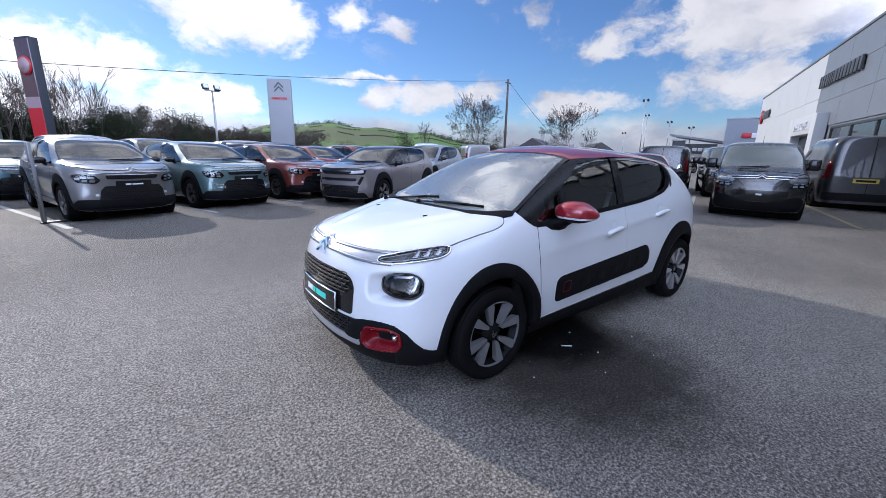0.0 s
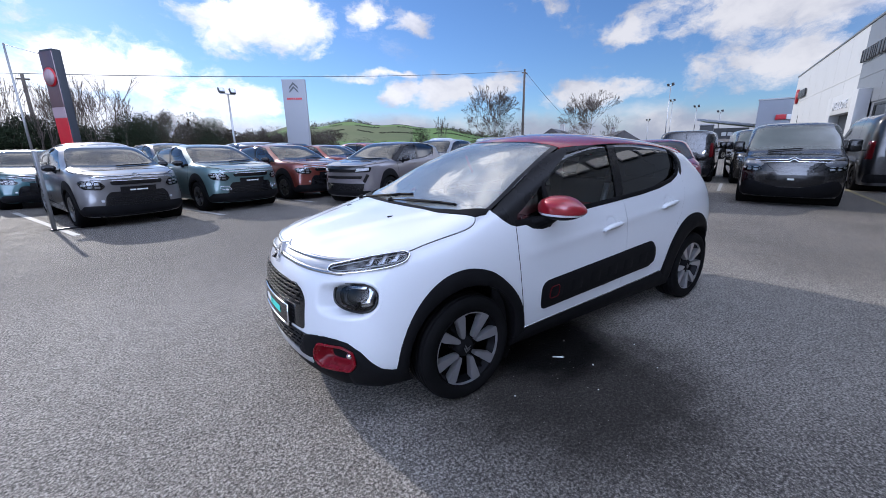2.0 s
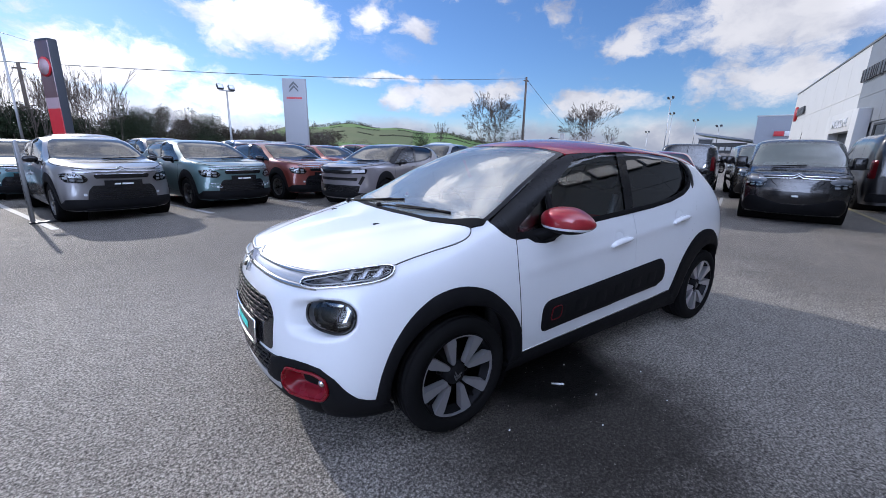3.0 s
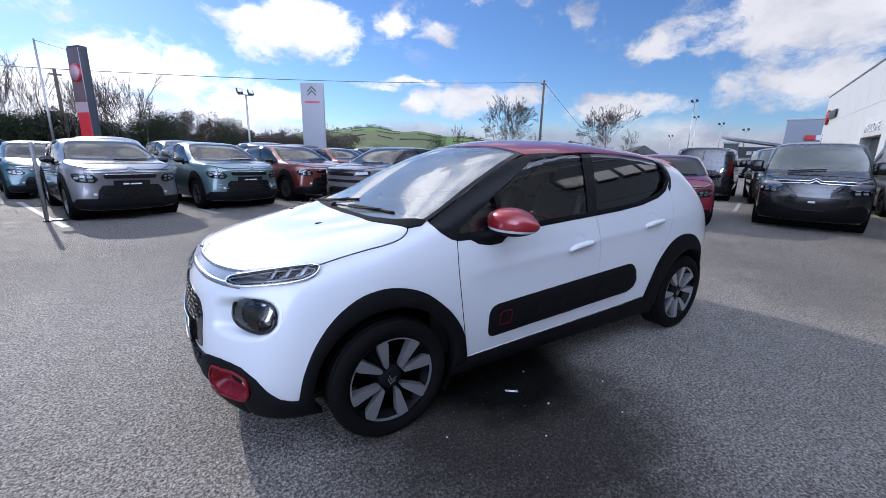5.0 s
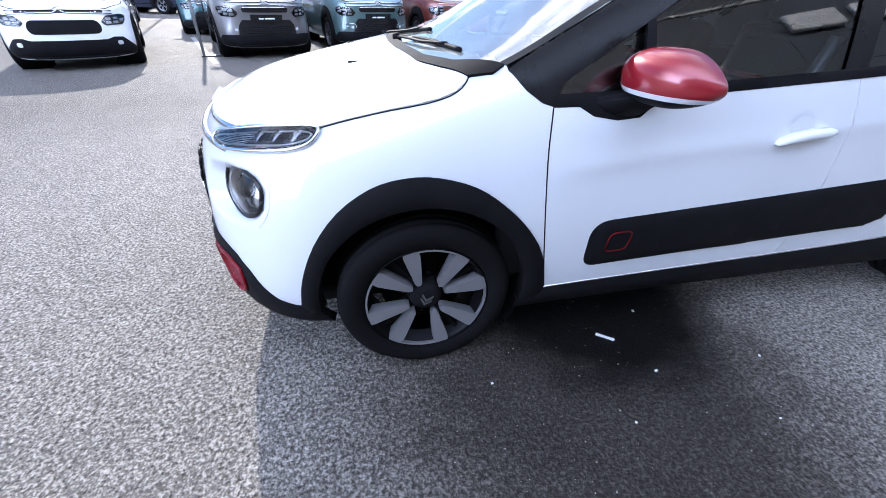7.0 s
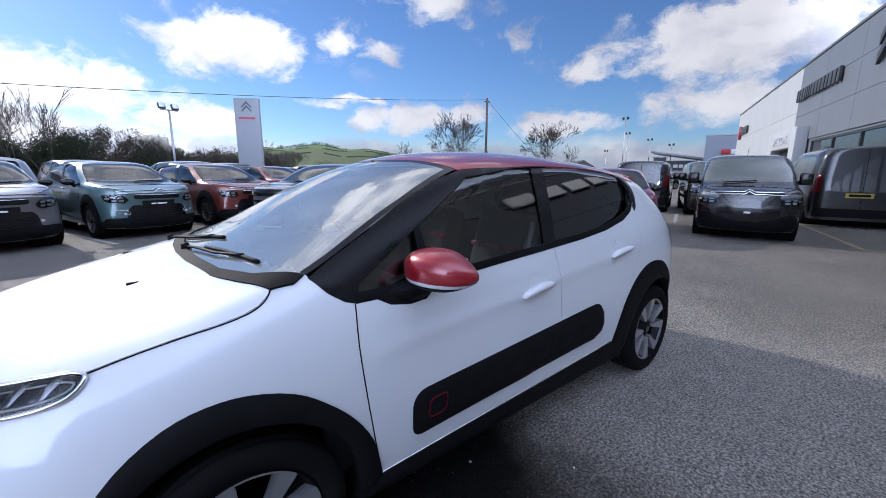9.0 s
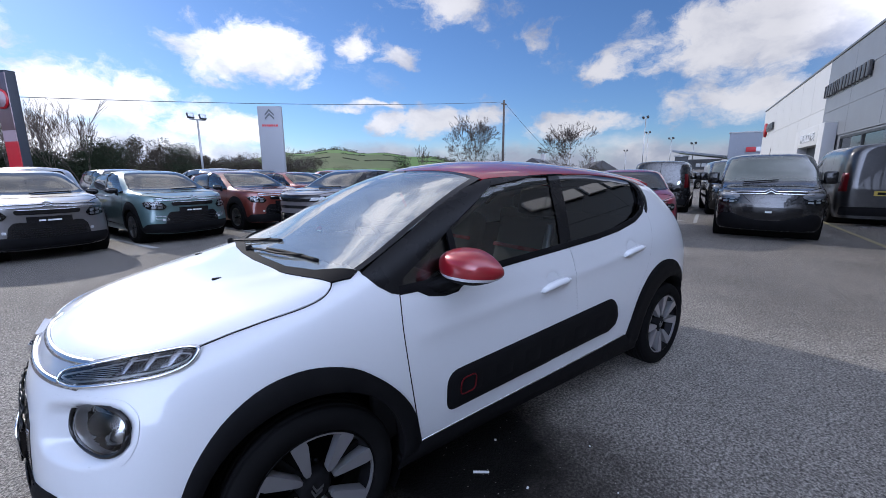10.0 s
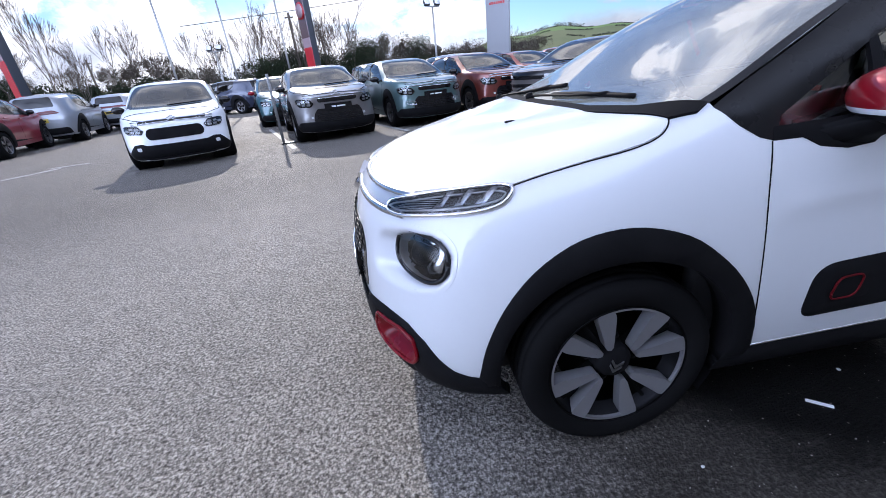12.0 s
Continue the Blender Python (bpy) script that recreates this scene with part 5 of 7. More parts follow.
def road_car(name, label, body, f, r=.33, style="five", face="slit", roof=None, trim=BLACK, privacy=PRIVACY, screen=LOT_SCREEN, back_plate=None, rails=HATCH):
    hull = Hull([[f(p) for p in row] for row in rails], 10, 9)
    car = empty(name)
    mp = lambda view, poly: onto(f, view, poly)
    fx, rx = f((-1.27, 0, .3))[0], f((1.27, 0, .3))[0]
    wide = f((0, .735, .3))[1]
    low = [(-1.20, 1.035), (-1.04, 1.04), (-.96, .985), (-.90, .95)] + [(x, z + .022) for x, z in BELT[1:]]
    high = [(1.06, 1.25), (1.06, 1.32), (1.07, 1.44), (.4, 1.47), (-.25, 1.45)]
    cut = [(f((x, 0, z))[0], f((x, 0, z))[2]) for x, z in low + high[:2]] + [(f((1.07, 0, 1))[0], 3.0), (f((-1.20, 0, 1))[0], 3.0)]
    wells = [[(cx + (r + .045) * math.cos(a), r + (r + .045) * math.sin(a)) for a in np.linspace(0, 2 * math.pi, 30)[:-1]] for cx in (fx, rx)]
    part("body", hull.shell([(90, cut, lambda s: True)] + [(90, w, lambda s: s.y < -.4) for w in wells]), body, car)
    pieces = []
    for cx in (fx, rx):
        for sg in (-1, 1):
            bm = bmesh.new()
            lathe(bm, [(r + .05, sg * (wide + .06)), (r + .05, sg * (wide - .3)), (.01, sg * (wide - .3))], 30, Matrix.Translation((cx, 0, r)))
            pieces.append(bm)
    bm = bmesh.new()
    x0, x1 = f((-1.95, 0, .3))[0], f((1.8, 0, .3))[0]
    box(bm, x0 + .1, x1 - .1, -.6, .6, .2, .27, .02)
    part("underbody", merged(pieces + [bm]), GAP, car)
    for line, cx in ((ARCH_F, fx), (ARCH_R, rx)):
        outer = mp(90, line)
        inner = [(cx + (r + .03) * math.cos(radians(a)), r + (r + .03) * math.sin(radians(a))) for a in np.linspace(-12, 192, 26)]
        poly = outer + [(outer[-1][0], .22)] + inner + [(outer[0][0], .22)]
        pair("wheel_arch_trim", lambda poly=poly: hull.plate(poly, 90, .004, .06, .05, .008, .03), trim, car)
    pair("sill_trim", lambda: hull.plate(mp(90, [(-.90, .19), (.80, .19), (.78, .36), (.72, .362), (.158, .33), (-.85, .296)]), 90, .004, .1, .03, .01, .04), BLACK, car)
    seams = ([(-.897, .93), (-.904, .756), (-.876, .52), (-.832, .298)], [(.14, .99), (.172, .65), (.158, .335)], [(.99, 1.15), (.98, .93), (.83, .66), (.735, .40)])
    for line in seams:
        pair("gap", lambda line=line: hull.strip(mp(90, smooth_line(line, 3)), 90, .008, .0012, .06), GAP, car)
    for hx, hz in ((-.03, .838), (.735, .918)):
        pair("door_handle", lambda hx=hx, hz=hz: hull.tube(mp(90, [(hx - .09, hz - .01), (hx, hz), (hx + .09, hz + .004)]), 90, .013, .016, .04, 6, .7), body, car)
    edge = mirrored(SCREEN_BASE + SCREEN_SIDE + SCREEN_TOP)
    part("windscreen", hull.plate(mp("top", edge), "top", .001, .09, .004), screen, car)
    band = mirrored([(-1.245, 0), (-1.205, -.42), (-1.14, -.58), (-1.025, -.705), (-1.13, -.705), (-1.243, -.46), (-1.287, 0)])
    part("scuttle", hull.plate(mp("top", band), "top", .001, .08, .03), BLACK, car)
    part("wiper", hull.tube(mp("top", [(-1.24, .05), (-1.12, -.50)]), "top", .012, .02, .06, 6), BLACK, car)
    pillar = [(-1.018, 1.018), (-.72, 1.168), (-.42, 1.305), (-.25, 1.366), (.356, 1.408), (.81, 1.396), (1.05, 1.366), (1.13, 1.30), (1.115, 1.20), (1.06, 1.12), (.985, 1.085), (.95, 1.115), (1.022, 1.175)] + GLASS_TOP + [(-.893, .93), (-.975, .972)]
    pair("window_frame", lambda: hull.plate(mp(90, pillar), 90, .004, .06, .012), GLOSS_BLACK if roof else body, car)
    strip = BELT + [(x, z + .035) for x, z in BELT[::-1]]
    pair("belt_trim", lambda: hull.plate(mp(90, strip), 90, .005, .1, .01), GLOSS_BLACK, car)
    pair("pillar", lambda: hull.plate(mp(90, [(.075, .985), (.165, .993), (.275, 1.385), (.175, 1.38)]), 90, .003, .08, .01), GLOSS_BLACK, car)
    glass_f = [(x, z + .014) for x, z in BELT if x < .1] + [(.12, 1.0), (.225, 1.378), (.061, 1.374), (-.259, 1.332), (-.505, 1.206), (-.69, 1.102), (-.878, .992)]
    glass_r = [(.12, 1.0)] + [(x, z + .014) for x, z in BELT if x > .2] + [(1.045, 1.26), (1.035, 1.325), (.96, 1.358), (.75, 1.379), (.459, 1.388), (.225, 1.38)]
    pair("front_door_glass", lambda: hull.plate(mp(90, glass_f), 90, -.003, .12, .003), TINTED, car)
    pair("rear_door_glass", lambda: hull.plate(mp(90, glass_r), 90, -.003, .12, .003), privacy, car)
    top = mirrored([(-.36, 0), (-.345, -.15), (-.30, -.32), (-.255, -.528), (0, -.555), (.356, -.553), (.81, -.545), (1.04, -.567), (1.115, -.60), (1.20, -.60), (1.32, -.55), (1.46, -.45), (1.53, -.25), (1.55, 0)])
    part("roof", hull.plate(mp("top", top), "top", .003, .1, .02), roof or body, car)
    back = fillet([(-.50, 1.09), (.50, 1.09), (.42, 1.29), (-.42, 1.29)], .06)
    part("tailgate_glass", hull.plate(mp(180, back), 180, .004, .09, .004, .006, .04), GLOSS_BLACK, car)
    pair("tail_lamp", lambda: hull.plate(mp(122, fillet([(1.22, .86), (1.62, .84), (1.66, .96), (1.30, 1.0)], .04)), 122, .004, .05, .012, .01, .04), TAIL_RED, car, "red tail lamp")
    part("rear_bumper", hull.plate(mp(180, fillet([(-.68, .22), (.68, .22), (.66, .45), (-.66, .45)], .08)), 180, .006, .09, .03, .01, .05), BLACK, car)
    rear = part("rear_plate", hull.plate(mp(180, [(-.26, .62), (.26, .62), (.26, .73), (-.26, .73)]), 180, .006, .1, .012), back_plate or PLATE_YELLOW, car, smooth=False)
    part("bar", hull.plate(mp(180, [(-.20, .65), (.20, .65), (.20, .70), (-.20, .70)]), 180, .008, .2, .002), BLACK, rear)
    for sg in (-1, 1):
        mx, my, mz = f((-.64, -.90, 1.02))
        bm = bmesh.new()
        bmesh.ops.create_uvsphere(bm, u_segments=16, v_segments=10, radius=1, matrix=Matrix.LocRotScale((mx, my * -sg, mz), Euler((0, 0, radians(-14 * sg))), (.070, .112, .066)))
        head = part("door_mirror", bm, RED_TRIM if body is DEEP_TEAL else GLOSS_BLACK, car)
        bm = bmesh.new()
        rod(bm, (mx, (my + .06) * -sg, mz - .05), (mx - .04, (my + .14) * -sg, mz - .10), .03, .045, 8)
        part("mirror_foot", bm, BLACK, head)
    # cabin
    bm = bmesh.new()
    a, b = f((-1.1, 0, .9)), f((1.25, .66, .93))
    box(bm, a[0], b[0], -b[1], b[1], .3, b[2] - .06, .03)
    part("cabin", bm, CABIN, car)
    for sx in (.18, 1.0):
        for y in (-.36, .36):
            p = f((sx, y, 1.0))
            bm = bmesh.new()
            box(bm, p[0] - .06, p[0] + .06, p[1] - .23, p[1] + .23, p[2] - .15, p[2] + .13, .05)
            box(bm, p[0] - .03, p[0] + .06, p[1] - .12, p[1] + .12, p[2] + .15, p[2] + .28, .04)
            part("seat", bm, SEAT, car)
    car_face(hull, car, mp, face, body)
    for x in (fx, rx):
        for sg in (-1, 1):
            simple_wheel(car, x, sg * wide, r, style)
    return tagged(car, label, "car")


def car_face(hull, car, mp, face, body):
    """Lamps, grilles, bars and plate of a nose."""
    eye = fillet([(-.93, .672), (-.88, .612), (-.62, .625), (-.54, .672), (-.49, .748), (-.58, .768), (-.82, .752)], .03)
    up_line = [(-.60, .812), (-.48, .822), (-.38, .826), (-.2, .828), (-.075, .830), (-.035, .85), (0, .872), (.035, .85), (.075, .830), (.2, .828), (.38, .826), (.48, .822), (.60, .812)]
    lo_line = [(-.60, .775), (-.48, .78), (-.38, .785), (-.2, .790), (-.075, .793), (-.035, .812), (0, .835), (.035, .812), (.075, .793), (.2, .790), (.38, .785), (.48, .78), (.60, .775)]
    if face in ("slit", "new", "van"):
        for line in (up_line, lo_line):
            part("chrome_bar", hull.tube(mp(0, line), 0, .013 if face == "van" else .010, .010, .04, 7, .8), CHROME if face == "van" else SATIN, car)
        part("bonnet_edge", hull.tube(mp("top", mirrored(BONNET_FRONT[::-1])[:15]), "top", .006, .0, .05, 5), GAP, car)
        if face != "van":
            part("bar_backing", hull.plate(mp(0, [(-.50, .780), (-.2, .791), (.2, .791), (.50, .780), (.50, .822), (.2, .829), (-.2, .829), (-.50, .822)]), 0, .003, .06, .004), GLOSS_BLACK, car)
    pair("bonnet_gap", lambda: hull.strip(mp("top", smooth_line([(-1.12, -.695)] + BONNET_SIDE, 3)), "top", .012, .0015, .05), GAP, car)
    if face == "visor":
        visor = fillet([(-.66, .70), (.66, .70), (.68, .80), (.5, .83), (-.5, .83), (-.68, .80)], .03)
        band = part("visor", hull.plate(mp(0, visor), 0, .006, .06, .02, .006, .03), GLOSS_BLACK, car, "black visor band across the nose")
        pair("headlamp", lambda: hull.plate(mp(35, fillet([(-.82, .72), (-.50, .735), (-.49, .80), (-.74, .79)], .015)), 35, .010, .05, .012, .006, .02), LAMP_FACE, car)
        slot = part("lower_grille", hull.plate(mp(0, fillet([(-.52, .31), (.52, .31), (.56, .46), (-.56, .46)], .03)), 0, .006, .06, .02), GLOSS_BLACK, car)
        part("intake", hull.plate(mp(0, fillet([(-.50, .56), (.50, .56), (.52, .62), (-.52, .62)], .02)), 0, .006, .06, .02), GLOSS_BLACK, car)
        pair("fog_slit", lambda: hull.plate(mp(35, fillet([(-.70, .50), (-.64, .47), (-.52, .64), (-.58, .66)], .012)), 35, .006, .05, .012), GLOSS_BLACK, car)
        cells = [hull.tube(mp(0, [(-.5 + .0 * k, .325 + .022 * k), (.5, .325 + .022 * k)]), 0, .004, .012, .08, 5) for k in range(6)]
        part("grille_mesh", merged(cells), DARK_ALLOY, slot)
        part("bonnet_edge", hull.tube(mp("top", mirrored(BONNET_FRONT[::-1])[:15]), "top", .006, .0, .05, 5), GAP, car)
        part("lower_bumper", hull.plate(mp(0, fillet([(-.70, .18), (.70, .18), (.68, .31), (-.68, .31)], .05)), 0, .005, .06, .03, .008, .03), BLACK, car)
        return
    heads = pair("headlamp", lambda: hull.plate(mp(40, eye), 40, .004, .04, .012), GLOSS_BLACK, car, "angular headlamp with dark housing")
    for k, ob in enumerate(heads):
        for a, z in ((-.825, .655), (-.715, .660), (-.805, .707), (-.690, .713), (-.60, .690)):
            unit = fillet([(a - .040, z - .019), (a + .034, z - .017), (a + .042, z + .017), (a - .034, z + .015)], .010, 3)
            bm = hull.plate(mp(40, unit), 40, .008, .04, .006, .006, .02)
            part("lamp_unit", bm if k == 0 else mirror(bm), LAMP_FACE, ob)
        bm = hull.plate(mp(40, eye), 40, .016, .05, .002, .006, .03)
        part("lens", bm if k == 0 else mirror(bm), HEAD_LENS if face != "van" else LENS, ob)
    if face == "van":
        pair("lamp_glass", lambda: hull.plate(mp(40, fillet([(-.90, .745), (-.86, .70), (-.60, .71), (-.55, .75), (-.55, .80), (-.80, .81)], .025)), 40, .012, .05, .01, .006, .03), VAN_LAMP, car)
    if face == "slit":
        part("slot_grille", hull.plate(mp(0, fillet([(-.36, .685), (.36, .685), (.385, .73), (.36, .755), (-.36, .755), (-.385, .73)], .018)), 0, .005, .06, .02), GLOSS_BLACK, car, "narrow black slot grille")
        part("slot_bar", hull.tube(mp(0, [(-.36, .755), (.36, .755)]), 0, .006, .008, .06, 6), CHROME, car)
        grille = part("lower_grille", hull.plate(mp(0, fillet([(-.50, .30), (.50, .30), (.46, .50), (.40, .575), (-.40, .575), (-.46, .50)], .03)), 0, .006, .06, .02), GLOSS_BLACK, car, "black lower grille")
        bars = [hull.tube(mp(0, [(-.42, .36 + .03 * k), (.42, .36 + .03 * k)]), 0, .005, .012, .08, 5) for k in range(5)]
        part("grille_mesh", merged(bars), BLACK, grille)
        pair("fog_lamp", lambda: hull.plate(mp(35, fillet([(-.735, .415), (-.69, .418), (-.69, .455), (-.735, .452)], .012)), 35, .010, .04, .01, .004, .02), LAMP_FACE, car)
        if body is TEAL:
            pair("fog_surround", lambda: hull.tube(mp(35, fillet([(-.80, .42), (-.60, .44), (-.58, .50), (-.76, .49)], .03) + [(-.80, .44)]), 35, .007, .004, .05, 6), SATIN, car)
        plate_z = (.545, .655)
    elif face == "new":
        part("grille", hull.plate(mp(0, fillet([(-.40, .51), (.40, .51), (.44, .60), (.39, .70), (-.39, .70), (-.44, .60)], .06)), 0, .006, .06, .02), BLACK, car, "wide black grille with rounded ends")
        pair("fog_lamp", lambda: hull.plate(mp(30, fillet([(-.49, .35), (-.42, .353), (-.42, .405), (-.49, .405)], .02)), 30, .024, .04, .02, .006, .03), LAMP_FACE, car)
        plate_z = None
    else:
        part("lower_grille", hull.plate(mp(0, fillet([(-.45, .36), (.45, .36), (.50, .56), (-.50, .56)], .04)), 0, .006, .08, .02), GLOSS_BLACK, car)
        part("grille", hull.plate(mp(0, fillet([(-.56, .780), (.56, .780), (.56, .826), (-.56, .826)], .015)), 0, .004, .08, .02), GLOSS_BLACK, car)
        plate_z = (.47, .50)
    side = [(-1.40, .19), (-1.40, .33), (-1.18, .40), (-1.0, .46), (-.87, .452), (-.75, .36), (-.66, .306), (-.60, .30), (-.58, .20)]
    if face == "slit":
        side = [(a, min(b, .365)) for a, b in side]
    top = .43 if face == "new" else .345
    part("front_valance", hull.plate(mp(0, fillet([(-.52, .185), (.52, .185), (.56, top), (-.56, top)], .02)), 0, .007, .08, .03, .006, .03), BLACK, car)
    pair("lower_bumper", lambda: hull.plate(mp(45, side), 45, .005, .06, .03, .008, .03), BLACK, car)
    if plate_z:
        z0, z1 = plate_z
        half = .26 if face == "slit" else .05
        plate = part("number_plate", hull.plate(mp(0, [(-half, z0), (half, z0), (half, z1), (-half, z1)]), 0, .02, .1, .014), GLOSS_BLACK if face == "slit" else PALE_INK, car, smooth=False)
        if face == "slit":
            zc = (z0 + z1) / 2
            for a, b, mat in ((-.13, -.05, PALE_INK), (-.03, .13, PALE_INK)):
                part("bar", hull.plate(mp(0, [(a, zc - .012), (b, zc - .012), (b, zc + .012), (a, zc + .012)]), 0, .0225, .1, .001), mat, plate)


TAIL_RED = plain("tail_lamp_red", (0.08, 0.003, 0.005), 0.12, 0.1, 20.0, 0, 0.6)
PLATE_YELLOW = plain("yellow_plate", (0.42, 0.31, 0.05), 0.4)
VAN_LAMP = plain("van_lamp_glass", (0.20, 0.21, 0.23), 0.06, 0.35, 30.0, 0, 0.9)
LAMP_FACE = plain("lamp_glass", (0.55, 0.57, 0.60), 0.10, 0.25, 40.0, 0, 0.8)

CROSS = morph(.88, 2.665, .82, 1.80, 1.525, .97, 1.07, .20, .13)
COMPACT_SUV = morph(.82, 2.56, .77, 1.79, 1.53, .97, 1.06, .20, .14, .5)
LARGE_SUV = morph(.90, 2.70, .95, 1.86, 1.66, 1.0, 1.12, .22, .12, .9)
HATCHBACK = morph(.80, 2.54, .66, 1.75, 1.475, .85, 1.0)

LOT = 20.6  # the rows of parked cars stand at this angle to the white hatchback


def lot_way(deg):
    return Vector((math.cos(radians(deg)), math.sin(radians(deg)), 0))


def nose_at(x, y, deg, front):
    """The pose of a car by the middle of its nose."""
    c = Vector((x, y, 0)) - lot_way(deg) * front
    return heading(c.x, c.y, deg)


def park_all():
    toward = LOT - 93
    grey = road_car("grey_crossover", "metallic grey crossover hatchback with black dealer plate", SILVER, CROSS, .34, "five", "slit")
    grey.matrix_world = nose_at(-2.93, 7.05, toward, 2.21)
    teal = road_car("pale_teal_crossover", "pale teal metallic crossover hatchback with black dealer plate", TEAL, CROSS, .34, "five", "slit")
    teal.matrix_world = nose_at(-.83, 7.85, toward, 2.21)
    orange = road_car("copper_crossover", "copper orange crossover hatchback with black alloy wheels", ORANGE, CROSS, .34, "multi", "slit")
    orange.matrix_world = nose_at(1.28, 8.70, toward, 2.21)
    mokka = road_car("grey_compact_suv", "warm grey compact sport utility car with black visor nose", MAUVE, COMPACT_SUV, .34, "five", "visor", CRIMSON_ROOF)
    mokka.matrix_world = heading(2.9, 8.05, -152)
    small = road_car("white_new_hatchback", "white hatchback without number plate, black grille", WHITE, HATCHBACK, .32, "five", "new")
    small.matrix_world = heading(-6.35, 7.79, -69)
    deep = road_car("deep_teal_hatchback", "deep teal hatchback with red door mirrors", DEEP_TEAL, HATCHBACK, .32, "five", "slit")
    deep.matrix_world = nose_at(-5.0, 11.6, toward, 2.07)
    far_red = road_car("red_crossover", "red crossover with a paper sheet in its side window", RED_FAR, CROSS, .34, "five", "slit")
    far_red.matrix_world = nose_at(3.9, 12.3, toward, 2.21)
    crim = road_car("crimson_hatchback", "crimson hatchback parked behind the white hatchback", CRIMSON, HATCHBACK, .31, "five", "slit")
    crim.matrix_world = heading(8.0, 3.1, -148)
    navy = road_car("navy_suv", "navy blue sport utility car seen from behind", NAVY, LARGE_SUV, .36, "five", "slit")
    navy.matrix_world = heading(-10.6, 22.6, 158)
    redsuv = road_car("red_suv", "crimson sport utility car with chrome bumper strip", CRIMSON, LARGE_SUV, .36, "five", "slit")
    redsuv.matrix_world = heading(-13.9, 12.0, 108)
    white = road_car("white_suv", "silvery white sport utility car with dark rear window", PALE_CAR, LARGE_SUV, .36, "five", "slit")
    white.matrix_world = heading(-14.4, 15.9, 108)
    pale = road_car("silver_hatchback", "silver hatchback seen from behind", PALE_CAR, COMPACT_SUV, .34, "five", "slit")
    pale.matrix_world = heading(-14.6, 20.0, 108)
    # the rows behind: copies stand side by side
    spots = [(white, -4.4, 14.6, toward + 180, "white sport utility car in the row behind"), (navy, -2.2, 16.2, toward, "dark blue sport utility car in the row behind"),
             (navy, .4, 16.4, toward + 180, "dark blue sport utility car in the row behind"), (navy, 2.6, 17.2, toward, "dark blue sport utility car in the row behind"),
             (pale, 4.9, 18.0, toward, "silver compact car in the row behind"), (navy, -15.8, 25.0, 108, "dark blue sport utility car at the end of the row"),
             (white, 6.8, 11.2, -150, "white sport utility car behind the grey compact one"), (navy, -9.4, 15.2, 108, "dark blue sport utility car"),
             (pale, 36.0, 13.6, 160, "silver car parked by the far fence"), (redsuv, 7.4, 19.2, toward, "crimson car in the row behind"),
             (navy, -13.2, 26.5, 115, "dark blue sport utility car at the end of the row")]
    for src, x, y, deg, lab in spots:
        tagged(copy_thing(src, heading(x, y, deg)), lab, "car", "cars in the rows behind")


CRIMSON_ROOF = paint("dark_roof_paint", (0.05, 0.008, 0.012), 0.3, 0.3)
RED_FAR = paint("rust_red_paint", (0.17, 0.018, 0.014), 0.4, 0.33)
park_all()


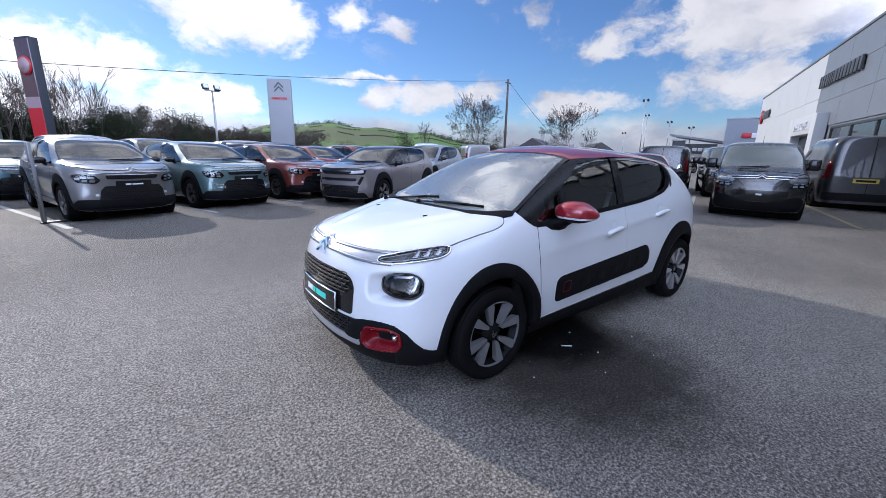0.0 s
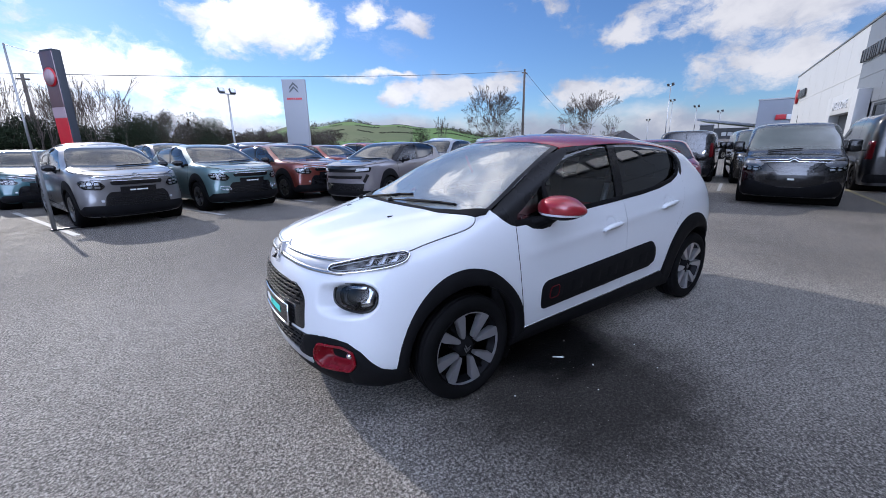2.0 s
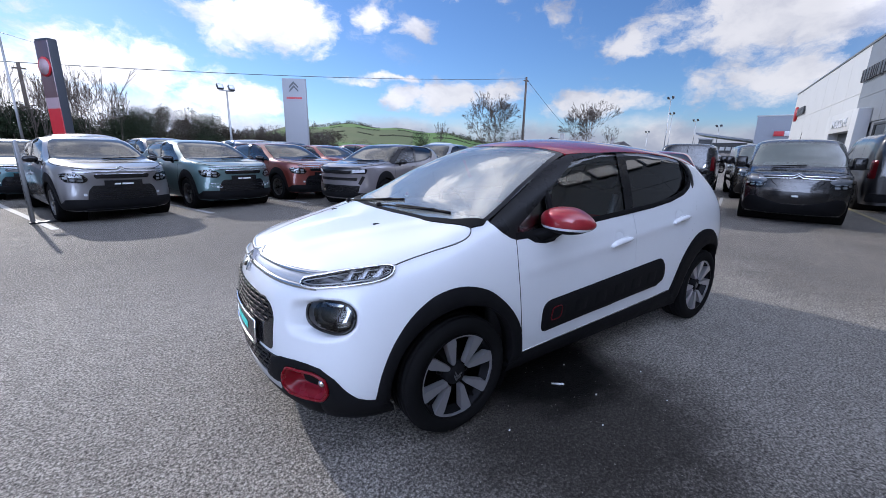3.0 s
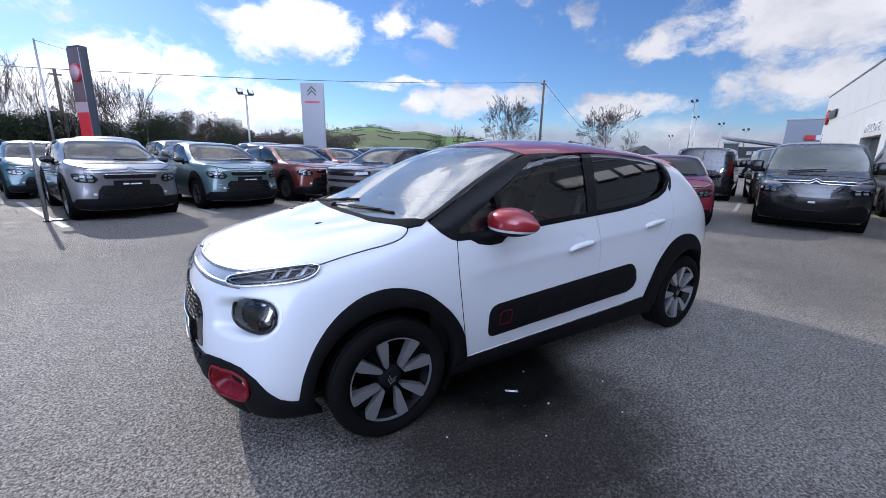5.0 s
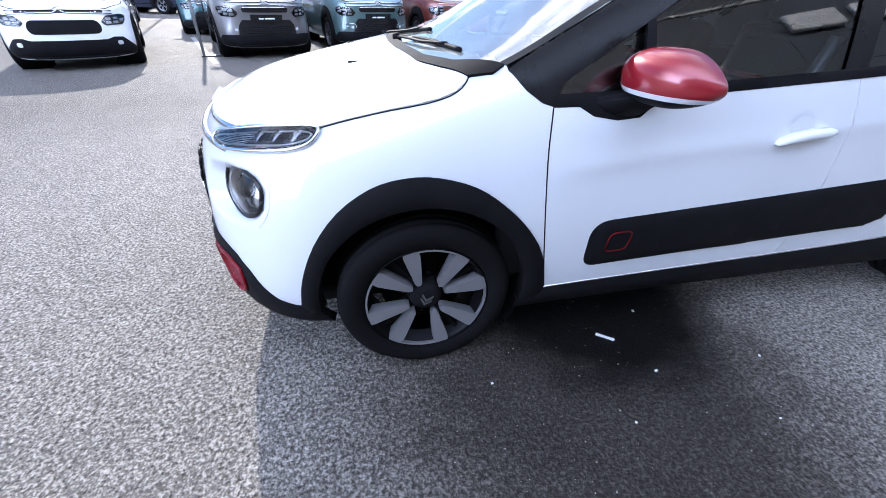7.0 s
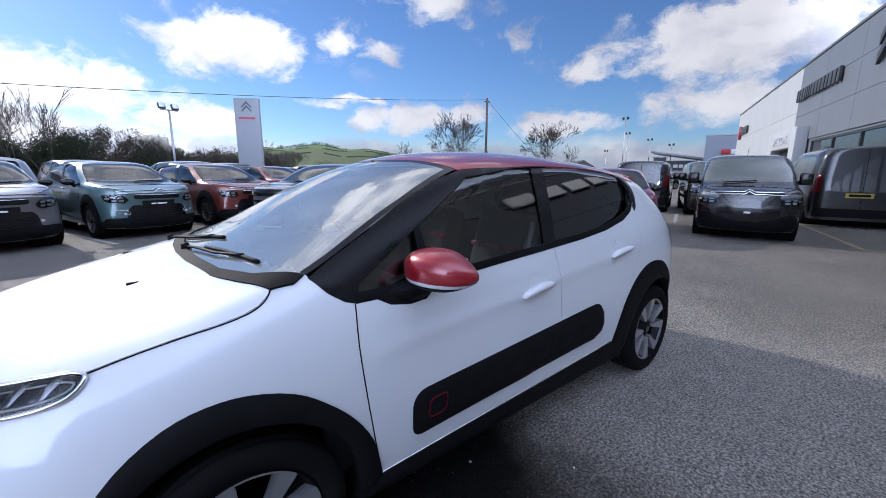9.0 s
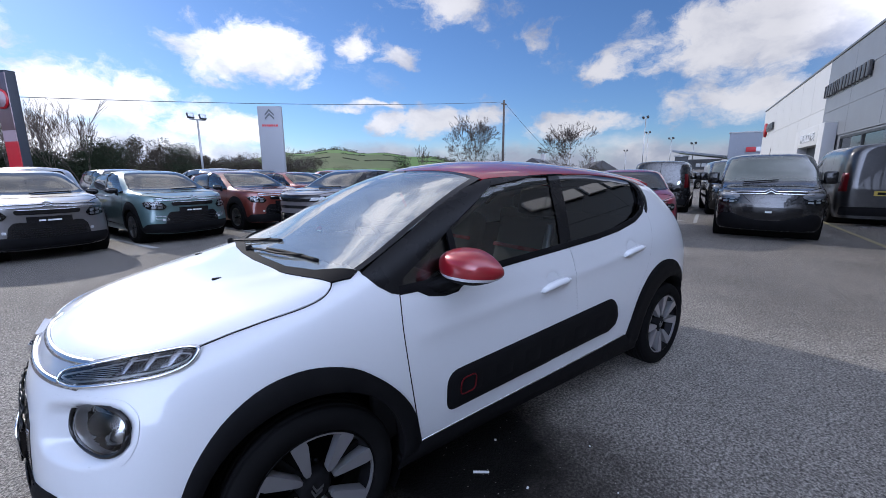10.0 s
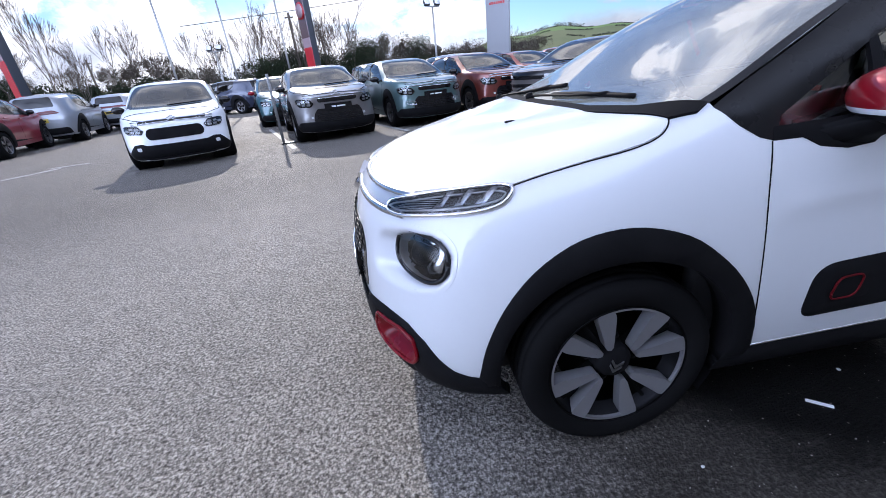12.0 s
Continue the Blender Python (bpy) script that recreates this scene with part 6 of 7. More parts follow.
# ---- vans ----
def van_rails(fo, wb, ro, w, h, bonnet, belt):
    """Rows from the sill up to the roof's middle; each from the nose's middle round the side to the tail's."""
    fx, half = -wb / 2, w / 2
    front, tail = fx - fo, wb / 2 + ro
    ys = (0, .50, .84, .955, .985, .985, .985, .985, .985, .985, .955, .55, 0)
    deep = ((.10, .20, .93), (.02, .34, .97), (0, .55, 1.0), (.012, .80, 1.0), (.05, bonnet - .05, .985))
    rows = []
    for back, z, k in deep:
        xs = (front + back, front + back + .03, front + back + .15, front + back + .40, fx, fx + .45, fx + .9, .05, .7, wb / 2, tail - .12, tail - .02, tail)
        rows.append([(x, y * half * k, z) for x, y in zip(xs, ys)])
    rise = h - belt
    mid, edge = belt + rise * .52, belt + rise * .93
    side = [(.05, .955, belt), (.7, .955, belt), (wb / 2, .955, belt), (tail - .12, .93, belt), (tail - .03, .55, belt), (tail - .01, 0, belt)]
    rows.append([(front + .10, 0, bonnet), (front + .13, .46 * half, bonnet), (front + .26, .80 * half, bonnet + .005), (front + .48, .90 * half, bonnet + .03), (fx, .925 * half, belt - .05), (fx + .34, .935 * half, belt - .01), (fx + .8, .95 * half, belt)] + [(x, y * half, z) for x, y, z in side])
    side = [(.05, .915, mid), (.7, .92, mid), (wb / 2, .92, mid), (tail - .16, .895, mid), (tail - .06, .53, mid), (tail - .04, 0, mid)]
    rows.append([(front + .30, 0, bonnet + .045), (front + .32, .36 * half, bonnet + .045), (front + .42, .60 * half, bonnet + .05), (front + .60, .70 * half, bonnet + .07), (fx + .04, .80 * half, belt + .01), (fx + .36, .88 * half, belt + rise * .22), (fx + .70, .90 * half, mid)] + [(x, y * half, z) for x, y, z in side])
    side = [(fx + .98, .80, edge), (.7, .82, edge + .02), (wb / 2, .82, edge + .02), (tail - .20, .79, edge), (tail - .09, .47, edge), (tail - .08, 0, edge)]
    rows.append([(front + .48, 0, bonnet + .07), (front + .50, .2 * half, bonnet + .07), (front + .56, .34 * half, bonnet + .08), (front + .68, .42 * half, bonnet + .095), (fx + .01, .46 * half, belt + .03), (fx + .30, .58 * half, belt + rise * .22), (fx + .64, .70 * half, mid + .03)] + [(x, y * half, z) for x, y, z in side])
    top = [(fx + 1.02, 0, h - .03), (.7, 0, h), (wb / 2, 0, h), (tail - .24, 0, h - .02), (tail - .14, 0, h - .05), (tail - .10, 0, h - .08)]
    rows.append([(front + .58, 0, bonnet + .08), (front + .60, 0, bonnet + .082), (front + .64, 0, bonnet + .088), (front + .72, 0, bonnet + .10), (fx, 0, belt + .035), (fx + .28, 0, belt + rise * .24), (fx + .62, 0, mid + .05)] + top)
    return rows


def van(name, label, body, m, fo=.89, wb=2.79, ro=.73, w=1.85, h=1.82, front=True, plate=None):
    bonnet, belt = 1.02, 1.15
    rails = van_rails(fo, wb, ro, w, h, bonnet, belt)
    hull = Hull(rails, 10, 9, .75)
    f = morph(fo, wb, ro, w, h, bonnet, belt, .2, .14)
    mp = lambda view, poly: onto(f, view, poly)
    car = empty(name)
    r = .34
    fx, rx, tail = -wb / 2, wb / 2, wb / 2 + ro
    wells = [[(cx + (r + .04) * math.cos(a), r + (r + .04) * math.sin(a)) for a in np.linspace(0, 2 * math.pi, 30)[:-1]] for cx in (fx, rx)]
    xa = f((-1.2, 0, 1))[0]
    part("body", hull.shell([(90, w_, lambda s: s.y < -.4) for w_ in wells]), body, car)
    bm = bmesh.new()
    for cx in (fx, rx):
        lathe(bm, [(r + .05, -w / 2 + .03), (r + .05, w / 2 - .03)], 24, Matrix.Translation((cx, 0, r)))
    box(bm, fx - .5, tail - .15, -.7, .7, .22, .30, .02)
    part("underbody", bm, GAP, car)
    # windscreen and side glass: dark panes bedded in the shell
    zs, zt = belt - .02, h - .13

    def xs(z):
        return fx + .22 + (z - zs) / (zt - zs) * .66
    pane = fillet([(-.82, zs + .06), (.82, zs + .06), (.72, zt + .05), (-.72, zt + .05)], .05)
    part("windscreen", hull.plate(pane, 0, .003, .06, .004), VAN_SCREEN, car, "pale windscreen mirroring the wall")
    part("wiper", hull.tube([(-.45, zs + .03), (.15, zs + .07)], 0, .012, .02, .05, 6), BLACK, car)
    door = fillet([(xs(zs) + .24, zs + .05), (.12, zs + .06), (.12, zt), (xs(zt) + .12, zt), (xs(zs + .15) + .16, zs + .17)], .04)
    pair("door_glass", lambda: hull.plate(door, 90, .003, .08, .004), VAN_GLASS, car)
    if front:
        slide = fillet([(.26, zs + .06), (1.20, zs + .07), (1.20, zt), (.26, zt)], .05)
        pair("side_glass", lambda: hull.plate(slide, 90, .003, .1, .004), VAN_GLASS, car)
        aft = fillet([(1.32, zs + .07), (tail - .22, zs + .10), (tail - .26, zt), (1.32, zt)], .05)
        pair("quarter_glass", lambda: hull.plate(aft, 90, .003, .1, .004), VAN_GLASS, car)
    for x in (fx + .55, .19, 1.26):
        pair("gap", lambda x=x: hull.strip([(x, zt), (x, .45)], 90, .012, .002, .08), GAP, car)
    pair("side_rail", lambda: hull.tube([(.2, zs - .02), (tail - .15, zs - .02)], 90, .012, .003, .1, 5), GAP, car)
    pair("side_strip", lambda: hull.plate(fillet([(fx + .5, .52), (rx - .5, .52), (rx - .5, .62), (fx + .5, .62)], .03), 90, .004, .1, .01, .012, .03), BLACK, car)
    for cx in (fx, rx):
        poly = [(cx + (r + .10) * math.cos(radians(a)), r + (r + .10) * math.sin(radians(a))) for a in np.linspace(-12, 192, 24)] + [(cx + (r + .03) * math.cos(radians(a)), r + (r + .03) * math.sin(radians(a))) for a in np.linspace(192, -12, 24)]
        pair("wheel_arch_trim", lambda poly=poly: hull.plate(poly, 90, .004, .08, .04, .006, .03), BLACK, car)
        for sg in (-1, 1):
            simple_wheel(car, cx, sg * (w / 2 - .12), r, "steel")
    for x, z in ((-.12, belt - .13), (.32, belt - .13)):
        pair("door_handle", lambda x=x, z=z: hull.tube([(x - .09, z), (x + .09, z + .004)], 90, .016, .018, .04, 6), BLACK, car)
    for sg in (-1, 1):
        bm = bmesh.new()
        box(bm, xa + .38, xa + .52, -.11, .11, -.02, .24, .04)
        bmesh.ops.transform(bm, matrix=Matrix.Translation((0, sg * (w / 2 + .10), belt)), verts=bm.verts)
        head = part("door_mirror", bm, GLOSS_BLACK, car)
        bm = bmesh.new()
        rod(bm, (xa + .45, sg * (w / 2 + .03), belt + .04), (xa + .47, sg * (w / 2 - .08), belt), .035, .05, 8)
        part("mirror_foot", bm, BLACK, head)
    bm = bmesh.new()
    rod(bm, (-.1, 0, h - .02), (-.2, 0, h + .16), .006, .003, 6)
    part("aerial", bm, BLACK, car)
    # tail
    for sg in (-1, 1) if front else ():
        g = fillet([(sg * .06, belt + .02), (sg * .70, belt + .02), (sg * .64, h - .18), (sg * .06, h - .18)], .05)
        part("rear_glass", hull.plate(g, 180, .004, .1, .004, .004, .04), VAN_GLASS, car)
    part("gap", hull.strip([(0, h - .1), (0, .5)], 180, .014, .003, .1), GAP, car)
    pair("tail_lamp", lambda: hull.plate(tail_patch(hull, tail, w, belt), 150, .006, .05, .02, .014, .04), TAIL_RED, car, "tall red tail lamp")
    part("rear_bumper", hull.plate(fillet([(-w * .44, .28), (w * .44, .28), (w * .44, .50), (-w * .44, .50)], .05), 180, .03, .1, .06, .012, .05), BLACK, car)
    p = part("rear_plate", hull.plate([(-.30, .78), (.22, .78), (.22, .90), (-.30, .90)], 180, .008, .2, .012), plate or PLATE_YELLOW, car, smooth=False)
    part("bar", hull.plate([(-.24, .81), (.16, .81), (.16, .87), (-.24, .87)], 180, .010, .3, .002), BLACK, p)
    for poly in chevrons(.13):
        part("emblem", hull.plate([(x + .62, z + 1.02) for x, z in poly], 180, .012, .2, .008), CHROME, car, smooth=False)
    car_face(hull, car, mp, "van", body)
    car.matrix_world = m
    return tagged(car, label, "van")


def tail_patch(hull, tail, w, belt):
    """The outline of a tail lamp on the rear corner, seen from the corner."""
    d, e, g = hull.axes(150)
    out = []
    for x, y, z in ((tail - .16, -w / 2, .88), (tail, -w / 2 + .14, .88), (tail, -w / 2 + .13, belt + .20), (tail - .13, -w / 2 + .02, belt + .20)):
        out.append((Vector((x, y, z)).dot(e), z))
    return fillet(out, .03)


def dark_pane(name, a=(0.012, 0.014, 0.014), b=(0.05, 0.055, 0.05)):
    def shade(n):
        at = where(n)
        smear = n.step(n.noise(at, 4, 5, 0.6), 0.4, 0.8)
        return principled(n, Base_Color=n.mix(n.math("MULTIPLY", smear, .3), a, b), Roughness=n.math("MULTIPLY_ADD", smear, .05, .03), Specular_IOR_Level=0.5, IOR=2.1)
    return material(name, shade)


VAN_GLASS = dark_pane("dark_van_glass")
VAN_SCREEN = dark_pane("van_windscreen", (0.07, 0.085, 0.078), (0.12, 0.14, 0.13))
van1 = van("black_people_carrier", "glossy black people carrier with chrome chevron nose", BLACK_PAINT, heading(10.55, 1.03, -163))
van("dark_grey_panel_van", "dark grey panel van seen from behind, yellow plate", GREY_VAN, heading(15.3, -.02, 20), .95, 3.05, .95, 1.92, 2.08, False)
van("black_panel_van", "black panel van seen from behind", BLACK_PAINT, heading(14.9, 5.3, 19), .89, 2.79, .73, 1.85, 1.80, False)
tagged(copy_thing(van1, heading(15.3, 3.1, -156)), "black people carrier behind another of its kind", "van")
van("pale_grey_van", "grey panel van far behind the rows", SILVER, heading(17.5, 20.5, 60), .95, 3.0, .9, 1.92, 1.95, False)
van("white_van", "white panel van far behind the rows", PALE, heading(14.2, 22.0, 60), .95, 3.0, .9, 1.92, 1.95, False)


# ---- the ground ----
def grass(name, a, b, scale=0.2):
    def shade(n):
        at = where(n)
        col = n.mix(n.step(n.noise(at, scale, 6, 0.6), .35, .65), a, b)
        col = n.mix(n.math("MULTIPLY", n.noise(at, scale * 30, 4, 0.6), .5), col, tuple(c * .5 for c in a))
        return principled(n, Base_Color=col, Roughness=.9, Specular_IOR_Level=.2)
    return material(name, shade)


def bark(name, a, b):
    def shade(n):
        at = where(n)
        col = n.mix(n.noise(at, 6, 5, .6), a, b)
        return principled(n, Base_Color=col, Roughness=.9, Specular_IOR_Level=.2, Normal=bump(n, n.noise(at, 30, 4, .6), .6, .02))
    return material(name, shade)


def leafage(name, a, b):
    def shade(n):
        rnd = n.add("ShaderNodeNewGeometry", 8)
        col = n.mix(rnd, a, b)
        return principled(n, Base_Color=col, Roughness=.85, Specular_IOR_Level=.1)
    return material(name, shade)


VERGE = grass("verge_grass", (0.05, 0.075, 0.02), (0.09, 0.10, 0.035), .3)
FIELD = grass("field_grass", (0.048, 0.105, 0.018), (0.075, 0.130, 0.027), .012)
STUBBLE = grass("dull_field", (0.055, 0.075, 0.024), (0.08, 0.09, 0.034), .02)
BARK = bark("bark", (0.045, 0.037, 0.031), (0.085, 0.070, 0.058))
TWIG = bark("twigs", (0.045, 0.036, 0.031), (0.075, 0.059, 0.049))
EVERGREEN = leafage("dark_leaves", (0.006, 0.010, 0.005), (0.020, 0.027, 0.013))
BRAMBLE = leafage("brown_thicket", (0.018, 0.015, 0.011), (0.050, 0.040, 0.028))
LINE_WHITE = plain("line_paint", (0.42, 0.42, 0.40), .7, .5, 9.0, .002)
LINE_YELLOW = plain("yellow_line_paint", (0.36, 0.31, 0.17), .7, .5, 9.0, .002)

ALONG, ACROSS = lot_way(LOT), lot_way(LOT + 90)


def lot(u, v, z=0.0):
    """A place by its distances along and across the rows of the car park."""
    return ALONG * u + ACROSS * v + Vector((0, 0, z))


bm = bmesh.new()
us, vs = (-1800, -34, -20, 0, 20, 45, 75, 1800), (-1800, -40, -20, -8, 0, 8, 20, 33, 1800)
grid = [[bm.verts.new(lot(u, v)) for v in vs] for u in us]
for i in range(len(us) - 1):
    for j in range(len(vs) - 1):
        face = bm.faces.new((grid[i][j], grid[i + 1][j], grid[i + 1][j + 1], grid[i][j + 1]))
        face.material_index = 0 if 0 < i < len(us) - 2 and 0 < j < len(vs) - 2 else 1
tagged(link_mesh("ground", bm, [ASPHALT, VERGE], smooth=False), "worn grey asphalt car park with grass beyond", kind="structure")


def marking(name, pts, w, mat, label):
    """A painted line through the points."""
    bm = bmesh.new()
    poly = ribbon([p[:2] for p in pts], w)
    lo = [bm.verts.new((x, y, .0005)) for x, y in poly]
    hi = [bm.verts.new((x, y, .004)) for x, y in poly]
    n, h = len(poly), len(poly) // 2
    for k in range(n):
        bm.faces.new((lo[k], lo[(k + 1) % n], hi[(k + 1) % n], hi[k]))
    for k in range(h - 1):
        bm.faces.new((hi[k], hi[k + 1], hi[n - 2 - k], hi[n - 1 - k]))
    bmesh.ops.recalc_face_normals(bm, faces=bm.faces)
    return tagged(link_mesh(name, bm, mat, smooth=False), label, kind="structure")


for k, (x, y) in enumerate(((-3.88, 6.62), (-1.57, 7.38), (.62, 8.25), (2.85, 9.1))):
    a = Vector((x, y, 0))
    marking("bay_line", [a, a + ACROSS * 4.8], .1, LINE_WHITE, "worn white parking bay line")
c = Vector((9.0, -1.33, 0))
marking("bay_line", [c + ALONG * 4.9, c], .10, LINE_YELLOW, "pale yellow parking bay line")
marking("bay_line", [c + ACROSS * .05, c - ACROSS * 4.5], .10, LINE_YELLOW, "pale yellow parking bay line")
for a, b in (((10.6, 2.5), (13.2, 3.4)), ((10.9, 2.9), (10.5, 4.0)), ((-9.3, 7.75), (-8.6, 7.95)), ((-9.6, 6.6), (-9.0, 7.6))):
    marking("bay_line", [a, b], .09, LINE_WHITE, "faded white painted line")
for row in range(2):
    for k in range(4):
        p = Vector((12.9, -1.15, 0)) + ALONG * (.7 * row) + ACROSS * (.24 * k - .1)
        marking("painted_bar", [p, p + ALONG * .42], .07, LINE_WHITE, "worn white ground writing")

# ---- showroom ----
CORNER, WALL_DEG, TALL = Vector((19.02, -.28, 0)), 21.9, 7.1
W_ALONG, W_OUT = lot_way(WALL_DEG), lot_way(WALL_DEG + 90)
WALL_AT = Matrix.Translation(CORNER) @ Matrix.Rotation(radians(WALL_DEG), 4, "Z")
PANEL_GREY = plain("grey_panel", (0.17, 0.185, 0.21), .4, .08, .8)
PANEL_WHITE = plain("white_panel", (0.50, 0.51, 0.52), .45, .08, .8)
FASCIA = plain("grey_fascia", (0.072, 0.088, 0.112), .5, .1, .8)
FRAME_DARK = plain("dark_frame", (0.03, 0.032, 0.035), .4)
SIGN_RED = plain("sign_red", (0.34, 0.010, 0.016), .35)
SHOP_GLASS = dark_pane("shop_glass")
SIGN_PALE = plain("sign_pale", (0.86, 0.87, 0.88), .4)
SIGN_DARK = plain("sign_dark", (0.05, 0.052, 0.056), .4)

wall = empty("showroom_wall", WALL_AT)
bm = bmesh.new()
box(bm, -46, 30.0, -12, -.06, 0, TALL - .02)
core = part("wall_core", bm, PANEL_GREY, wall, smooth=False)
tagged(wall, "grey and white panelled car showroom with flat roof", kind="structure")
bm = bmesh.new()
box(bm, -46.1, 30.1, -.10, .05, TALL - .06, TALL + .06, .02)
part("parapet", bm, STEEL, wall)
shared = {}


def panel(x0, x1, z0, z1, mat):
    key = (round(x1 - x0, 2), round(z1 - z0, 2), mat.name)
    if key not in shared:
        b = bmesh.new()
        box(b, .008, x1 - x0 - .008, -.055, 0, .008, z1 - z0 - .008)
        me = bpy.data.meshes.new("panel")
        b.to_mesh(me), b.free()
        me.materials.append(mat)
        shared[key] = me
    o = new("panel", shared[key])
    o.parent = wall
    o.location = (x0, 0, z0)


for k in range(7):
    x0 = 9.7 + k * 2.9
    for z0, z1 in ((0, 2.35), (2.35, 4.7), (4.7, 7.04)):
        panel(x0, x0 + 2.9, z0, z1, PANEL_WHITE)
for k in range(14):
    x0 = 9.7 - (k + 1) * 3.9
    for z0, z1 in ((3.1, 4.42), (4.42, 5.74), (5.74, 7.04)):
        panel(x0, x0 + 3.9, z0, z1, PANEL_GREY if x0 > -5 else FASCIA)
# shop front below the grey panels
for k in range(18):
    x0 = 6.2 - (k + 1) * 2.8
    if x0 < -46:
        break
    bm = bmesh.new()
    box(bm, x0 + .06, x0 + 2.74, -.05, -.03, .35, 2.9)
    pane = part("shop_window", bm, SHOP_GLASS, wall, smooth=False)
    bm = bmesh.new()
    for a, b, c_, d in ((x0 - .0, x0 + .06, .3, 3.0), (x0 + 2.74, x0 + 2.79, .3, 3.0), (x0 + .06, x0 + 2.74, 2.9, 3.0), (x0 + .06, x0 + 2.74, .3, .38)):
        box(bm, a, b, -.06, .02, c_, d)
    part("window_frame", bm, FRAME_DARK, pane, smooth=False)
bm = bmesh.new()
box(bm, -46, 6.3, -.05, .06, 0, .3)
part("plinth", bm, FRAME_DARK, wall, smooth=False)
# entrance portal with its writing
portal = empty("entrance_portal", WALL_AT @ Matrix.Translation((6.9, 0, 0)))
for nm, args in (("jamb", (0, .9, 0, .5, 0, 3.75)), ("jamb", (4.9, 5.8, 0, .5, 0, 3.75)), ("lintel", (.9, 4.9, 0, .5, 2.75, 3.75))):
    bm = bmesh.new()
    box(bm, *args, .02)
    part(nm, bm, PANEL_WHITE, portal)
bm = bmesh.new()
box(bm, .9, 4.9, .02, .06, 0, 2.75)
part("glass_door", bm, SHOP_GLASS, portal, smooth=False)
txt = bpy.data.curves.new("writing", "FONT")
txt.body, txt.size, txt.extrude, txt.align_x = "WELCOME", .62, .02, "CENTER"
word = new("writing", txt)
word.data.materials.append(plain("pale_letters", (0.62, 0.64, 0.67), .4))
word.parent, word.matrix_local = portal, pose(2.9, .52, 3.0, 90, 0, 180)
tagged(portal, "white box portal round the showroom entrance", "entrance")


def sign_bars(name, x0, z0, widths, h, mat, label, gap=.12, depth=.12):
    """Raised letters as plain blocks, fixed to the wall on pins."""
    sign = empty(name, WALL_AT @ Matrix.Translation((x0, 0, z0)))
    x = 0
    for w in widths:
        bm = bmesh.new()
        box(bm, x - w, x, .04, .04 + depth, 0, h, .02)
        box(bm, x - w + .1 * w, x - .9 * w, .0, .05, h * .3, h * .5)
        box(bm, x - .3 * w, x - .2 * w, .0, .05, h * .3, h * .5)
        part("block", bm, mat, sign)
        x -= w + gap
    return tagged(sign, label, "sign")


sign_bars("dealer_sign", 9.55, 5.2, (.14, .26, .26, .28, .14, .14, .12, .34, .28, .28, .34, .26, .34, .34, .26), .60, SIGN_DARK, "row of dark raised letter blocks on the wall", .16)
sign_bars("brand_sign", -5.3, 5.6, (1.05, .3, 1.05, 1.05, 1.05, 1.0, 1.05), .60, SIGN_PALE, "large brushed metal letter blocks on the wall", .29, .14)
sign_bars("brand_sign", 27.2, 4.95, (.3, .34, .34, .34, .3, .34, .34), .62, SIGN_DARK, "small row of letter blocks beside a red disc", .08)
disc = empty("red_disc_sign", WALL_AT @ Matrix.Translation((28.2, 0, 5.2)))
bm = bmesh.new()
rod(bm, (0, 0, 0), (0, .14, 0), .62, .62, 32)
part("disc", bm, SIGN_RED, disc)
tagged(disc, "red disc sign on the white wall", "sign")
# added out of view: keeps bright sky out of the hatchback's side glass
bm = bmesh.new()
box(bm, -40, -6.4, -.5, -.01, TALL + .08, 9.2, .02)
part("raised_parapet", bm, FASCIA, wall, smooth=False)
big = empty("chevron_sign", WALL_AT @ Matrix.Translation((-.6, .03, 5.7)))
for poly in chevrons(1.5):
    bm = bmesh.new()
    slab(bm, [(-x, z) for x, z in poly], .12, 0)
    bmesh.ops.recalc_face_normals(bm, faces=bm.faces)
    part("chevron", bm, SIGN_DARK, big, smooth=False)
tagged(big, "large double chevron emblem on the wall", "sign")


# ---- buildings and fence beyond ----
def block(name, label, x, y, deg, w, d, h, mat, cat="building"):
    b = empty(name, pose(x, y, 0, 0, 0, deg))
    bm = bmesh.new()
    box(bm, -w / 2, w / 2, -d / 2, d / 2, 0, h)
    part("wall", bm, mat, b, smooth=False)
    bm = bmesh.new()
    box(bm, -w / 2 - .1, w / 2 + .1, -d / 2 - .1, d / 2 + .1, h, h + .18, .03)
    part("roof_edge", bm, STEEL, b, smooth=False)
    return tagged(b, label, cat)


grey_hall = block("grey_hall", "grey clad hall with a red and white sign", 66.5, 17.0, 15, 10, 5.2, 6.4, PANEL_GREY)
for k in range(6):
    bm = bmesh.new()
    box(bm, -5.03, -5.0, -2.6 + k * .87, -2.6 + k * .87 + .84, .1, 6.3)
    part("cladding_panel", bm, PANEL_GREY, grey_hall, smooth=False)
bm = bmesh.new()
box(bm, -5.2, -5.04, -.3, .7, 4.0, 4.6, .02)
part("sign", bm, SIGN_RED, grey_hall)
bm = bmesh.new()
box(bm, -5.2, -5.04, -1.6, -.35, 4.0, 4.6, .02)
part("sign", bm, PANEL_WHITE, grey_hall)
dark_hall = empty("dark_showroom", pose(67, 24.0, 0, 0, 0, 15))
bm = bmesh.new()
box(bm, 0, 8, -3.0, 2.2, 0, 3.4)
part("wall", bm, FRAME_DARK, dark_hall, smooth=False)
bm = bmesh.new()
vsq = [bm.verts.new(p) for p in ((-1.2, -3.6, 3.5), (9, -3.6, 3.5), (9, 3.4, 4.6), (-1.2, 3.4, 4.6), (-1.2, -3.6, 3.8), (9, -3.6, 3.8), (9, 3.4, 4.9), (-1.2, 3.4, 4.9))]
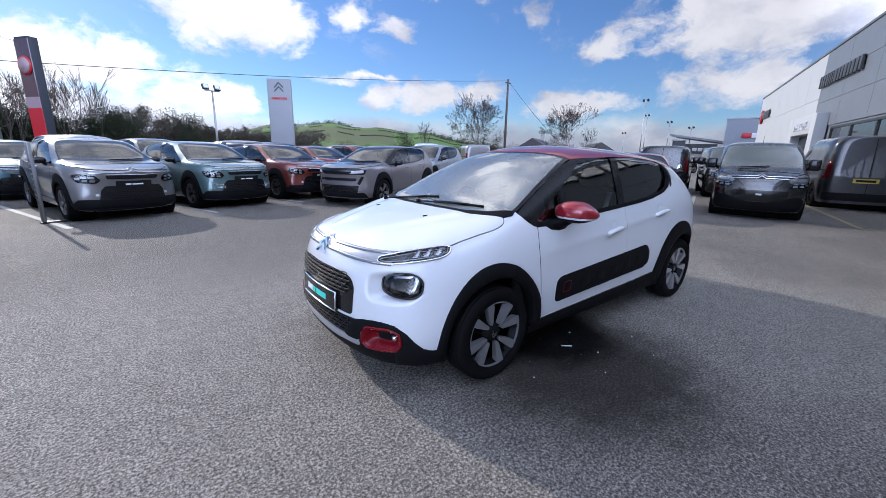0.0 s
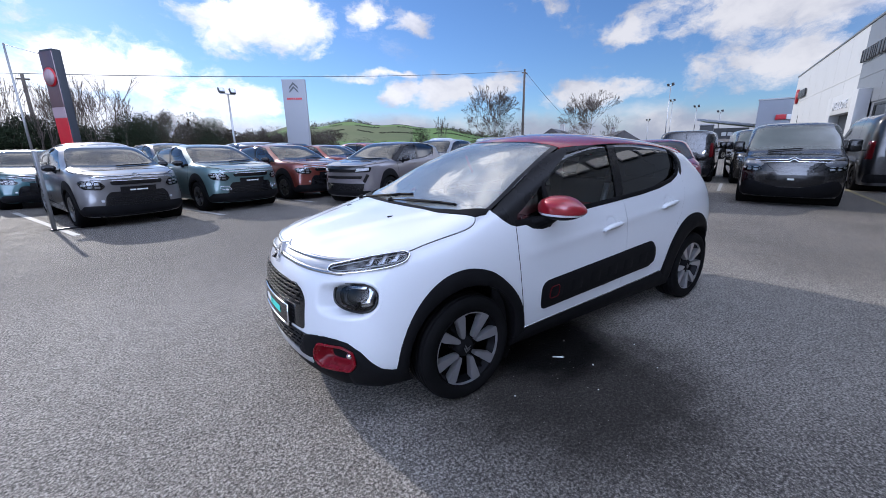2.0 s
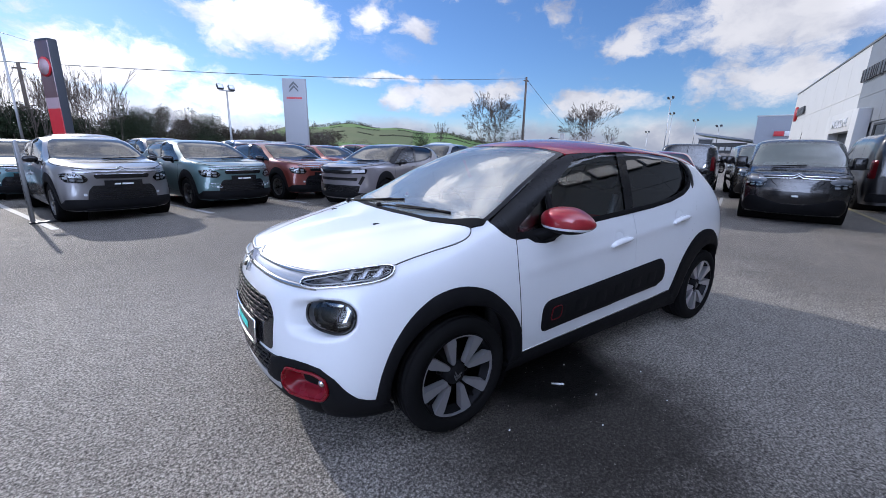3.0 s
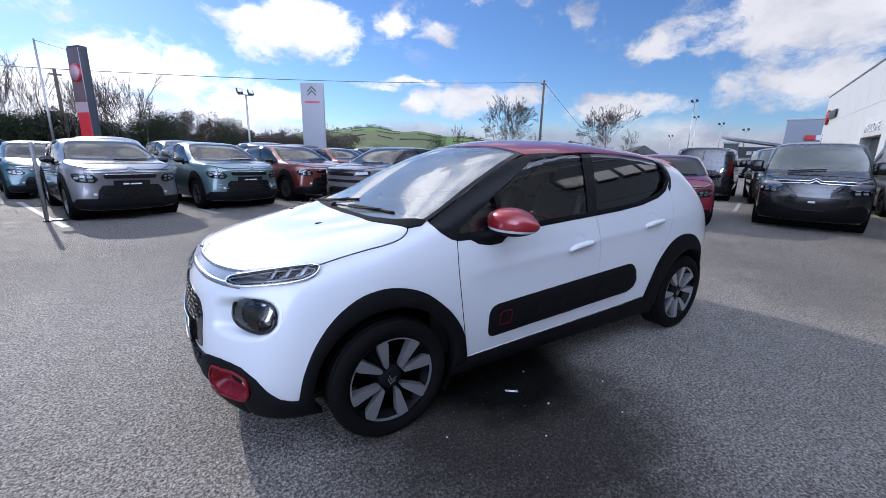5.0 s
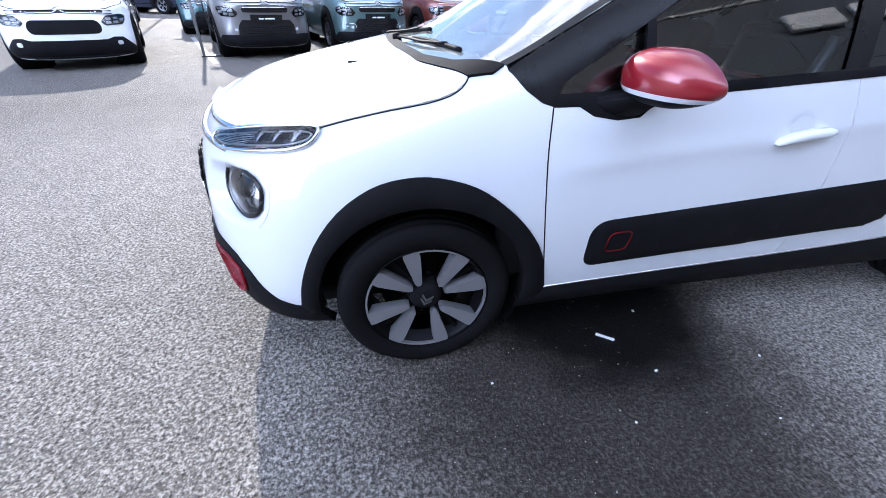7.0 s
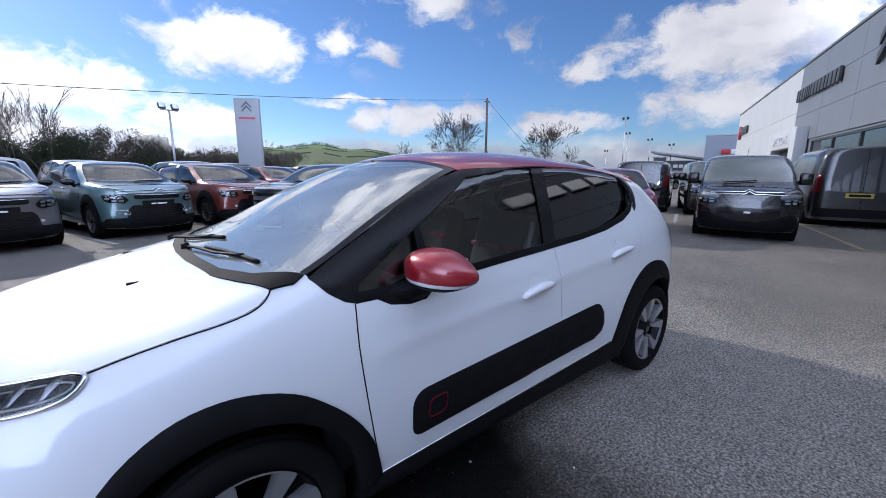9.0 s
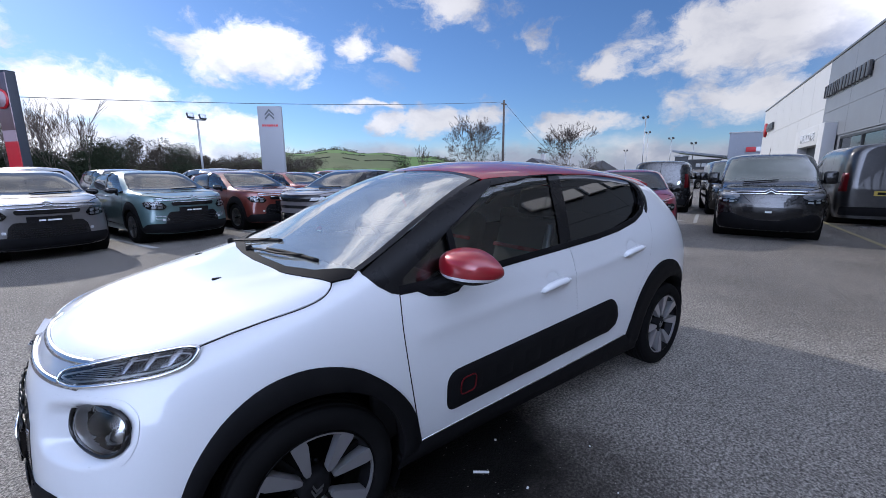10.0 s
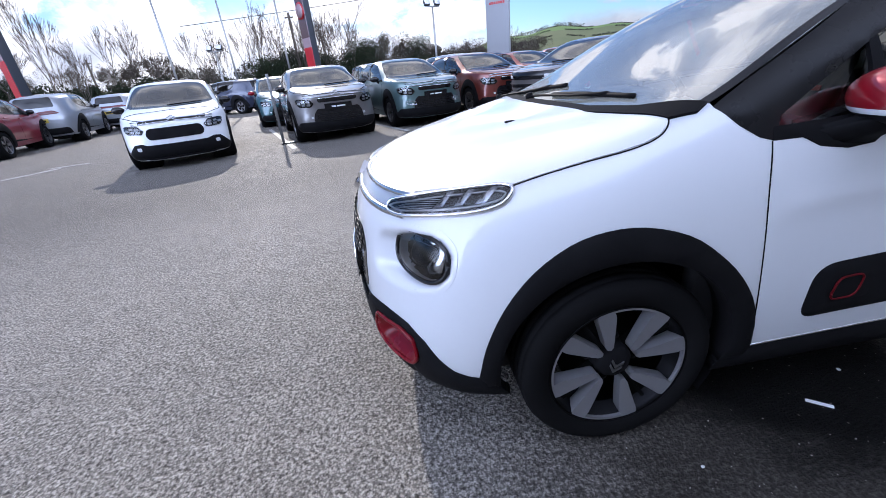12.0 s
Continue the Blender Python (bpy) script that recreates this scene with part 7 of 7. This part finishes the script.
for q in ((0, 1, 2, 3), (4, 5, 6, 7), (0, 1, 5, 4), (1, 2, 6, 5), (2, 3, 7, 6), (3, 0, 4, 7)):
    bm.faces.new([vsq[i] for i in q])
bmesh.ops.recalc_face_normals(bm, faces=bm.faces)
part("canopy", bm, PANEL_GREY, dark_hall, smooth=False)
for k in range(3):
    bm = bmesh.new()
    box(bm, -.1, -.02, -1.9 + k * .75, -1.3 + k * .75, 2.3, 2.8, .02)
    part("sign_block", bm, PANEL_WHITE, dark_hall)
tagged(dark_hall, "dark car showroom with sloping pale canopy", "building")
slabsign = block("black_totem", "black sign pylon with pale bars", 56.5, 22.0, 15, .5, 1.5, 3.5, FRAME_DARK, "sign")
bm = bmesh.new()
box(bm, -.28, -.25, -.45, .45, 2.5, 2.8)
part("bar", bm, PANEL_WHITE, slabsign, smooth=False)
FENCE_WOOD = plain("grey_fence_wood", (0.20, 0.175, 0.15), .85, .4, 2.0, .003)
fence = empty("board_fence", pose(41, 22.5, 0, 0, 0, -30))
for k in range(90):
    o = new("fence_board", shared.setdefault("board", None) or bpy.data.meshes.new("fence_board"))
    if shared["board"] is None:
        b = bmesh.new()
        box(b, 0, .15, -.012, .012, .05, 1.75)
        b.to_mesh(o.data), b.free()
        o.data.materials.append(FENCE_WOOD)
        shared["board"] = o.data
    o.parent, o.location = fence, (k * .165, 0, random.uniform(-.02, .02))
for k in range(6):
    bm = bmesh.new()
    box(bm, k * 2.9 - .05, k * 2.9 + .05, .02, .12, 0, 1.8)
    part("post", bm, FENCE_WOOD, fence, smooth=False)
tagged(fence, "weathered grey board fence", "fence")
ROOF_SLATE = plain("roof_slate", (0.06, 0.055, 0.055), .7, .3, 1.0)
RENDER_WALL = plain("rendered_wall", (0.32, 0.30, 0.28), .8, .2, .5)
for x, y, deg, w, h in ((45.5, 37.0, 30, 11, 1.5), (56.0, 34.5, 40, 14, 1.2)):
    house = empty("house", pose(x, y, 0, 0, 0, deg))
    bm = bmesh.new()
    box(bm, -w / 2, w / 2, -3, 3, 0, h)
    part("wall", bm, RENDER_WALL, house, smooth=False)
    bm = bmesh.new()
    q = [bm.verts.new(p) for p in ((-w / 2 - .3, -3.4, h - .1), (w / 2 + .3, -3.4, h - .1), (w / 2 + .3, 3.4, h - .1), (-w / 2 - .3, 3.4, h - .1), (-w / 2 - .3, 0, h + 2.0), (w / 2 + .3, 0, h + 2.0))]
    for f_ in ((0, 1, 5, 4), (2, 3, 4, 5), (0, 4, 3), (1, 2, 5), (0, 3, 2, 1)):
        bm.faces.new([q[i] for i in f_])
    part("roof", bm, ROOF_SLATE, house, smooth=False)
    for cx in (w * .3,):
        bm = bmesh.new()
        box(bm, cx - .35, cx + .35, -.3, .3, h + 1.4, h + 2.9, .02)
        part("chimney", bm, RENDER_WALL, house, smooth=False)
    for k in (-1, 1):
        bm = bmesh.new()
        box(bm, k * w * .25 - .5, k * w * .25 + .5, -3.05, -2.98, .4, 1.05)
        part("window", bm, SHOP_GLASS, house, smooth=False)
    tagged(house, "low house with dark slate roof and chimneys", "house")


# ---- masts, pylons, posts ----
def totem(name, label, x, y, deg, w, t, h, body):
    s = empty(name, pose(x, y, 0, 0, 0, deg))
    bm = bmesh.new()
    box(bm, -w / 2, w / 2, -t / 2, t / 2, 0, h, .03)
    part("slab", bm, body, s)
    return tagged(s, label, "sign")


TOTEM_PALE = plain("totem_silver", (0.18, 0.185, 0.195), .45, .1, 1.0)
PINK_GREY = plain("pinkish_grey_panel", (0.24, 0.17, 0.18), .45, .1, 1.0)
TOTEM_SIDE = plain("totem_dark", (0.022, 0.025, 0.032), .5, .2, 1.0, 0, .2)
pale_totem = totem("silver_totem", "tall silver sign pylon with chevrons and red bar", 6.05, 28.4, -33, 1.62, .3, 6.15, TOTEM_PALE)
for poly in chevrons(.62):
    bm = bmesh.new()
    slab(bm, [(x, z + 5.5) for x, z in poly], -.18, -.14)
    bmesh.ops.recalc_face_normals(bm, faces=bm.faces)
    part("chevron", bm, SIGN_DARK, pale_totem, smooth=False)
for k in range(7):
    bm = bmesh.new()
    box(bm, -.54 + k * .157, -.54 + k * .157 + .125, -.18, -.14, 4.78, 4.92)
    part("letter_block", bm, SIGN_RED, pale_totem, smooth=False)
for x, y, deg, h in ((-5.88, 23.6, -53, 5.85), (-17.7, 18.9, -40, 6.3)):
    red = totem("red_totem", "tall dark sign pylon with red face and pale disc", x, y, deg, .86, .36, h, TOTEM_SIDE)
    bm = bmesh.new()
    box(bm, -.42, .42, -.21, -.17, .1, h * .50)
    part("red_face", bm, SIGN_RED, red, smooth=False)
    bm = bmesh.new()
    box(bm, -.42, .42, -.21, -.17, h * .54, h - .1)
    part("grey_face", bm, CRIMSON_ROOF, red, smooth=False)
    bm = bmesh.new()
    rod(bm, (0, -.20, h * .80), (0, -.25, h * .80), .41, .41, 28)
    part("disc", bm, SIGN_RED, red)
    bm = bmesh.new()
    rod(bm, (0, -.25, h * .80), (0, -.27, h * .80), .33, .33, 28)
    part("disc_face", bm, PINK_GREY, red)
    bm = bmesh.new()
    box(bm, -.42, .42, -.215, -.18, h * .50, h * .58)
    part("pale_band", bm, PINK_GREY, red, smooth=False)


def lamp_mast(name, x, y, h, heads=2, deg=0, label="grey lighting mast with flood lamps", spread=.32):
    mast = empty(name, pose(x, y, 0, 0, 0, deg))
    bm = bmesh.new()
    rod(bm, (0, 0, 0), (0, 0, h), .07, .045, 10)
    part("pole", bm, STEEL, mast)
    bm = bmesh.new()
    box(bm, -spread - .1, spread + .1, -.03, .03, h - .03, h + .03)
    part("crossarm", bm, STEEL, mast)
    for k in range(heads):
        hx = (-spread + 2 * spread * k / max(1, heads - 1)) if heads > 1 else .2
        bm = bmesh.new()
        box(bm, -.17, .17, -.07, .07, 0, .30, .03)
        bmesh.ops.transform(bm, matrix=pose(hx, -.02, h + .05, -28, 0, 0), verts=bm.verts)
        lamp = part("flood_lamp", bm, FRAME_DARK, mast)
        bm = bmesh.new()
        box(bm, -.14, .14, -.085, -.075, .03, .27)
        bmesh.ops.transform(bm, matrix=pose(hx, -.02, h + .05, -28, 0, 0), verts=bm.verts)
        part("lamp_glass", bm, LAMP_FACE, lamp)
    return tagged(mast, label, "lamp")


lamp_mast("flood_mast", 1.15, 24.2, 4.45, deg=20)
lamp_mast("flood_mast", -12.05, 26.5, 3.4, deg=-10)
lamp_mast("flood_mast", 37.5, 26.0, 4.9, deg=50)
for x, y, h in ((52.0, 25.0, 8.4), (65.7, 31.3, 7.8), (67.1, 28.2, 6.7), (68.3, 25.3, 5.8), (75, 40, 5.6)):
    lamp_mast("street_lamp", x, y, h, 2, 65, "tall street lamp with twin heads", .42)
for x, y, h in ((-7.4, 24.1, 6.05), (-10.15, 23.4, 6.0), (-12.85, 22.4, 6.2)):
    flag = empty("flagpole", pose(x, y, 0))
    bm = bmesh.new()
    rod(bm, (0, 0, 0), (0, 0, h), .06, .035, 10)
    part("pole", bm, STEEL, flag)
    bm = bmesh.new()
    rod(bm, (0, 0, h - .05), (1.15, -.1, h - .35), .012, .008, 6)
    part("arm", bm, STEEL, flag)
    bm = bmesh.new()
    box(bm, -.12, .12, -.12, .12, 0, .05, .01)
    part("foot", bm, STEEL, flag)
    tagged(flag, "slim white flagpole with a bare swing arm", "flagpole")


def wood_pole(x, y, h):
    pole = empty("telegraph_pole", pose(x, y, 0))
    bm = bmesh.new()
    rod(bm, (0, 0, 0), (0, 0, h), .14, .10, 10)
    part("pole", bm, BARK, pole)
    bm = bmesh.new()
    box(bm, -.35, .35, -.05, .05, h - .4, h - .3)
    part("crossarm", bm, BARK, pole)
    return tagged(pole, "weathered wooden telegraph pole", "pole")


wood_pole(28.7, 27.9, 8.75), wood_pole(-9.4, 37.5, 6.6), wood_pole(-34, 50, 5.6)


def cable(a, b, sag, label="thin black overhead cable"):
    cu = bpy.data.curves.new("cable", "CURVE")
    cu.dimensions, cu.bevel_depth = "3D", .018
    sp = cu.splines.new("POLY")
    sp.points.add(24)
    for k in range(25):
        t = k / 24
        p = Vector(a).lerp(Vector(b), t) - Vector((0, 0, sag * 4 * t * (1 - t)))
        sp.points[k].co = (*p, 1)
    ob = new("cable", cu)
    cu.materials.append(FRAME_DARK)
    return tagged(ob, label, "cable")


cable((28.7, 27.9, 8.6), (-14.0, 27.6, 5.0), .45)
cable((28.7, 27.9, 8.6), (46, 33, 2.5), .3)

for x, y, h in ((-4.29, 7.46, 1.41), (-6.38, 13.88, 1.36)):
    post = empty("sign_post", pose(x, y, 0, 0, 0, LOT))
    bm = bmesh.new()
    box(bm, -.025, .025, -.07, .07, .03, h, .012)
    part("upright", bm, STEEL, post)
    bm = bmesh.new()
    box(bm, -.05, .42, -.06, .06, 0, .03, .008)
    part("foot_plate", bm, FRAME_DARK, post)
    bm = bmesh.new()
    for k in range(9):
        box(bm, -.029, -.025, -.035, .035, .35 + k * .09, .35 + k * .09 + .055)
    part("writing", bm, FRAME_DARK, post, smooth=False)
    tagged(post, "narrow grey aluminium sign post on a black foot", "post")

# scraps on the asphalt
for x, y, deg, l, w in ((-.514, -.844, -38, .075, .013), (-.30, -.72, 80, .012, .010), (-.413, -1.04, 25, .014, .009), (-1.05, -.98, 10, .009, .008), (.05, -1.05, 50, .010, .007), (-.62, -1.22, 120, .008, .007), (-.12, -1.3, 0, .007, .006)):
    bm = bmesh.new()
    box(bm, -l / 2, l / 2, -w / 2, w / 2, 0, .004, .001)
    ob = link_mesh("litter", bm, PALE_INK, smooth=False)
    ob.matrix_world = pose(x, y, .0005, 0, 0, deg)
    tagged(ob, "small white scrap lying on the asphalt", "litter")


# ---- trees, hedges, hill ----
def tube_branch(verts, faces, a, b, r0, r1, seg=4):
    d = (b - a)
    if d.length < 1e-5:
        return
    q = d.to_track_quat("Z", "Y")
    i = len(verts)
    for p, r in ((a, r0), (b, r1)):
        for k in range(seg):
            t = 2 * math.pi * k / seg
            verts.append(p + q @ Vector((r * math.cos(t), r * math.sin(t), 0)))
    for k in range(seg):
        faces.append((i + k, i + (k + 1) % seg, i + seg + (k + 1) % seg, i + seg + k))


def grow(rng, height, spread, stems, forks, fine):
    """A bare tree: stems that fork again and again; the thick wood of each stem and the twigs apart."""
    woods, twig = [], ([], [])

    def shoot(p, d, length, r, level):
        steps = 3 if level < 2 else 2
        for s in range(steps):
            d = (d + Vector((rng.gauss(0, .07), rng.gauss(0, .07), rng.uniform(.0, .07)))).normalized()
            q = p + d * (length / steps)
            tube_branch(*(woods[-1] if level < 3 else twig), p, q, r, max(r * .86, fine), 5 if level == 0 else 3)
            r, p = max(r * .86, fine), q
            if level and level < forks and rng.random() < .45:
                shoot(p, bend(d, spread * 1.3), length * rng.uniform(.35, .55), r * .5, min(level + 2, forks))
        if level < forks:
            for _ in range(2 if rng.random() < .55 else 3):
                shoot(p, bend(d, spread), length * rng.uniform(.62, .86), r * .66, level + 1)

    def bend(d, k):
        t = rng.uniform(0, 2 * math.pi)
        o = d.orthogonal().normalized()
        return (d + (o * math.cos(t) + d.cross(o) * math.sin(t)) * k * rng.uniform(.6, 1.2)).normalized()
    for k in range(stems):
        woods.append(([], []))
        base = Vector((rng.gauss(0, .25), rng.gauss(0, .25), -.1)) if stems > 1 else Vector((0, 0, -.1))
        lean = Vector((rng.gauss(0, .10), rng.gauss(0, .10), 1)).normalized() if stems > 1 else Vector((0, 0, 1))
        shoot(base, lean, height * rng.uniform(.24, .30), height * (.011 if stems == 1 else .007), 0)
    return woods, twig


def from_lists(name, data, mat, parent):
    me = bpy.data.meshes.new(name)
    me.from_pydata(data[0], [], data[1])
    me.materials.append(mat)
    ob = new(name, me)
    ob.parent = parent
    return ob


def bare_tree(seed, height, spread, stems=1, forks=6, fine=.008, ivy=False):
    rng = random.Random(seed)
    tree = empty("tree")
    woods, twig = grow(rng, height, spread, stems, forks, fine)
    for wood in woods:
        from_lists("trunk", wood, BARK, tree)
    from_lists("crown", twig, TWIG, tree)
    if ivy:
        data = leaf_cloud(rng, [(Vector((rng.gauss(0, .12), rng.gauss(0, .12), rng.uniform(.2, height * .45))), .24) for _ in range(14)], 60, .05)
        from_lists("ivy", data, EVERGREEN, tree)
    return tree


def leaf_cloud(rng, balls, per, size):
    """Many small leaves strewn through clumps: each a tilted four-sided blade."""
    verts, faces = [], []
    for c, r in balls:
        for _ in range(per):
            d = Vector((rng.gauss(0, 1), rng.gauss(0, 1), rng.gauss(0, 1))).normalized()
            p = c + d * r * rng.uniform(.35, 1.05) ** .6
            u = Vector((rng.uniform(-1, 1), rng.uniform(-1, 1), rng.uniform(-1, 1))).normalized()
            v = u.orthogonal().normalized()
            s = size * rng.uniform(.6, 1.4)
            i = len(verts)
            verts += [p - u * s, p + v * s * .55, p + u * s, p - v * s * .55]
            faces.append((i, i + 1, i + 2, i + 3))
    return verts, faces


TREES = [bare_tree(3, 6.6, .42, 1, 6, .008), bare_tree(8, 7.4, .20, 2, 5, .008, True), bare_tree(21, 6.0, .50, 2, 7, .0072), bare_tree(34, 8.0, .15, 3, 5, .008), bare_tree(47, 7.6, .21, 5, 4, .0085), bare_tree(52, 7.0, .24, 4, 4, .0085)]


def plant(k, x, y, s, turn, label):
    t = copy_thing(TREES[k], pose(x, y, 0, 0, 0, turn))
    t.scale = (s, s, s)
    return tagged(t, label, "tree", "bare trees round the car park")


rng = random.Random(5)
for k, x, y, s in ((2, 27.3, 31.0, 1.36), (0, 29.4, 31.8, .85), (2, 34.2, 24.0, 1.2), (0, 36.5, 22.9, .66), (0, 31.5, 30.5, .6), (3, 24.5, 36.5, .62), (0, 23.0, 38.0, .55)):
    plant(k, x, y, s, rng.uniform(0, 360), "bare winter tree behind the car park")
for k in range(22):
    a = radians(96 + k * 2.4 + rng.uniform(-.8, .8))
    R = rng.uniform(32, 42)
    plant(rng.choice((1, 3, 4, 5)), -2.2 + R * math.cos(a), -2 + R * math.sin(a), rng.uniform(.68, 1.02), rng.uniform(0, 360), "slender bare tree in the far hedge")
for k in range(9):
    a = radians(150 - k * 4.4 + rng.uniform(-1, 1))
    R = rng.uniform(48, 60)
    plant(rng.choice((0, 2)), -2.2 + R * math.cos(a), -2 + R * math.sin(a), rng.uniform(.6, .9), rng.uniform(0, 360), "bare tree in the far hedge")
for k in range(14):
    a = radians(93 - k * 1.7 + rng.uniform(-.5, .5))
    R = rng.uniform(42, 48)
    plant(rng.choice((2, 0)), -2.9 + R * math.cos(a), -2.4 + R * math.sin(a), rng.uniform(.5, .68), rng.uniform(0, 360), "low bare tree above the hedge")
for k, x, y, sc in ((4, -9.6, 33.4, .98), (5, -8.1, 35.8, 1.0), (4, -6.6, 34.4, 1.0), (5, -4.6, 35.6, .98), (2, -.1, 42.4, .75), (2, 1.9, 43.8, .7), (5, -12.6, 35.4, .95)):
    plant(k, x, y, sc, rng.uniform(0, 360), "round-crowned bare tree above the dark hedge")
plant(0, -5.6, 30.0, .85, 40, "bare tree behind the red sign pylon"), plant(1, -3.9, 31, .8, 90, "bare tree behind the red sign pylon")
for t in TREES:
    for o in (*t.children_recursive, t):
        bpy.data.objects.remove(o)


def hedge(label, line, h, w, per_m, mat, seed, leaf=.10, rough=.5):
    """A ragged hedge along a line of points."""
    rng = random.Random(seed)
    balls = []
    pts = [Vector((*p, 0)) for p in line]
    for a, b in zip(pts, pts[1:]):
        n = int((b - a).length * per_m)
        for k in range(n):
            p = a.lerp(b, rng.random()) + Vector((rng.gauss(0, w * .35), rng.gauss(0, w * .35), 0))
            top = h * (1 + rough * (noise.noise(p * .16) + .5 * noise.noise(p * .6)))
            p.z = rng.uniform(.2, max(.5, top))
            balls.append((p, rng.uniform(.35, .7)))
    ob = from_lists("hedge", leaf_cloud(rng, balls, 170, leaf * .40), mat, None)
    ob.parent = None
    return tagged(ob, label, "hedge", kind="stuff")


hedge("dark overgrown hedge along the car park", [(-34, 30), (-22, 31), (-12, 33)], 2.0, 1.6, 20, EVERGREEN, 11, .16)
hedge("dark overgrown hedge along the car park", [(-12, 33), (-4, 34.5)], 2.9, 1.6, 26, EVERGREEN, 1, .16)
hedge("brown bramble hedge along the car park", [(-60, 34), (-34, 37), (-12, 38), (-2, 39), (9, 42)], 3.2, 1.8, 14, BRAMBLE, 2, .14)
hedge("dark hedge with brambles", [(-4, 34.5), (3, 38), (9, 42), (15, 44)], 3.2, 1.4, 20, BRAMBLE, 3, .14)
hedge("dark evergreen shrub", [(-3.9, 30.5), (-2.6, 30.8)], 3.5, .7, 40, EVERGREEN, 4, .10, .2)
hedge("dark evergreen shrub", [(.2, 34.5), (1.4, 34.8)], 3.2, .7, 40, EVERGREEN, 5, .10, .2)
hedge("dark pointed conifer shrub", [(21.2, 37.4), (22.6, 37.0)], 3.4, .6, 22, EVERGREEN, 6, .10, .3)
hedge("scrub below the trees", [(16, 43), (24, 38), (30, 33), (36, 27), (40, 23.5)], 2.2, 1.2, 7, BRAMBLE, 7, .12)
hedge("dark evergreen shrub", [(27.6, 30.6), (29.8, 30.0)], 3.6, .7, 16, EVERGREEN, 8, .10, .3)


def hill():
    bm = bmesh.new()
    rows = []
    az = np.linspace(-60, 62, 90)
    for R in (110, 150, 200, 260, 310, 350, 385, 410, 470, 600):
        row = []
        for a in az:
            crest = 19.5 * (.35 + .65 * blend(6, 15, a)) * (1 - blend(30, 48, a)) * (.75 + .25 * blend(-40, 5, a)) + 1.6 * math.sin(a * .35) + 1.2 * math.sin(a * .9 + 1) + 3
            rise = blend(90, 410, R) ** 1.2
            fall = 1 - .35 * blend(410, 600, R)
            t = radians(a)
            row.append(bm.verts.new((R * math.sin(t), R * math.cos(t), -.3 + crest * rise * fall + .6 * noise.noise(Vector((a * .2, R * .02, 0))))))
        rows.append(row)
    for i in range(len(rows) - 1):
        for j in range(len(az) - 1):
            f = bm.faces.new((rows[i][j], rows[i][j + 1], rows[i + 1][j + 1], rows[i + 1][j]))
            f.material_index = 0 if (j // 11 + i // 2) % 3 else 1
    bmesh.ops.recalc_face_normals(bm, faces=bm.faces)
    ob = link_mesh("hill", bm, [FIELD, STUBBLE])
    tagged(ob, "low green hill of fields behind the town", kind="structure")
    tree = BVHTree.FromObject(ob, bpy.context.evaluated_depsgraph_get())

    def on(a, R):
        t = radians(a)
        hit = tree.ray_cast(Vector((R * math.sin(t), R * math.cos(t), 200)), Vector((0, 0, -1)))[0]
        return hit or Vector((R * math.sin(t), R * math.cos(t), 0))
    rng = random.Random(9)
    balls = []
    for R in (262, 310, 360):
        for k in range(420):
            a = -12 + 59 * k / 420 + rng.uniform(-.1, .1)
            if noise.noise(Vector((a * .35, R * .1, 0))) > -.12:
                p = on(a, R + rng.uniform(-.6, .6) + 6 * math.sin(a * .4))
                balls.append((p + Vector((0, 0, .2)), rng.uniform(.25, .5) * (2.2 if rng.random() < .05 else 1)))
    for a0, a1, R, n in ((-60, -10, 300, 170), (17, 25, 408, 110), (7, 11, 405, 30), (-10, 6, 330, 120), (36, 52, 300, 200), (-60, 4, 190, 200), (44, 60, 200, 160)):
        for k in range(n):
            p = on(rng.uniform(a0, a1), R + rng.uniform(-8, 8))
            balls.append((p + Vector((0, 0, rng.uniform(.5, 3.0))), rng.uniform(1.0, 2.0)))
    wood = from_lists("far_woods", leaf_cloud(rng, balls, 22, .42), BRAMBLE_FAR, None)
    tagged(wood, "dark hedgerows and woods on the hill", "woods", kind="stuff")


BRAMBLE_FAR = leafage("far_wood", (0.022, 0.026, 0.016), (0.065, 0.060, 0.040))
hill()
